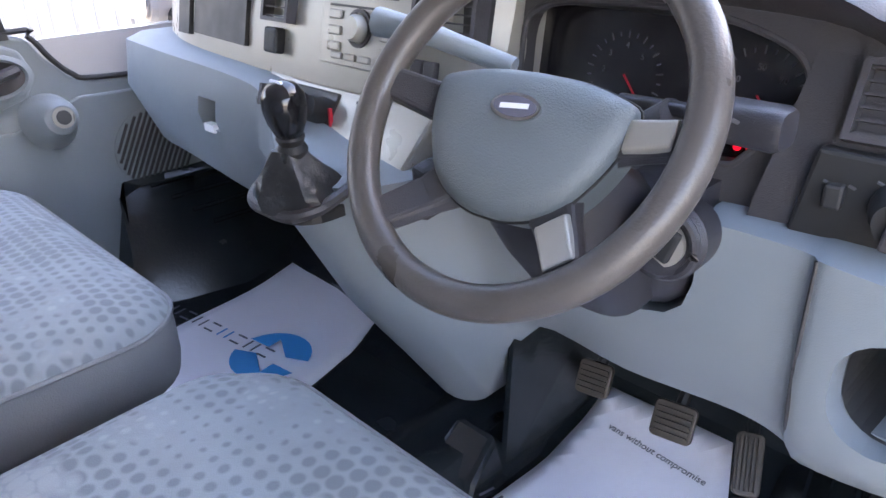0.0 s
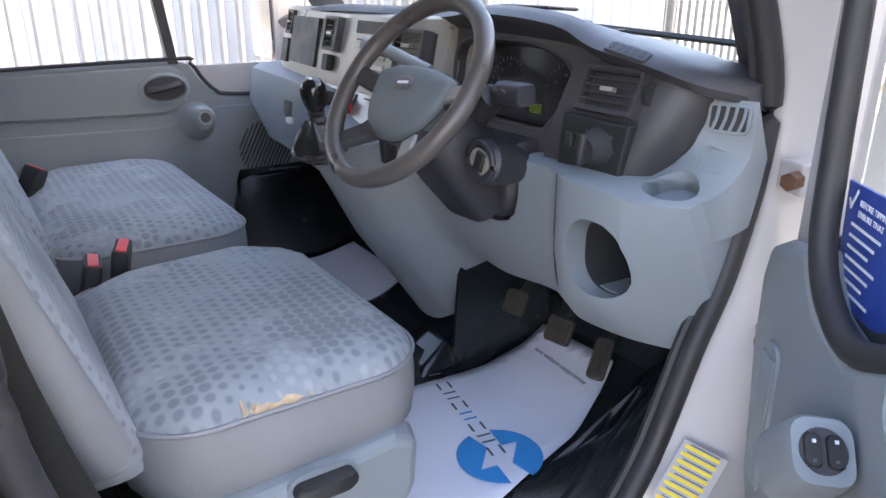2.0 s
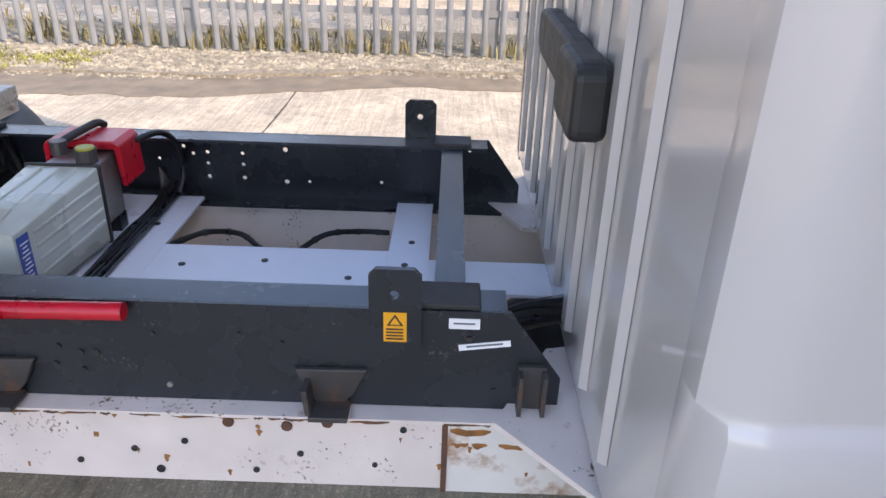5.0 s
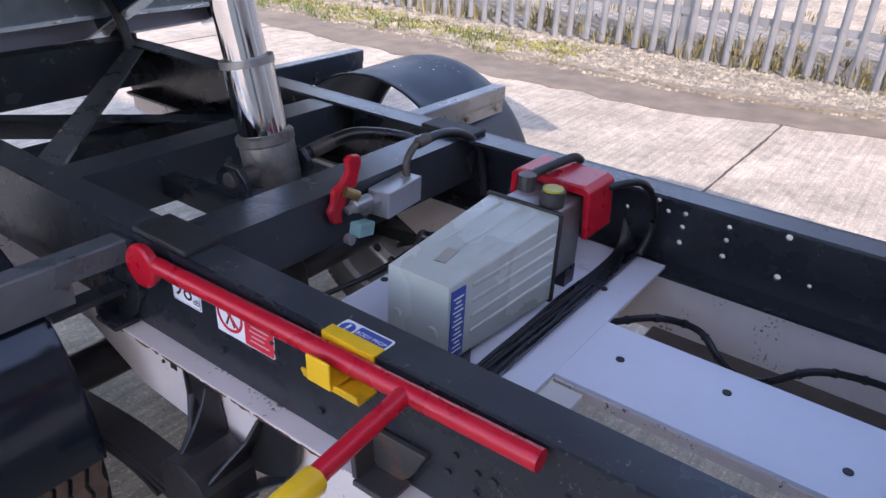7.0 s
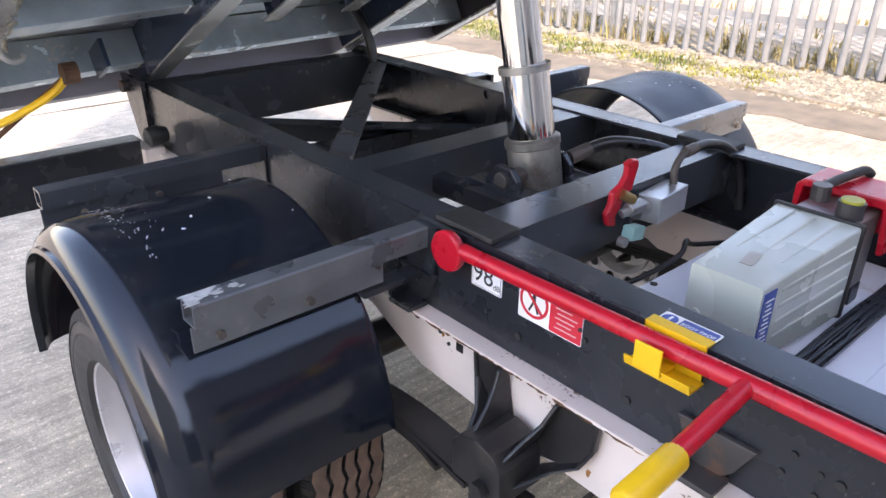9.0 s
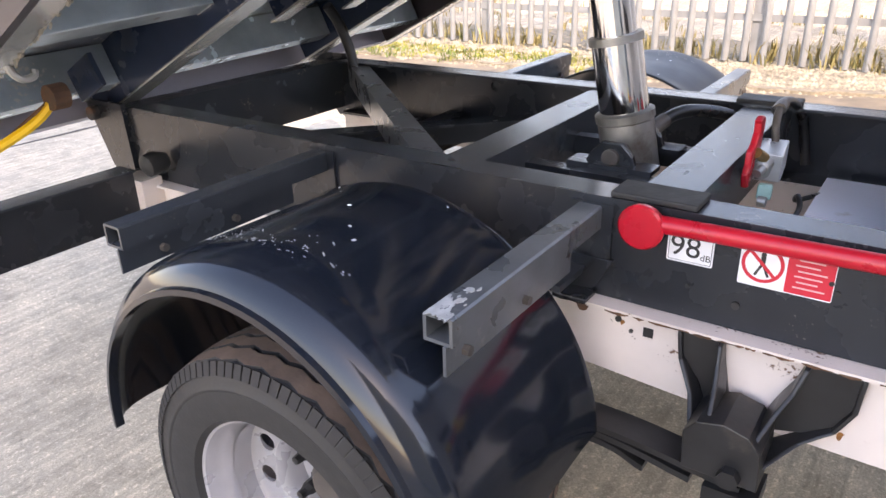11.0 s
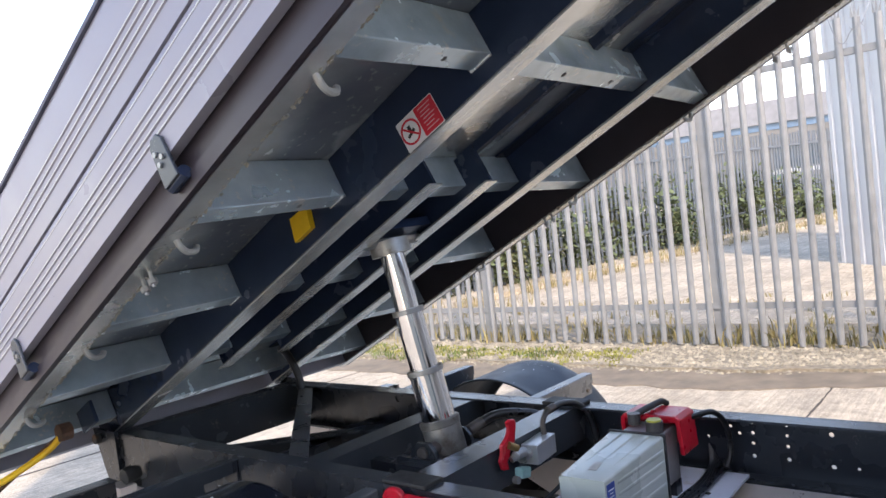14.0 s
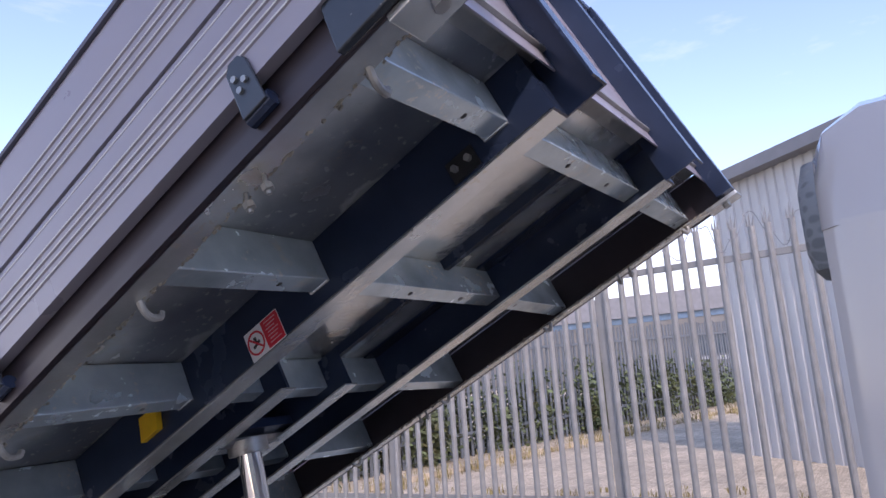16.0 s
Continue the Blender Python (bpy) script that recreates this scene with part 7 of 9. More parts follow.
        for k, line in enumerate(("fuse 180A", "located in", "battery", "compartment")):
            writing("lettering", line, 0.0105, M_WHITEINK, lb, pose(0.5917, -0.143, 0.706 - 0.0105 * k, 90, 0, 90), 0.0002)
        tear = bmesh.new()
        r3 = random.Random(2)
        pts = [(x1 - 0.012 + 0.006 * r3.random(), y, 0.990 + 0.004 * r3.random()) for y in [-0.20 + 0.0085 * k for k in range(12)]]
        loft([[(x - 0.020 * math.sin(0.25 + 2.6 * i / 11), y, z + 0.010), (x + 0.006, y, z - 0.002), (x + 0.003, y, z - 0.012), (x - 0.02, y, z - 0.004)] for i, (x, y, z) in enumerate(pts)], tear)
        part("tear", tear, M_FOAM, st, "torn cloth edge showing brown foam")
    return st


seat(0.055, 0.620, -0.335, 0.085, True)
seat(-0.86, -0.085, -0.335, 0.075, False)
M_REDPLASTIC = material("red buckle plastic", (0.70, 0.06, 0.07), 0.4, 0, 0.05, 20)
for x, y, z, rz, lab in ((0.022, -0.222, 1.005, -20, "black seat belt buckle with red button"), (0.040, -0.278, 0.992, -8, "black seat belt buckle with red button"), (-0.62, -0.30, 1.03, 30, "black seat belt buckle lying on the passenger seat")):
    bk = thing("belt_buckle", lab, "seat belt buckle", pose(x, y, z, -12 if x > 0 else -28, 8, rz), "seat belt buckles")
    part("case", loft([[(a, b, zz) for a, b in rounded(0.062 * k, 0.030 * k, 0.008, 4)] for zz, k in ((-0.075, 0.8), (-0.05, 1.0), (0.028, 1.0), (0.034, 0.92))]), M_RUBBER, bk, smooth=True)
    part("button", box((-0.024, -0.009, 0.033), (0.024, 0.009, 0.0375)), M_REDPLASTIC, bk, bevel=0.002)
    part("stalk", box((-0.02, -0.005, -0.16), (0.02, 0.005, -0.07)), M_RUBBER, bk)
belt = thing("seat_belt", "black webbing seat belt beside the driver seat", "seat belt")
pts = smooth_path([(0.765, -0.475, 1.75), (0.745, -0.455, 1.30), (0.705, -0.40, 1.0), (0.68, -0.345, 0.84)], 6)
part("webbing", loft([[(p.x, p.y - 0.025, p.z), (p.x, p.y + 0.025, p.z), (p.x + 0.0025, p.y + 0.025, p.z), (p.x + 0.0025, p.y - 0.025, p.z)] for p in pts]), M_RUBBER, belt)
part("anchor", loft([[(0.66, -0.40, z), (0.70, -0.40, z), (0.70, -0.31, z), (0.66, -0.31, z)] for z in (0.70, 0.90)]), M_DARKPLASTIC, belt, "dark belt anchor cover", bevel=0.008)
part("lower_pillar_trim", loft([[(0.70, -0.47, z), (0.81, -0.43 + d, z), (0.81, -0.46 + d, z), (0.70, -0.50, z)] for z, d in ((0.64, 0.05), (0.9, 0.02), (1.2, -0.015), (1.74, -0.015))]), M_DARKPLASTIC, cab, "dark pillar trim")

# ---- floor mats ----
def paper_mat(outline, name_label, lift, z0):
    """A sheet of paper with soft waves."""
    bm = bmesh.new()
    bm.faces.new([bm.verts.new((x, y, 0)) for x, y in outline])
    bmesh.ops.triangulate(bm, faces=bm.faces)
    bmesh.ops.subdivide_edges(bm, edges=bm.edges, cuts=5, use_grid_fill=True)
    bmesh.ops.subdivide_edges(bm, edges=[e for e in bm.edges if e.calc_length() > 0.05], cuts=1)
    for v in bm.verts:
        v.co.z = z0 + lift(v.co.x, v.co.y) + 0.004 * noise.noise((v.co.x * 7, v.co.y * 7, 5))
    ob = thing("paper_mat", name_label, "floor mat", None, "paper floor mats")
    sh = part("sheet", bm, M_PAPER, ob, smooth=True)
    sd = sh.modifiers.new("thickness", "SOLIDIFY")
    sd.thickness = 0.001
    return ob


floor_lift = lambda x, y: 0.0 if y < 0.48 else 0.24 * (y - 0.48) + 1.1 * max(0, y - 0.58) ** 1.4
dm = paper_mat([(0.215, 0.26), (0.225, 0.445), (0.228, 0.640), (0.455, 0.640), (0.545, 0.44), (0.580, 0.317), (0.622, 0.19), (0.642, 0.12), (0.638, 0.065), (0.60, 0.025), (0.55, 0.005), (0.48, 0.0), (0.30, 0.0), (0.205, 0.02)], "white paper floor mat printed with a blue round mark", floor_lift, 0.6725)
pmat = paper_mat([(-0.60, 0.10), (-0.655, 0.635), (-0.30, 0.565), (-0.255, 0.45), (-0.215, 0.29), (-0.22, 0.10)], "white paper floor mat on the passenger side", lambda x, y: 0.0 if y < 0.48 else 0.2 * (y - 0.48), 0.667)


def mat_print(owner, m, k):
    """A bar for the printed name, a split blue disc with two arrows, and lines of small print."""
    pts = [(0.055 * math.cos(radians(a)), 0.055 * math.sin(radians(a))) for a in range(20, 176, 12)]
    for sgn in (1, -1):
        up = [(sgn * x, sgn * y) for x, y in pts]
        part("half_disc", prism(up + [(sgn * -0.055, sgn * 0.012), (sgn * -0.018, sgn * 0.012), (sgn * -0.018, sgn * 0.034), (sgn * 0.02, sgn * 0.008)], "z", 0.0, 0.0006), M_CYAN, owner, "blue printed half disc", m=m)
    for i in range(8):
        c = -0.210 + 0.0285 * i
        ink = M_GREYINK if i != 4 else M_CYAN
        for e in (-1, 1):
            lo, size = ((c + e * 0.0075, 0.0), (0.0030, 0.019, 0.0005)) if i % 2 == 0 else ((c, e * 0.0085), (0.018, 0.0030, 0.0005))
            part("name_bar", obox((*lo, 0.0009), size), ink, owner, m=m)


mat_print(dm, pose(0.520, 0.285, 0.6775, 0, 0, -11) @ Matrix.Diagonal((1.45, 1.45, 1, 1)), 0)
mat_print(pmat, pose(-0.360, 0.33, 0.6730, 0, 0, 8) @ Matrix.Diagonal((1.5, 1.5, 1, 1)), 1)
writing("slogan", "vans without compromise", 0.017, M_GREYINK, dm, pose(0.365, 0.570, 0.7035, 14, 0, -5), 0.0003)
for k in range(3):
    part("text_bar", obox((0.51 + 0.015 * k, 0.035, 0.6775), (0.010, 0.016, 0.0006), (0, 0, 8)), M_GREYINK, dm)
part("text_bar", obox((-0.47, 0.585, 0.6895), (0.18, 0.008, 0.0006), (10, 0, -10)), M_GREYINK, pmat)

# ---- pedals ----
M_PEDAL = material("worn pedal rubber", (0.062, 0.050, 0.038), 0.5, 0, 0.25, 30, 0.2, 90, (0.025, 0.022, 0.02), 0.4, 18)
for x, y, z, rx, rz, w, h, nm in ((0.284, 0.502, 0.842, 64, 10, 0.052, 0.052, "clutch_pedal"), (0.410, 0.516, 0.822, 62, 10, 0.060, 0.054, "brake_pedal"), (0.517, 0.53, 0.802, 46, 24, 0.036, 0.085, "accelerator_pedal")):
    pdl = thing(nm, "worn brown rubber %s with ribs" % nm.replace("_", " "), "pedal", pose(x, y, z, rx, 0, rz))
    part("pad", prism(rounded(w, h, 0.008, 3), "z", -0.012, 0.0), M_PEDAL, pdl, bevel=0.002)
    for k in range(5):
        q = -0.38 + 0.16 * k
        lo_hi = ((w * q, -h * 0.42), (w * (q + 0.08), h * 0.42)) if w < 0.04 else ((-w * 0.42, h * q), (w * 0.42, h * (q + 0.08)))
        part("rib", box((*lo_hi[0], 0.0003), (*lo_hi[1], 0.005)), M_PEDAL, pdl)
    part("arm", tube([(0, 0, -0.01), (0.005, 0.06, -0.03), (0.005, 0.20, -0.01)], 0.009, 8), M_RUBBER, pdl)
tagged(part("paper_scrap", obox((0.135, 0.535, 0.80), (0.02, 0.002, 0.035), (10, 20, 30)), M_WHITEINK), "small torn white paper tag under the dash", "paper")

# ---- dashboard ----
dash = thing("dashboard", "grey and black moulded dashboard with warm silver centre", "dashboard")


def smooth_loft(stations, n=4):
    """A loft whose stations are eased between."""
    cols = [smooth_path([Vector(st[i]) for st in stations], n) for i in range(len(stations[0]))]
    return loft([[tuple(c[k]) for c in cols] for k in range(len(cols[0]))])


def station(x, top, brow, mid, belly, low, xs=(0, 0, 0, 0, 0)):
    """Front line of the fascia at x from top to bottom, closed at the back."""
    back_top, back_low = (0.78, top[1]), (0.78, low[1])
    return [(x, *back_top)] + [(x + d, *p) for d, p in zip(xs, (top, brow, mid, belly, low))] + [(x, *back_low)]


lower = part("lower_fascia", smooth_loft([
    station(-0.86, (0.42, 1.245), (0.385, 1.235), (0.375, 1.15), (0.42, 1.05), (0.50, 1.01)),
    station(-0.74, (0.36, 1.270), (0.325, 1.258), (0.310, 1.17), (0.36, 1.05), (0.46, 1.00)),
    station(-0.50, (0.315, 1.278), (0.285, 1.266), (0.272, 1.19), (0.31, 1.07), (0.44, 0.99)),
    station(-0.22, (0.300, 1.272), (0.268, 1.262), (0.255, 1.18), (0.29, 1.06), (0.42, 0.95)),
    station(-0.12, (0.285, 1.262), (0.245, 1.250), (0.235, 1.17), (0.29, 1.08), (0.42, 1.00)),
    station(-0.05, (0.275, 1.235), (0.210, 1.205), (0.205, 1.13), (0.265, 1.03), (0.40, 0.93)),
    station(0.01, (0.27, 1.22), (0.190, 1.185), (0.190, 1.12), (0.262, 0.98), (0.395, 0.84)),
    station(0.07, (0.27, 1.21), (0.192, 1.185), (0.197, 1.115), (0.275, 0.95), (0.40, 0.765)),
    station(0.13, (0.29, 1.21), (0.225, 1.19), (0.230, 1.11), (0.31, 0.95), (0.43, 0.765)),
    station(0.175, (0.33, 1.21), (0.275, 1.20), (0.280, 1.11), (0.345, 0.97), (0.44, 0.85)),
    station(0.230, (0.355, 1.215), (0.320, 1.205), (0.322, 1.11), (0.365, 1.01), (0.430, 0.945)),
    station(0.40, (0.36, 1.222), (0.332, 1.215), (0.332, 1.11), (0.348, 1.04), (0.385, 0.975)),
    station(0.540, (0.355, 1.227), (0.325, 1.220), (0.324, 1.11), (0.338, 1.04), (0.372, 0.995)),
    station(0.595, (0.350, 1.228), (0.318, 1.221), (0.320, 1.11), (0.335, 1.03), (0.372, 0.985)),
    station(0.615, (0.342, 1.229), (0.306, 1.221), (0.308, 1.10), (0.324, 1.02), (0.366, 0.972)),
    station(0.70, (0.345, 1.229), (0.300, 1.217), (0.304, 1.12), (0.330, 1.02), (0.382, 0.967)),
    station(0.770, (0.362, 1.226), (0.308, 1.213), (0.330, 1.145), (0.385, 1.05), (0.415, 0.966)),
    station(0.815, (0.40, 1.222), (0.350, 1.211), (0.388, 1.14), (0.430, 1.05), (0.442, 0.966)),
]), M_GREYPLASTIC, dash, "grey moulded lower fascia", smooth=True)
cut(lower, loft([[(0.690 + a, 0.20, 1.110 + b) for a, b in rounded(0.108, 0.126, 0.048, 6)], [(0.690 + a, 0.55, 1.105 + b) for a, b in rounded(0.10, 0.112, 0.045, 6)]]))
CUP, CUPN = Vector((0.765, 0.372, 1.224)), Vector((-0.05, -0.28, 0.95)).normalized()
cup_cut = lambda: tube([CUP - CUPN * 0.022, CUP + CUPN * 0.020], [0.0355, 0.0395], 28)
cut(lower, cup_cut())
cut(lower, loft([[(x, y, z) for x, y in ((0.30 - 0.66, 0.20), (0.36 - 0.66, 0.20), (0.36 - 0.66, 0.36), (0.30 - 0.66, 0.36))] for z in (1.165, 1.215)]))
lower.data.shade_smooth()
lower.data.set_sharp_from_angle(angle=radians(35))
part("bin_floor", box((0.645, 0.35, 1.046), (0.735, 0.50, 1.052)), M_GREYPLASTIC, lower)
part("bin_boss", lathe([(0.012, 0.0), (0.012, 0.003), (0.008, 0.003), (0.008, 0.0)], 18, m=pose(0.70, 0.40, 1.0525)), M_DARKPLASTIC, lower)
# near-black sleeve and back sheet darken the inside of the grey bin
M_BIN = material("near-black bin inside", (0.035, 0.036, 0.038), 0.5, 0, 0.08, 6, 0.2, 600)
part("bin_lining", loft([[(0.690 + a * k, y, 1.1085 + b * k) for a, b in rounded(0.104, 0.121, 0.046, 6)] for y, k in ((0.345, 0.98), (0.49, 0.93))], cap=False), M_BIN, lower, "dark sleeve inside the bin")
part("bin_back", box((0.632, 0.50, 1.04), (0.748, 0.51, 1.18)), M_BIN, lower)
part("cup_floor", tube([CUP - CUPN * 0.025, CUP - CUPN * 0.020], 0.0362, 24), M_GREYPLASTIC, lower)
part("seam", tube(smooth_path([(0.605, 0.310, 1.220), (0.605, 0.312, 1.11), (0.606, 0.327, 1.03), (0.606, 0.366, 0.98)], 5), 0.0022, 6), M_DARKPLASTIC, lower)
part("catch", box((-0.345, 0.262, 1.160), (-0.315, 0.275, 1.173)), M_WHITEINK, lower, "pale glovebox catch")
part("fixing_screw", disc((0.790, 0.412, 1.012), 0.010, 0.01, "y", 12), M_STEEL, lower)
# raised corner with the demister outlet
horn = part("corner_trim", smooth_loft([
    [(0.640, 0.395, 1.205), (0.650, 0.335, 1.205), (0.655, 0.345, 1.185), (0.65, 0.42, 1.185)],
    [(0.665, 0.395, 1.217), (0.690, 0.318, 1.212), (0.69, 0.335, 1.182), (0.67, 0.42, 1.182)],
    [(0.700, 0.405, 1.231), (0.748, 0.318, 1.212), (0.748, 0.345, 1.176), (0.72, 0.45, 1.17)],
    [(0.728, 0.420, 1.249), (0.797, 0.347, 1.212), (0.79, 0.385, 1.150), (0.75, 0.47, 1.155)],
    [(0.747, 0.428, 1.270), (0.822, 0.395, 1.222), (0.82, 0.42, 1.155), (0.77, 0.48, 1.16)],
    [(0.757, 0.432, 1.296), (0.827, 0.446, 1.262), (0.827, 0.462, 1.166), (0.78, 0.49, 1.18)],
    [(0.762, 0.430, 1.318), (0.828, 0.450, 1.306), (0.828, 0.48, 1.18), (0.78, 0.495, 1.20)],
    [(0.765, 0.430, 1.342), (0.828, 0.452, 1.343), (0.828, 0.50, 1.24), (0.78, 0.50, 1.28)],
]), M_GREYPLASTIC, dash, "grey corner trim with cup holder and demister", smooth=True)
cut(horn, cup_cut())
TRAY = Matrix.Translation((0.789, 0.424, 1.262)) @ Vector((0.05, -0.80, 0.60)).to_track_quat("Z", "Y").to_matrix().to_4x4()
cut(horn, loft([[tuple(TRAY @ Vector((a, b, z))) for a, b in rounded(0.044 * k, 0.040 * k, 0.009, 4)] for z, k in ((-0.006, 0.9), (0.014, 1.1))]))
horn.data.shade_smooth()
horn.data.set_sharp_from_angle(angle=radians(32))
VENT = Matrix.Translation((0.796, 0.4385, 1.318)) @ Vector((0.25, -0.95, 0.10)).to_track_quat("Z", "Y").to_matrix().to_4x4()
vn = part("side_vent", prism(rounded(0.052, 0.034, 0.005, 3), "z", -0.002, 0.0025), M_BLACKINK, horn, "dark slotted demister outlet", m=VENT)
part("vent_frame", tube([(a, b, 0.003) for a, b in rounded(0.054, 0.036, 0.006, 4)], 0.0022, 6, closed=True), M_GREYPLASTIC, vn)
for k in range(4):
    x = -0.0175 + 0.012 * k
    part("fin", tube(smooth_path([(x - 0.003, -0.0165, 0.004), (x + 0.002, 0.0, 0.005), (x + 0.003, 0.0165, 0.004)], 4), 0.0024, 6), M_GREYPLASTIC, vn, smooth=True)
# dark upper part: instrument binnacle, vents, switch panel
upper = part("upper_pad", smooth_loft([
    [(x, 0.92, 1.30), (x, 0.72, 1.345), (x, 0.50, min(zl + 0.004, 1.408)), (x, y0 + 0.034, zl + 0.012), (x, y0 + 0.012, zl + 0.007), (x, y0, zl - 0.002), (x, y0 + 0.010, zl - 0.014), (x, 0.60, 1.29)] for x, y0, zl in ((-0.80, 0.44, 1.378), (-0.60, 0.37, 1.398), (-0.30, 0.345, 1.428), (0.0, 0.345, 1.433), (0.16, 0.375, 1.428), (0.36, 0.345, 1.443), (0.54, 0.345, 1.432), (0.616, 0.350, 1.405), (0.712, 0.362, 1.386), (0.775, 0.392, 1.365), (0.812, 0.448, 1.350))]), M_DARKPLASTIC, dash, "black grained dash top", smooth=True)


part("front_panel", smooth_loft([[tuple(p) for p in smooth_path([Vector(p) for p in pts], 4)] for pts in (
    ((0.52, 0.353, 1.205), (0.59, 0.353, 1.205), (0.655, 0.353, 1.208), (0.687, 0.362, 1.21), (0.708, 0.395, 1.212), (0.716, 0.46, 1.215), (0.72, 0.60, 1.215)),
    ((0.53, 0.353, 1.255), (0.61, 0.353, 1.255), (0.68, 0.355, 1.255), (0.712, 0.368, 1.255), (0.732, 0.405, 1.255), (0.740, 0.47, 1.255), (0.745, 0.60, 1.255)),
    ((0.54, 0.364, 1.308), (0.63, 0.364, 1.308), (0.703, 0.367, 1.308), (0.738, 0.382, 1.308), (0.760, 0.418, 1.308), (0.768, 0.48, 1.308), (0.772, 0.60, 1.308)),
    ((0.55, 0.398, 1.398), (0.64, 0.398, 1.395), (0.715, 0.396, 1.385), (0.755, 0.410, 1.372), (0.780, 0.445, 1.36), (0.792, 0.50, 1.345), (0.796, 0.60, 1.34)),
)]), M_DARKPLASTIC, dash, "dark curved panel round the outer vent", smooth=True)
BEZEL = [(0.224, 1.30), (0.224, 1.362), (0.243, 1.386), (0.30, 1.397), (0.43, 1.397), (0.510, 1.380), (0.543, 1.357), (0.541, 1.325), (0.503, 1.272), (0.47, 1.260), (0.30, 1.260), (0.24, 1.268)]
BEZEL = [(p.x, p.y) for p in smooth_path([(*p, 0) for p in BEZEL + BEZEL[:1]], 4)[:-1]]
face = part("instrument_surround", loft([[(0.185, y, 1.215), (0.585, y, 1.215), (0.600, y + 0.010, 1.30), (0.600, y + 0.022, 1.40), (0.54, y + 0.028, 1.435), (0.185, y + 0.028, 1.435)] for y in (0.370, 0.395)]), M_DARKPLASTIC, dash, "dark surround of the instruments")
cut(face, loft([[(0.385 + (x - 0.385) * k, y, 1.33 + (z - 1.33) * k) for x, z in BEZEL] for y, k in ((0.33, 1.06), (0.45, 0.96))]))
part("bezel_lip", tube([(x, 0.372 + (z - 1.215) * 0.12, z) for x, z in BEZEL], 0.004, 8, closed=True), M_DARKPLASTIC, face, smooth=True)
bn = part("instrument_panel", loft([[(0.205, 0.412, 1.240), (0.565, 0.412, 1.240), (0.565, 0.440, 1.42), (0.205, 0.440, 1.42)], [(0.205, 0.46, 1.240), (0.565, 0.46, 1.240), (0.565, 0.48, 1.42), (0.205, 0.48, 1.42)]]), material("instrument glass", (0.012, 0.011, 0.013), 0.16, 0, 0.1, 5), dash, "black instrument cluster with dials")


def face_at(x, z):
    return pose(x, 0.4105 + (z - 1.240) * 0.155, z, 81, 0, 0)


for x, r in ((0.338, 0.044), (0.487, 0.044)):
    for k in range(21):
        a = radians(225 - 13.5 * k)
        part("tick", obox((0, 0, 0), (0.008 if k % 2 == 0 else 0.005, 0.0014, 0.0006), (0, 0, math.degrees(a))), M_GREYINK if k % 2 else M_VEIL, bn, m=face_at(x + r * math.cos(a), 1.318 + r * math.sin(a)))
    part("needle", obox((0, 0, 0), (0.0022, 0.036, 0.0008), (0, 0, 40)), M_REDINK, bn, m=face_at(x + 0.012, 1.306))
for x, z, t in ((0.312, 1.322, "2"), (0.318, 1.340, "3"), (0.338, 1.350, "4"), (0.358, 1.340, "5"), (0.464, 1.332, "40"), (0.487, 1.346, "50"), (0.510, 1.336, "70")):
    writing("dial_number", t, 0.009, M_VEIL, bn, face_at(x, z), 0.0003)
M_LCD = material("green display", (0.10, 0.13, 0.02), 0.25)
part("display", box((-0.016, -0.008, 0), (0.016, 0.008, 0.0008)), M_LCD, bn, "dull green display", m=face_at(0.425, 1.284))
M_LAMP = bpy.data.materials.new("red warning light")
M_LAMP.use_nodes = True
lb = M_LAMP.node_tree.nodes["Principled BSDF"]
lb.inputs["Base Color"].default_value, lb.inputs["Emission Color"].default_value, lb.inputs["Emission Strength"].default_value = (0.5, 0, 0.01, 1), (1, 0.01, 0.03, 1), 0.10
for x in (0.480, 0.493):
    part("warning_light", disc((0, 0, 0.0005), 0.0042, 0.001, "z", 12), M_LAMP, bn, "lit red warning light", m=face_at(x, 1.268))


def vent(x0, x1, z0, z1, y, ry, parent, tilt=-6, slats=6):
    """An air vent: frame, dark well, level slats and a tab."""
    m = pose((x0 + x1) / 2, y, (z0 + z1) / 2, 90 + tilt, 0, ry)
    w, h = x1 - x0, z1 - z0
    fr = bmesh.new()
    for a, b in (((-w / 2, -h / 2), (w / 2, -h / 2 + 0.006)), ((-w / 2, h / 2 - 0.006), (w / 2, h / 2)), ((-w / 2, -h / 2 + 0.006), (-w / 2 + 0.006, h / 2 - 0.006)), ((w / 2 - 0.006, -h / 2 + 0.006), (w / 2, h / 2 - 0.006))):
        box((*a, -0.02), (*b, 0.006), fr)
    v = part("air_vent", fr, M_DARKPLASTIC, parent, "black slatted air vent", m=m)
    part("well", box((-w / 2 + 0.002, -h / 2 + 0.002, -0.03), (w / 2 - 0.002, h / 2 - 0.002, -0.018)), M_BLACKINK, v)
    # edge highlight put into the colour: front edges paler than the slats
    for k in range(slats):
        q = -h / 2 + h * (k + 0.7) / (slats + 0.4)
        part("slat", obox((0, q, -0.002), (w - 0.013, 0.0016, 0.005), (0, 0, 0)), M_RUBBER, v)
        part("slat_edge", obox((0, q, 0.0012), (w - 0.013, 0.0020, 0.002), (0, 0, 0)), M_DARKPLASTIC, v)
    part("tab", box((-0.012, -0.003, 0.0), (0.012, 0.003, 0.009)), M_SILVERPLASTIC, v)
    return v


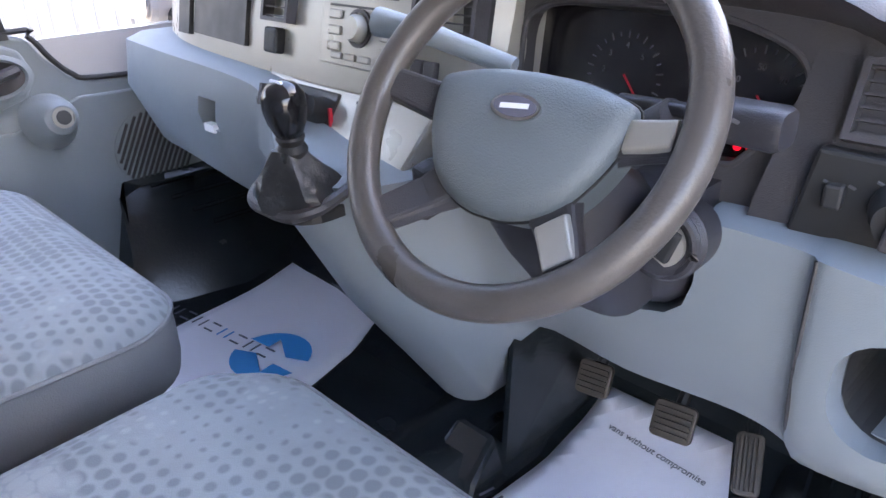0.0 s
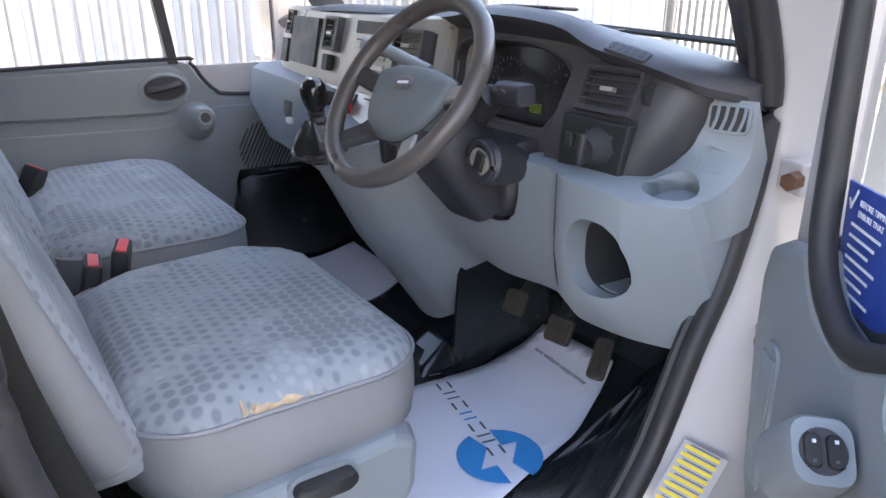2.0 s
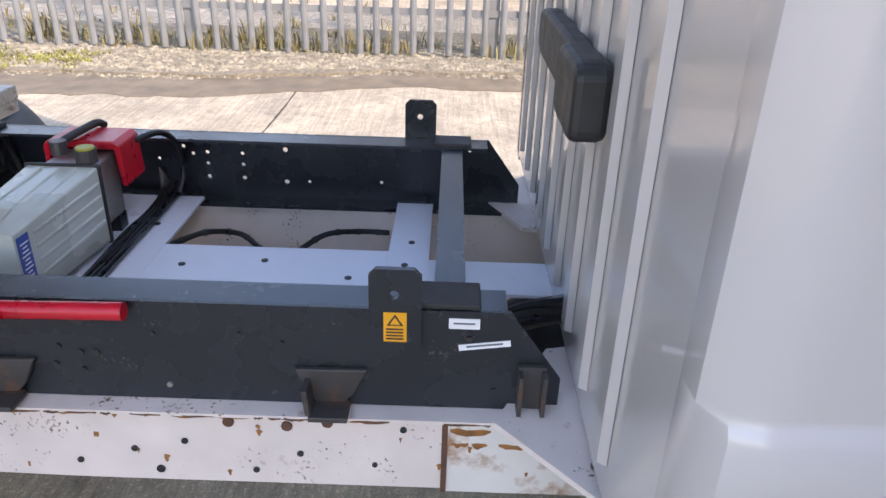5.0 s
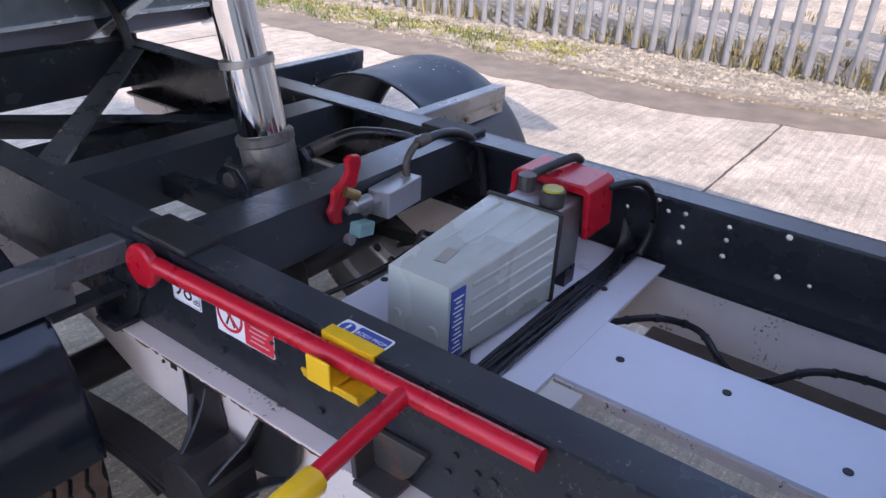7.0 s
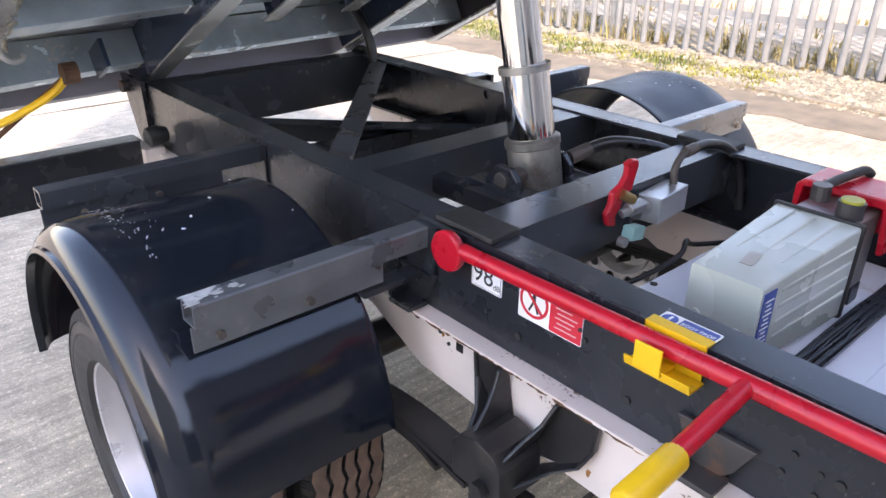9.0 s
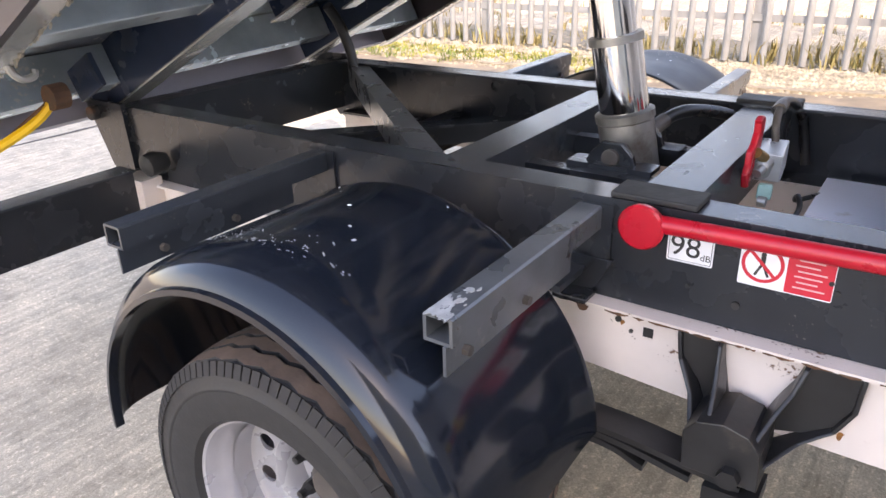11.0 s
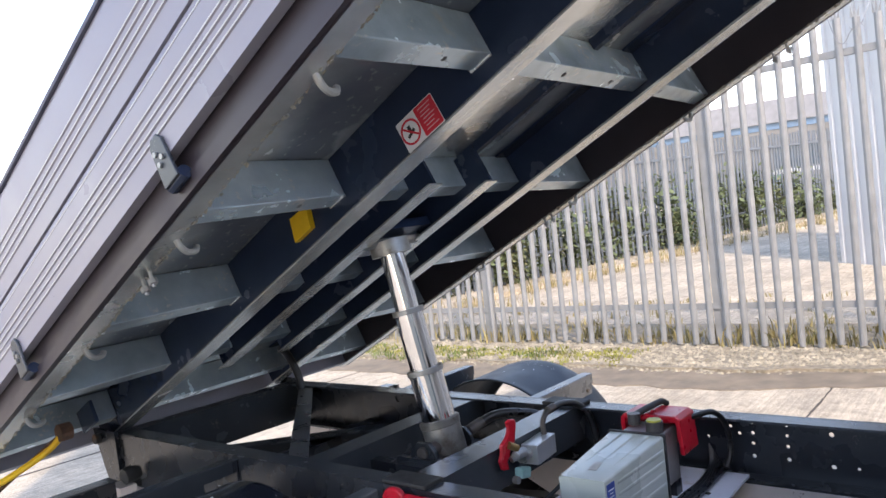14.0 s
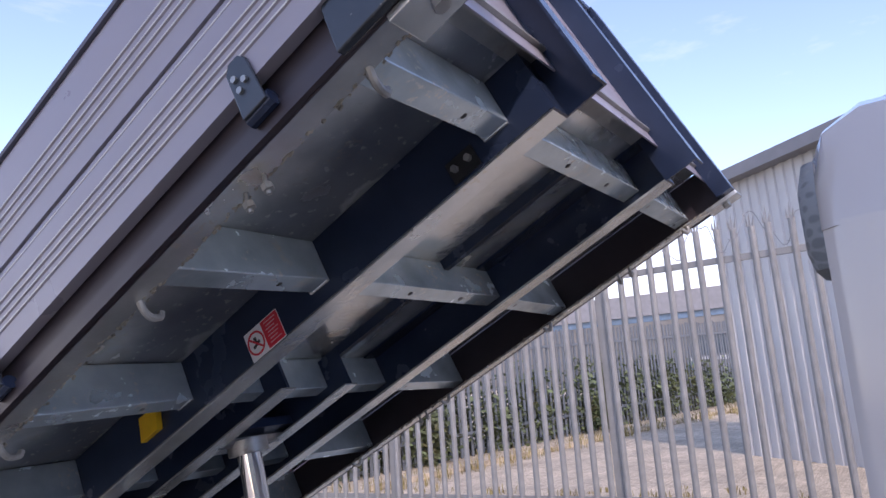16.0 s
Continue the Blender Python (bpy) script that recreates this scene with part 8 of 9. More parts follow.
vent(0.540, 0.652, 1.294, 1.362, 0.417, 1, dash, -22)
part("vent_wheel", disc((0.658, 0.432, 1.328), 0.016, 0.008, "x", 16), M_RUBBER, dash)
sw = part("switch_panel", loft([[(0.512, 0.398, 1.206), (0.640, 0.398, 1.204), (0.640, 0.41, 1.204), (0.512, 0.41, 1.206)], [(0.528, 0.391, 1.290), (0.660, 0.394, 1.288), (0.660, 0.41, 1.288), (0.528, 0.41, 1.290)]]), M_BLACKINK, dash, "black light switch panel", bevel=0.004)
dl = part("light_switch", lathe([(0.0, 0.03), (0.018, 0.03), (0.024, 0.012), (0.028, 0.0), (0.0, 0.0)], 24, m=pose(0.602, 0.394, 1.250, 92, 0, 3)), M_RUBBER, sw, smooth=True)
part("grip", obox((0.602, 0.372, 1.250), (0.010, 0.03, 0.046), (0, 8, 3)), M_DARKPLASTIC, dl, "grey switch grip", bevel=0.003)
part("dimmer", obox((0.548, 0.391, 1.252), (0.016, 0.012, 0.022), (0, 0, 3)), M_RUBBER, sw, bevel=0.003)
for x, z in ((0.540, 1.262), (0.580, 1.270), (0.628, 1.268), (0.632, 1.248), (0.592, 1.222), (0.560, 1.262)):
    part("symbol", obox((x, 0.3925, z), (0.006, 0.002, 0.0022), (0, 20, 3)), M_VEIL, sw)
TV = pose(0.672, 0.367, 1.3995, 26, 11, 6)
tv = part("top_vent", prism(rounded(0.072, 0.024, 0.006, 4), "z", -0.008, 0.003), M_DARKPLASTIC, dash, bevel=0.002, m=TV)
for k in range(5):
    part("fin", prism(rounded(0.0095, 0.015, 0.003, 3, -0.025 + 0.0125 * k, 0), "z", 0.0031, 0.0036), M_BLACKINK, tv)
for name in ("air_vent", "vent_wheel", "switch_panel"):
    for ob in [o for o in dash.children if o.name.split(".")[0] == name]:
        ob.matrix_basis = Matrix.Translation((0.050, -0.052, 0.016)) @ ob.matrix_basis
part("top_lid", obox((0.36, 0.47, 1.4485), (0.14, 0.07, 0.006), (-4, 0, -3)), M_DARKPLASTIC, dash, bevel=0.003)
# warm silver centre stack
stack = part("centre_fascia", smooth_loft([
    [(x, 0.60, 1.272), (x, y0, 1.272), (x, y0 + 0.012, 1.34), (x, y0 + 0.035, 1.425), (x, y0 + 0.055, 1.43), (x, 0.60, 1.42)] for x, y0 in ((-0.66, 0.385), (-0.52, 0.335), (-0.38, 0.312), (-0.10, 0.300), (0.08, 0.300), (0.17, 0.312), (0.222, 0.35))]), M_SILVERPLASTIC, dash, "warm silver centre fascia", smooth=True)
lowstack = part("heater_panel", loft([[(-0.16, 0.262, 1.195), (0.14, 0.262, 1.195), (0.14, 0.40, 1.195), (-0.16, 0.40, 1.195)], [(-0.19, 0.302, 1.275), (0.17, 0.302, 1.275), (0.17, 0.40, 1.275), (-0.19, 0.40, 1.275)]]), M_SILVERPLASTIC, dash, "silver heater panel", bevel=0.006)
part("heater_surround", loft([[(-0.155 + 0.0, 0.2685, 1.212), (-0.02, 0.2685, 1.212), (-0.02, 0.275, 1.212), (-0.155, 0.275, 1.212)], [(-0.165, 0.294, 1.266), (-0.01, 0.294, 1.266), (-0.01, 0.30, 1.266), (-0.165, 0.30, 1.266)]]), M_BLACKINK, lowstack, bevel=0.005)
for k in range(3):
    kb = part("heater_knob", tube([(-0.142 + 0.052 * k, 0.292, 1.238), (-0.142 + 0.052 * k, 0.258, 1.252)], [0.020, 0.017], 18), M_RUBBER, lowstack, "black heater knob", smooth=True)
    part("pointer", obox((-0.142 + 0.052 * k, 0.255, 1.254), (0.005, 0.008, 0.030), (-25, 0, 20)), M_DARKPLASTIC, kb)
part("red_mark", box((-0.016, 0.276, 1.225), (-0.0125, 0.281, 1.25)), M_REDINK, lowstack)


def stack_at(x, z, lift=0.0):
    y0 = 0.300 if x > -0.2 else 0.300 + 0.08 * (-0.2 - x)
    return pose(x, y0 + 0.004 + (z - 1.272) * 0.22 - lift, z, 78, 0, 0 if x > -0.2 else -5)


part("screen_recess", box((-0.095, -0.058, -0.004), (0.095, 0.055, 0.008)), M_BLACKINK, stack, "black storage pocket opening", m=stack_at(-0.345, 1.357, 0.004))
part("small_pocket", box((-0.022, -0.03, -0.004), (0.022, 0.03, 0.010)), M_BLACKINK, stack, m=stack_at(-0.475, 1.325, 0.004))
vent(-0.190, -0.125, 1.345, 1.420, 0.312, 0, stack, -14, 6)
vent(-0.490, -0.440, 1.365, 1.425, 0.345, -8, stack, -14, 5)
vent(0.118, 0.214, 1.345, 1.408, 0.318, 4, stack, -12, 6)
part("hazard_switch", box((-0.016, -0.018, 0), (0.016, 0.018, 0.018)), M_RUBBER, stack, "black rotary blower switch", bevel=0.004, m=stack_at(-0.165, 1.318, 0.004))
radio = part("radio", box((-0.088, -0.062, -0.004), (0.088, 0.062, 0.006)), M_SILVERPLASTIC, stack, "silver radio with dial", bevel=0.002, m=stack_at(0.030, 1.363, 0.006))
part("radio_display", box((-0.075, 0.026, 0.006), (0.060, 0.052, 0.008)), M_BLACKINK, radio)
part("slot", box((-0.07, 0.012, 0.006), (0.055, 0.015, 0.0075)), M_BLACKINK, radio)
part("dial", lathe([(0.0, 0.022), (0.014, 0.022), (0.017, 0.016), (0.018, 0.006), (0.0, 0.006)], 24, m=Matrix.Translation((-0.008, -0.012, 0))), M_SILVERPLASTIC, radio, smooth=True)
part("dial_ring", lathe([(0.024, 0.006), (0.024, 0.009), (0.019, 0.009), (0.019, 0.006)], 24, m=Matrix.Translation((-0.008, -0.012, 0))), M_DARKPLASTIC, radio)
for i in range(3):
    for j in (-0.055, 0.048):
        part("button", box((j - 0.014, 0.002 - 0.020 * i - 0.006, 0.006), (j + 0.012, 0.002 - 0.020 * i + 0.006, 0.010)), M_SILVERPLASTIC, radio, bevel=0.002)
for i in range(4):
    part("preset", box((-0.06 + 0.028 * i, -0.054, 0.006), (-0.037 + 0.028 * i, -0.045, 0.010)), M_SILVERPLASTIC, radio, bevel=0.002)
for i in range(2):
    part("blank", obox((0.135 + 0.022 * i, 0.302, 1.318), (0.018, 0.010, 0.022), (-12, 0, 4)), M_DARKPLASTIC, stack, bevel=0.002)
part("card_slot", obox((0.055, 0.292, 1.262), (0.05, 0.006, 0.004), (-20, 0, 0)), M_BLACKINK, lowstack)
# gear lever
gear = thing("gear_lever", "black gear lever in a leather gaiter", "gear lever")
gt = part("gaiter_rim", tube([(0.035 + a, 0.195 + b * 0.95, 1.178 + 0.30 * b) for a, b in rounded(0.13, 0.12, 0.045, 6)], 0.008, 8, closed=True), M_DARKPLASTIC, gear, smooth=True)
part("gaiter_well", prism([(0.035 + a, 0.195 + b * 0.95) for a, b in rounded(0.126, 0.116, 0.045, 6)], "z", 1.150, 1.165), M_BLACKINK, gt)
zs = ((1.163, 0.057), (1.178, 0.056), (1.190, 0.050), (1.202, 0.043), (1.212, 0.033), (1.222, 0.026), (1.232, 0.018))
bm = loft([[(0.042 + r * (1 + 0.13 * math.sin(5 * a + 40 * z)) * math.cos(a), 0.188 - (z - 1.163) * 0.25 + r * (1 + 0.13 * math.sin(5 * a + 40 * z)) * math.sin(a), z) for a in [2 * math.pi * i / 24 for i in range(24)]] for z, r in zs])
part("gaiter", bm, material("black leather", (0.02, 0.02, 0.021), 0.35, 0, 0.2, 30, 0.3, 160), gear, "creased black leather gaiter", smooth=True)
ax = lambda z: (0.046 + 0.05 * (z - 1.2), 0.178 - 0.12 * (z - 1.2), z)
part("collar", tube([ax(1.225), ax(1.232), ax(1.240), ax(1.248), ax(1.256)], [0.017, 0.019, 0.015, 0.018, 0.014], 16), M_RUBBER, gear, smooth=True)
M_GLOSSBLACK = material("glossy black plastic", (0.012, 0.012, 0.013), 0.14, 0, 0.05, 10)
kn = part("knob", tube([ax(1.245), ax(1.255), ax(1.268), ax(1.284), ax(1.300), ax(1.311), ax(1.316)], [0.014, 0.018, 0.0235, 0.0265, 0.0255, 0.018, 0.005], 20), M_GLOSSBLACK, gear, "glossy black gear knob", smooth=True)
part("shift_pattern", obox((0.051, 0.160, 1.3155), (0.022, 0.003, 0.003), (0, 0, 0)), M_WHITEINK, kn)
# ignition and column
M_COLUMN = material("black column plastic", (0.030, 0.029, 0.034), 0.42, 0, 0.08, 6, 0.25, 700)
col = thing("steering_column", "dark plastic steering column shroud with ignition lock", "steering column")
wheel_m = pose(0.387, 0.174, 1.333, 53.1, 0, 2.75)
part("shroud", loft([[tuple(wheel_m @ Vector((a * k, b * k - 0.012 - (-z) * 0.16, z))) for a, b in rounded(0.13, 0.11, 0.04, 5)] for z, k in ((-0.05, 0.75), (-0.08, 1.0), (-0.15, 1.15), (-0.24, 1.2))]), M_COLUMN, col, smooth=True)
SHROUD = [(0.487, 1.245), (0.490, 1.20), (0.489, 1.155), (0.481, 1.127), (0.462, 1.110), (0.43, 1.100), (0.35, 1.095), (0.285, 1.112), (0.25, 1.16), (0.25, 1.245)]
cut(lower, loft([[(x + 0.004 * (1 if x > 0.4 else -1), y, z - 0.004) for x, z in SHROUD] for y in (0.20, 0.42)]))
lower.data.shade_smooth()
lower.data.set_sharp_from_angle(angle=radians(35))
part("lower_shroud", smooth_loft([[(0.43 + (x - 0.43) * k, y, 1.20 + (z - 1.20) * k) for x, z in SHROUD] for y, k in ((0.415, 1.0), (0.352, 1.0), (0.340, 0.97), (0.322, 0.84), (0.312, 0.62), (0.306, 0.25))]), M_COLUMN, col, smooth=True)
ig = part("ignition_bezel", tube([(0.480, 0.330, 1.206), (0.488, 0.300, 1.215), (0.496, 0.254, 1.224), (0.497, 0.247, 1.226)], [0.030, 0.036, 0.0365, 0.030], 28), M_COLUMN, col, smooth=True)
part("bezel_ring", tube([Vector((0.497, 0.247, 1.226)) + Vector((0.0305 * math.cos(a), 0.0, 0.0305 * math.sin(a))) for a in [2 * math.pi * i / 28 for i in range(28)]], 0.005, 8, closed=True), M_COLUMN, ig, smooth=True)
part("lock_face", disc((0.497, 0.245, 1.226), 0.022, 0.006, "y", 24), M_SILVERPLASTIC, ig, "worn bronze ignition lock")
part("key_slot", obox((0.503, 0.240, 1.228), (0.020, 0.008, 0.032), (0, 20, 0)), M_BLACKINK, ig, bevel=0.003)
stk = part("wash_stalk", loft([[tuple(Vector((0.541, 0.275, 1.334)) + Vector((d * 0.10, d * -0.02, d * 0.005 + b)) + Vector((0, a, 0))) for a, b in rounded(0.040 * k, 0.034 * k, 0.012 * k, 4)] for d, k in ((-1.3, 0.30), (-0.48, 0.40), (-0.36, 1.0), (0.30, 1.0), (0.36, 0.85))]), M_COLUMN, col, "dark wiper stalk with white symbols", smooth=True)
for k in range(3):
    part("symbol", obox((0.520 + 0.020 * k, 0.2535, 1.340), (0.009, 0.001, 0.003), (0, 20, 10)), M_VEIL, stk)
part("stalk_neck", tube([(0.42, 0.29, 1.28), (0.478, 0.285, 1.322)], 0.022, 12), M_COLUMN, col, smooth=True)
part("indicator_stalk", tube([(0.30, 0.28, 1.345), (0.20, 0.255, 1.372), (0.14, 0.24, 1.38)], [0.010, 0.012, 0.016], 10), M_GREYPLASTIC, col, smooth=True)
part("audio_remote", obox((0.205, 0.245, 1.20), (0.022, 0.03, 0.07), (10, 10, 0)), M_COLUMN, col, bevel=0.006)
# steering wheel
stw = thing("steering_wheel", "grey black steering wheel with four spokes and oval badge", "steering wheel", wheel_m)
M_WHEELRIM = material("worn wheel rim foam", (0.078, 0.068, 0.062), 0.34, 0, 0.12, 12, 0.12, 300, (0.10, 0.086, 0.076), 0.3, 6)
part("rim", tube([(0.161 * math.cos(2 * math.pi * i / 72), 0.161 * math.sin(2 * math.pi * i / 72), 0) for i in range(72)], 0.0158, 16, closed=True), M_WHEELRIM, stw, "worn grey wheel rim", smooth=True)
half = [(0.0, 0.047), (0.045, 0.045), (0.082, 0.037), (0.100, 0.029), (0.101, 0.012), (0.095, -0.012), (0.084, -0.037), (0.068, -0.060), (0.045, -0.077), (0.020, -0.085)]
pad = half + [(0.0, -0.086)] + [(-x, y) for x, y in reversed(half[1:])]
pad = [(p.x, p.y) for p in smooth_path([(*p, 0) for p in pad + pad[:1]], 3)[:-1]]
M_HUB = material("grey hub pad", (0.115, 0.135, 0.140), 0.45, 0, 0.05, 8, 0.25, 600)
hubp = part("hub_pad", loft([[(x * k, (y + 0.018) * k - 0.018, z) for x, y in pad] for z, k in ((-0.060, 0.90), (-0.034, 0.97), (-0.020, 1.0), (-0.012, 0.985), (-0.006, 0.94), (-0.0005, 0.84), (0.003, 0.62), (0.0045, 0.3), (0.005, 0.05))]), M_HUB, stw, "grey moulded airbag pad", smooth=True)
part("pad_seam", tube([(x * 1.0, (y + 0.018) * 1.0 - 0.018, -0.019) for x, y in pad], 0.0016, 6, closed=True), M_BLACKINK, hubp)
bd = part("badge_rim", lathe([(0.0, 0.0075), (0.5, 0.0075), (0.5, 0.002), (0.0, 0.002)], 32, m=Matrix.Translation((0.003, 0.006, 0)) @ Matrix.Diagonal((0.050, 0.024, 1, 1))), M_CHROME, hubp, "chrome oval badge")
part("badge_face", lathe([(0.0, 0.0085), (0.5, 0.0085), (0.5, 0.007), (0.0, 0.007)], 32, m=Matrix.Translation((0.003, 0.006, 0)) @ Matrix.Diagonal((0.043, 0.018, 1, 1))), M_GREYINK, bd)
part("badge_stroke", obox((0.003, 0.006, 0.0088), (0.028, 0.0045, 0.0008), (0, 0, 6)), M_WHITEINK, bd)
part("embossed_bar", prism(rounded(0.030, 0.011, 0.003, 3, -0.004, -0.056), "z", -0.002, 0.0022), M_DARKPLASTIC, hubp)
for dx in (-0.064, 0.064):
    part("screw_cap", disc((dx, 0.012, -0.0015), 0.004, 0.004, "z", 10), M_DARKPLASTIC, hubp)
# side light put into the colour: silver only on the lit right spokes
for a, w, lit_side in ((4, 0.032, True), (-49, 0.036, True), (176, 0.034, False), (229, 0.036, False)):
    r = radians(a)
    c, s_ = math.cos(r), math.sin(r)
    sec = lambda d, ww, z0, z1: [(d * c - s_ * ww / 2, d * s_ + c * ww / 2, z0), (d * c + s_ * ww / 2, d * s_ - c * ww / 2, z0), (d * c + s_ * ww / 2 * 0.8, d * s_ - c * ww / 2 * 0.8, z1), (d * c - s_ * ww / 2 * 0.8, d * s_ + c * ww / 2 * 0.8, z1)]
    sp = part("spoke", loft([sec(0.06, w * 1.7, -0.045, -0.020), sec(0.105, w * 1.2, -0.030, -0.014), sec(0.155, w, -0.011, 0.006)]), M_DARKPLASTIC, stw, bevel=0.004)
    if lit_side:
        part("spoke_insert", loft([sec(0.098, w * 0.95, -0.016, -0.010), sec(0.142, w * 0.85, -0.004, 0.004)]), M_SILVERPLASTIC, sp, "silver spoke insert", bevel=0.002)

# ---- driver's door, standing open ----
door = thing("driver_door", "open driver door with grey moulded trim and white skin", "door", pose(0.885, 0.455, 0, 0, 0, -40.8))
panel = [(0.10, 0.52), (0.105, 0.76), (0.045, 0.83), (0.0, 1.02), (-0.005, 1.12), (0.01, 1.165), (0.06, 1.190), (0.132, 1.205), (0.148, 1.18), (0.185, 1.148), (0.275, 1.134), (0.36, 1.18), (0.44, 1.215), (0.95, 1.25), (0.98, 1.10), (0.98, 0.52)]
pn = part("trim", prism([(x, z) for x, z in panel], "y", -0.015, 0.03), M_GREYPLASTIC, door, "grey moulded door trim", bevel=0.012)
part("outer_skin", prism([(0.0, 0.48), (0.0, 1.20), (1.0, 1.22), (1.0, 0.48)], "y", 0.05, 0.085), M_WHITE, door, "white outer door skin", bevel=0.01)
part("front_edge", box((0.0, 0.028, 0.50), (0.02, 0.052, 1.20)), M_WHITE, door)
part("window_frame", tube(smooth_path([(0.085, 0.005, 1.75), (0.10, 0.005, 1.50), (0.116, 0.004, 1.30), (0.136, 0.0, 1.215), (0.182, -0.002, 1.163), (0.265, -0.003, 1.143), (0.36, -0.002, 1.18), (0.44, 0.002, 1.222), (0.98, 0.02, 1.255)], 5), 0.016, 10), M_SEAL, door, "black window frame seal", smooth=True)
part("frame_upright", loft([[(x, 0.015, z), (x + 0.055, 0.015, z), (x + 0.055, 0.05, z), (x, 0.05, z)] for x, z in ((0.012, 1.16), (0.017, 1.40), (0.027, 1.78))]), M_WHITE, door, "white window frame", bevel=0.006)
part("rear_frame", loft([[(x, 0.0, z), (x + 0.05, 0.0, z), (x + 0.05, 0.04, z), (x, 0.04, z)] for x, z in ((0.60, 1.14), (0.63, 1.45), (0.66, 1.78))]), M_SEAL, door)
wg = part("window_glass", box((0.13, 0.030, 1.10), (0.96, 0.034, 1.74)), M_GLASS, door, "clear side window")
wg.visible_shadow = False
stck = part("window_sticker", prism([(0.112, 1.281), (0.357, 1.290), (0.372, 1.232), (0.335, 1.195), (0.234, 1.150), (0.165, 1.146), (0.125, 1.168)], "y", 0.0255, 0.0295), M_BLUE, door, "blue safety sticker with white lettering")
for x, z, t, sz in ((0.149, 1.264, "BEFORE TIPPING", 0.0098), (0.149, 1.252, "ENSURE THAT", 0.0098), (0.245, 1.264, "BEFORE DRIVING", 0.0105), (0.245, 1.252, "AWAY ENSURE THAT", 0.0095), (0.285, 1.204, "DO NOT", 0.0105)):
    writing("lettering", t, sz, M_WHITEINK, stck, pose(x, 0.0252, z, 90, 0, 0), 0.0003, "LEFT")
for x, z in ((0.134, 1.264), (0.229, 1.262)):
    part("tick", obox((x, 0.0252, z), (0.004, 0.0006, 0.026), (0, 30, 0)), M_WHITEINK, stck)
    part("tick", obox((x - 0.009, 0.0252, z - 0.006), (0.004, 0.0006, 0.012), (0, -35, 0)), M_WHITEINK, stck)
for a in (35, -35):
    part("cross", obox((0.268, 0.0252, 1.210), (0.004, 0.0006, 0.028), (0, a, 0)), M_WHITEINK, stck)
for k in range(7):
    part("text_bar", box((0.138, 0.0249, 1.236 - 0.0125 * k), (0.212 - 0.01 * (k % 3), 0.0253, 1.2395 - 0.0125 * k)), M_WHITEINK, stck)
for k in range(3):
    part("text_bar", box((0.240, 0.0249, 1.236 - 0.0095 * k), (0.325 - 0.014 * (k % 2), 0.0253, 1.2395 - 0.0095 * k)), M_WHITEINK, stck)
# bulged armrest with grab recess
def arm_section(x, k, drop):
    loop = [(-0.016, 1.005), (-0.060, 1.025), (-0.086, 1.06), (-0.094, 1.10), (-0.088, 1.128), (-0.072, 1.142), (-0.046, 1.146), (-0.034, 1.160), (-0.030, 1.235), (-0.020, 1.255), (0.0, 1.262), (0.0, 1.03)]
    return [(x, y * k, 1.13 + (z - 1.13) * (0.35 + 0.65 * k) - drop) for y, z in loop]


arm = part("armrest", smooth_loft([arm_section(0.478, 0.12, 0.0), arm_section(0.492, 0.6, 0.0), arm_section(0.53, 0.98, -0.004), arm_section(0.60, 1.15, -0.006), arm_section(0.70, 1.25, -0.008), arm_section(0.95, 1.2, 0.0)]), M_GREYPLASTIC, pn, "grey moulded armrest", smooth=True)
HAND = Matrix.Translation((0.432, -0.0165, 1.168)) @ Vector((0.12, -0.97, 0.20)).to_track_quat("Z", "Y").to_matrix().to_4x4()
part("handle_surround", lathe([(0.60, -0.006), (0.54, 0.003), (0.48, 0.006), (0.445, 0.004), (0.43, -0.006)], 32, m=HAND @ Matrix.Diagonal((0.098, 0.082, 1, 1))), M_GREYPLASTIC, pn, "grey rim round the release cup", smooth=True)
# flat black disc stands for the recessed release cup
part("handle_cup", lathe([(0.0, 0.0), (0.43, 0.0), (0.43, -0.008), (0.0, -0.008)], 28, m=HAND @ Matrix.Diagonal((0.098, 0.082, 1, 1))), M_RUBBER, pn, "flat dark disc for the release cup")
part("release", loft([[tuple(HAND @ Vector((0.006 + a, b, z))) for a, b in rounded(0.026 * k, 0.044 * k, 0.012, 4)] for z, k in ((0.0005, 1.0), (0.008, 0.96), (0.012, 0.8))]), M_GREYPLASTIC, pn, "grey release lever", smooth=True)
PODM = Matrix.Translation((0.350, -0.051, 1.080)) @ (Matrix((( -0.048, -0.62, 0.78), (-0.998, -0.01, -0.06), (0.045, 0.78, 0.62))).to_4x4())
wb = part("window_switch_pod", loft([[tuple(PODM @ Vector((a * k, b * k - d, z))) for a, b in rounded(0.060, 0.066, 0.018, 4)] for z, k, d in ((-0.105, 1.15, 0.010), (-0.03, 1.05, 0.003), (-0.006, 1.0, 0.0), (0.0, 0.93, 0.0))]), M_GREYPLASTIC, pn, "grey window switch pod", smooth=True)
wr = part("switch_ring", lathe([(0.0, 0.002), (0.0215, 0.002), (0.0225, -0.002), (0.0, -0.002)], 28, m=PODM), M_DARKPLASTIC, wb)
for dx in (-0.0100, 0.0100):
    part("switch", loft([[tuple(PODM @ Vector((dx + a, b, z))) for a, b in rounded(0.0165 * k, 0.032 * k, 0.006, 4)] for z, k in ((0.002, 1.0), (0.006, 0.88))]), M_RUBBER, wr, "dark rocker switch", smooth=True)
    part("symbol", box((dx - 0.0018, 0.007, 0.0062), (dx + 0.0018, 0.0105, 0.0067)), M_WHITEINK, wr, m=PODM)
    part("symbol", box((dx - 0.0018, -0.0105, 0.0062), (dx + 0.0018, -0.0075, 0.0067)), M_VEIL, wr, m=PODM)
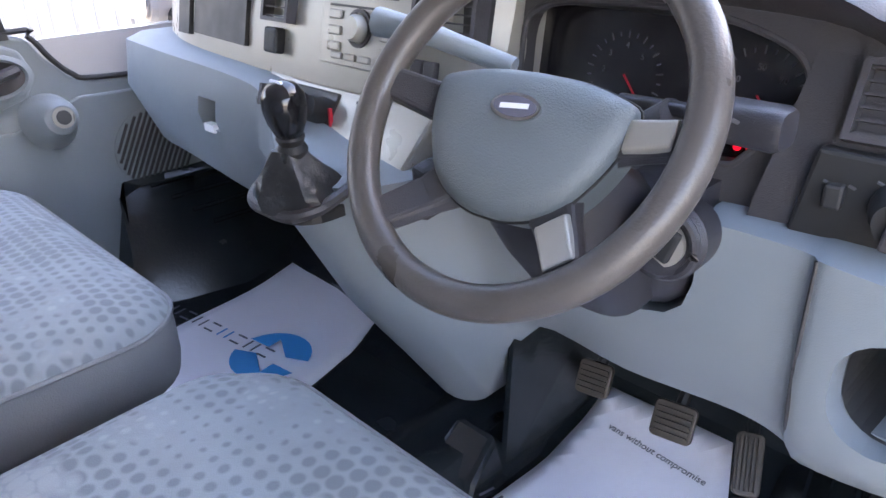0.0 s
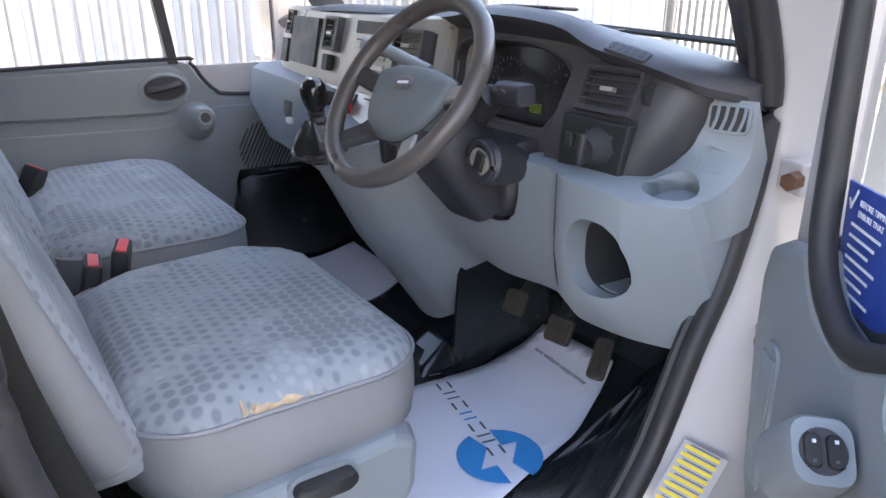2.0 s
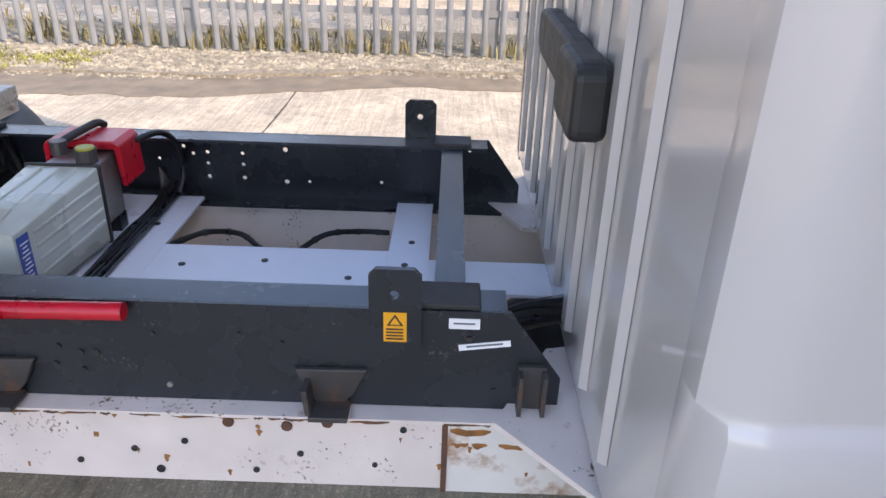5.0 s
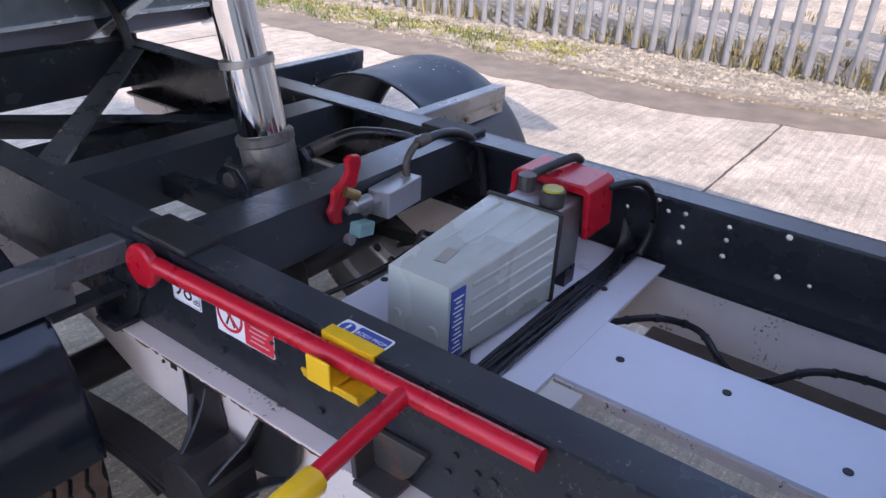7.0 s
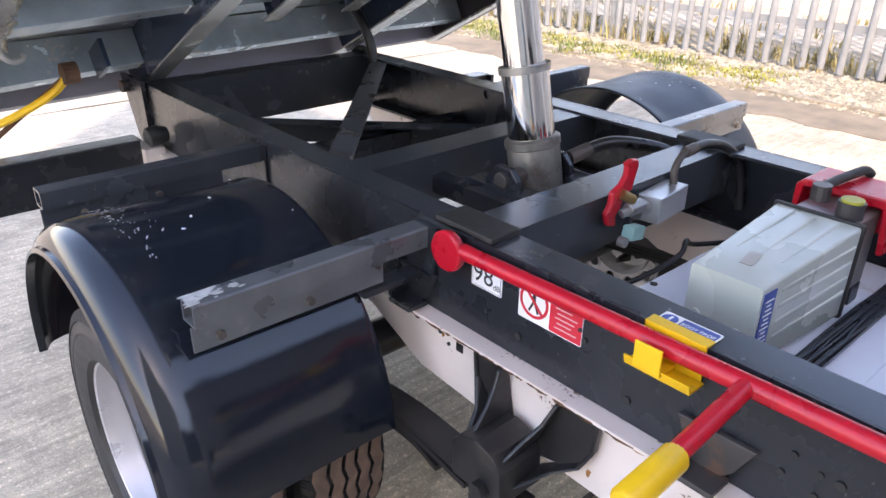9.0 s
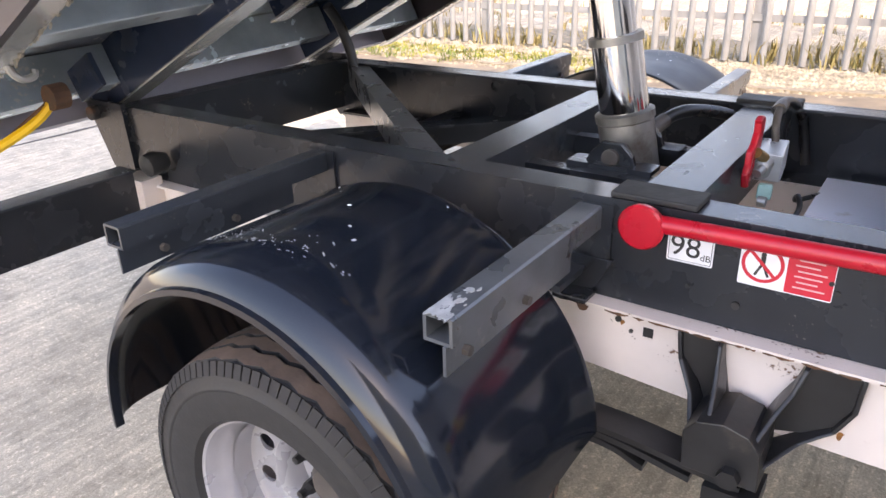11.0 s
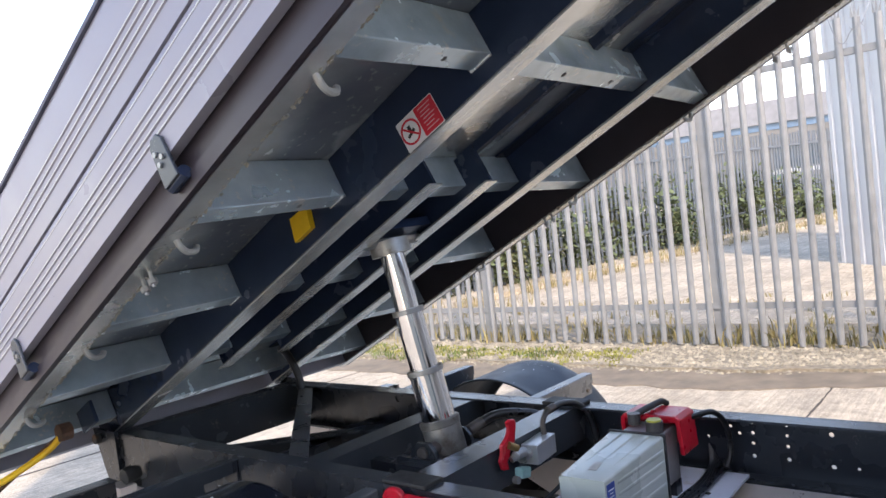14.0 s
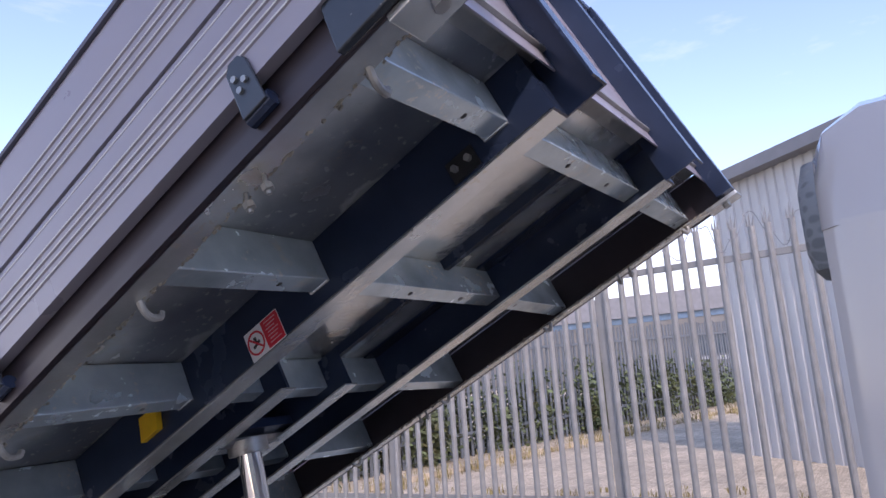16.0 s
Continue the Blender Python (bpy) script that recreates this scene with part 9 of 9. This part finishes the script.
spg = part("speaker_strip", prism(rounded(0.05, 0.22, 0.022, 5, 0.092, 0.952), "y", -0.0205, -0.0155), M_GREYPLASTIC, pn, "ribbed speaker strip")
for k in range(7):
    part("grille_slat", box((0.073 + 0.0062 * k, -0.0235, 0.860), (0.076 + 0.0062 * k, -0.0206, 1.045)), M_GREYPLASTIC, spg)
pk = part("door_pocket", smooth_loft([
    [(x, y, z) for x, y, z in ((0.15, -0.02, 0.53), (0.15, -0.10, 0.54), (0.155, -0.125, 0.63), (0.16, -0.13, 0.725), (0.17, -0.118, 0.728), (0.175, -0.10, 0.67), (0.175, -0.02, 0.63))],
    [(x, y, z) for x, y, z in ((0.25, -0.02, 0.52), (0.25, -0.115, 0.53), (0.25, -0.145, 0.63), (0.25, -0.15, 0.748), (0.25, -0.138, 0.75), (0.25, -0.12, 0.67), (0.25, -0.02, 0.59))],
    [(x, y, z) for x, y, z in ((0.34, -0.02, 0.55), (0.34, -0.11, 0.56), (0.34, -0.14, 0.66), (0.34, -0.145, 0.74), (0.34, -0.133, 0.742), (0.34, -0.115, 0.68), (0.34, -0.02, 0.62))],
    [(x, y, z) for x, y, z in ((0.92, -0.02, 0.55), (0.92, -0.10, 0.56), (0.92, -0.13, 0.64), (0.92, -0.135, 0.70), (0.92, -0.123, 0.702), (0.92, -0.105, 0.66), (0.92, -0.02, 0.62))],
]), M_GREYPLASTIC, pn, "grey moulded door pocket", smooth=True)
part("pocket_front", prism([(-0.015, 0.51), (-0.115, 0.53), (-0.13, 0.63), (-0.128, 0.722), (-0.09, 0.732), (-0.015, 0.75)], "x", 0.140, 0.156), M_GREYPLASTIC, pn, bevel=0.008)
part("speaker_bulge", smooth_loft([[(0.62 + 0.17 * k * math.cos(a), y, 0.74 + 0.17 * k * math.sin(a)) for a in [2 * math.pi * i / 24 for i in range(24)]] for y, k in ((-0.012, 1.1), (-0.026, 0.98), (-0.034, 0.8), (-0.036, 0.4))]), M_GREYPLASTIC, pn, smooth=True)
M_MIRROR = material("mirror glass", (0.60, 0.68, 0.68), 0.03, 1.0, 0.02, 5, 0, 60, None, 0, 1, 0, 0.01)
head = [(0.205 + 0.105 * a * (1.0 - 0.12 * (0.5 - b)), 1.395 + 0.215 * b) for a, b in [(p / 1.0, q / 1.0) for p, q in rounded(2.0, 2.0, 0.45, 6)]]
dmir = part("door_mirror", loft([[(x, 0.205 + (y - 0.205) * k, 1.395 + (z - 1.395) * k) for y, z in head] for x, k in ((0.065, 0.72), (0.085, 0.92), (0.115, 1.0), (0.150, 1.0), (0.158, 0.96))]), M_RUBBER, door, "black door mirror housing", smooth=True)
part("mirror_glass", loft([[(x, 0.205 + (y - 0.205) * k, 1.395 + (z - 1.395) * k) for y, z in head] for x, k in ((0.1585, 0.83), (0.1600, 0.82))]), M_MIRROR, dmir, "silvered mirror glass")
part("glass_divider", box((0.1602, 0.108, 1.262), (0.168, 0.302, 1.274)), M_RUBBER, dmir)
part("mirror_arm", loft([[(0.075, y, z0), (0.145, y, z0), (0.145, y, z1), (0.075, y, z1)] for y, z0, z1 in ((0.035, 1.135, 1.205), (0.08, 1.150, 1.205), (0.125, 1.175, 1.235), (0.150, 1.20, 1.29))]), M_RUBBER, dmir, bevel=0.008)
# front wheel under the wing
fw = thing("front_wheel", "black front tyre under the white wing", "wheel", pose(0.83, 0.98, 0.335))
part("tyre", lathe([(0.205, 0.09), (0.235, 0.1), (0.30, 0.1), (0.33, 0.07), (0.335, 0.0), (0.33, -0.07), (0.30, -0.1), (0.205, -0.09)], 48, m=Matrix.Rotation(radians(90), 4, "Y")), M_TYRE, fw, smooth=True)
part("rim", lathe([(0.21, 0.085), (0.19, 0.03), (0.1, 0.02), (0.0, 0.03)], 32, m=Matrix.Rotation(radians(90), 4, "Y")), M_RIM, fw, smooth=True)

# ---- unseen wall added to shade the near side and the cab ----
tagged(part("wall_east", prism([(0.55, 0), (0.55, 8.05), (6.3, 8.05), (6.3, 9.05), (14.0, 9.05), (14.0, 0)], "x", 6.0, 6.3), material("tan shade wall", (0.50, 0.46, 0.38), 0.8, 0, 0.12, 3, 0.2, 60, (0.42, 0.38, 0.31), 0.4, 1.0)), "unseen tan wall added to shade the near side", "wall", kind="structure")
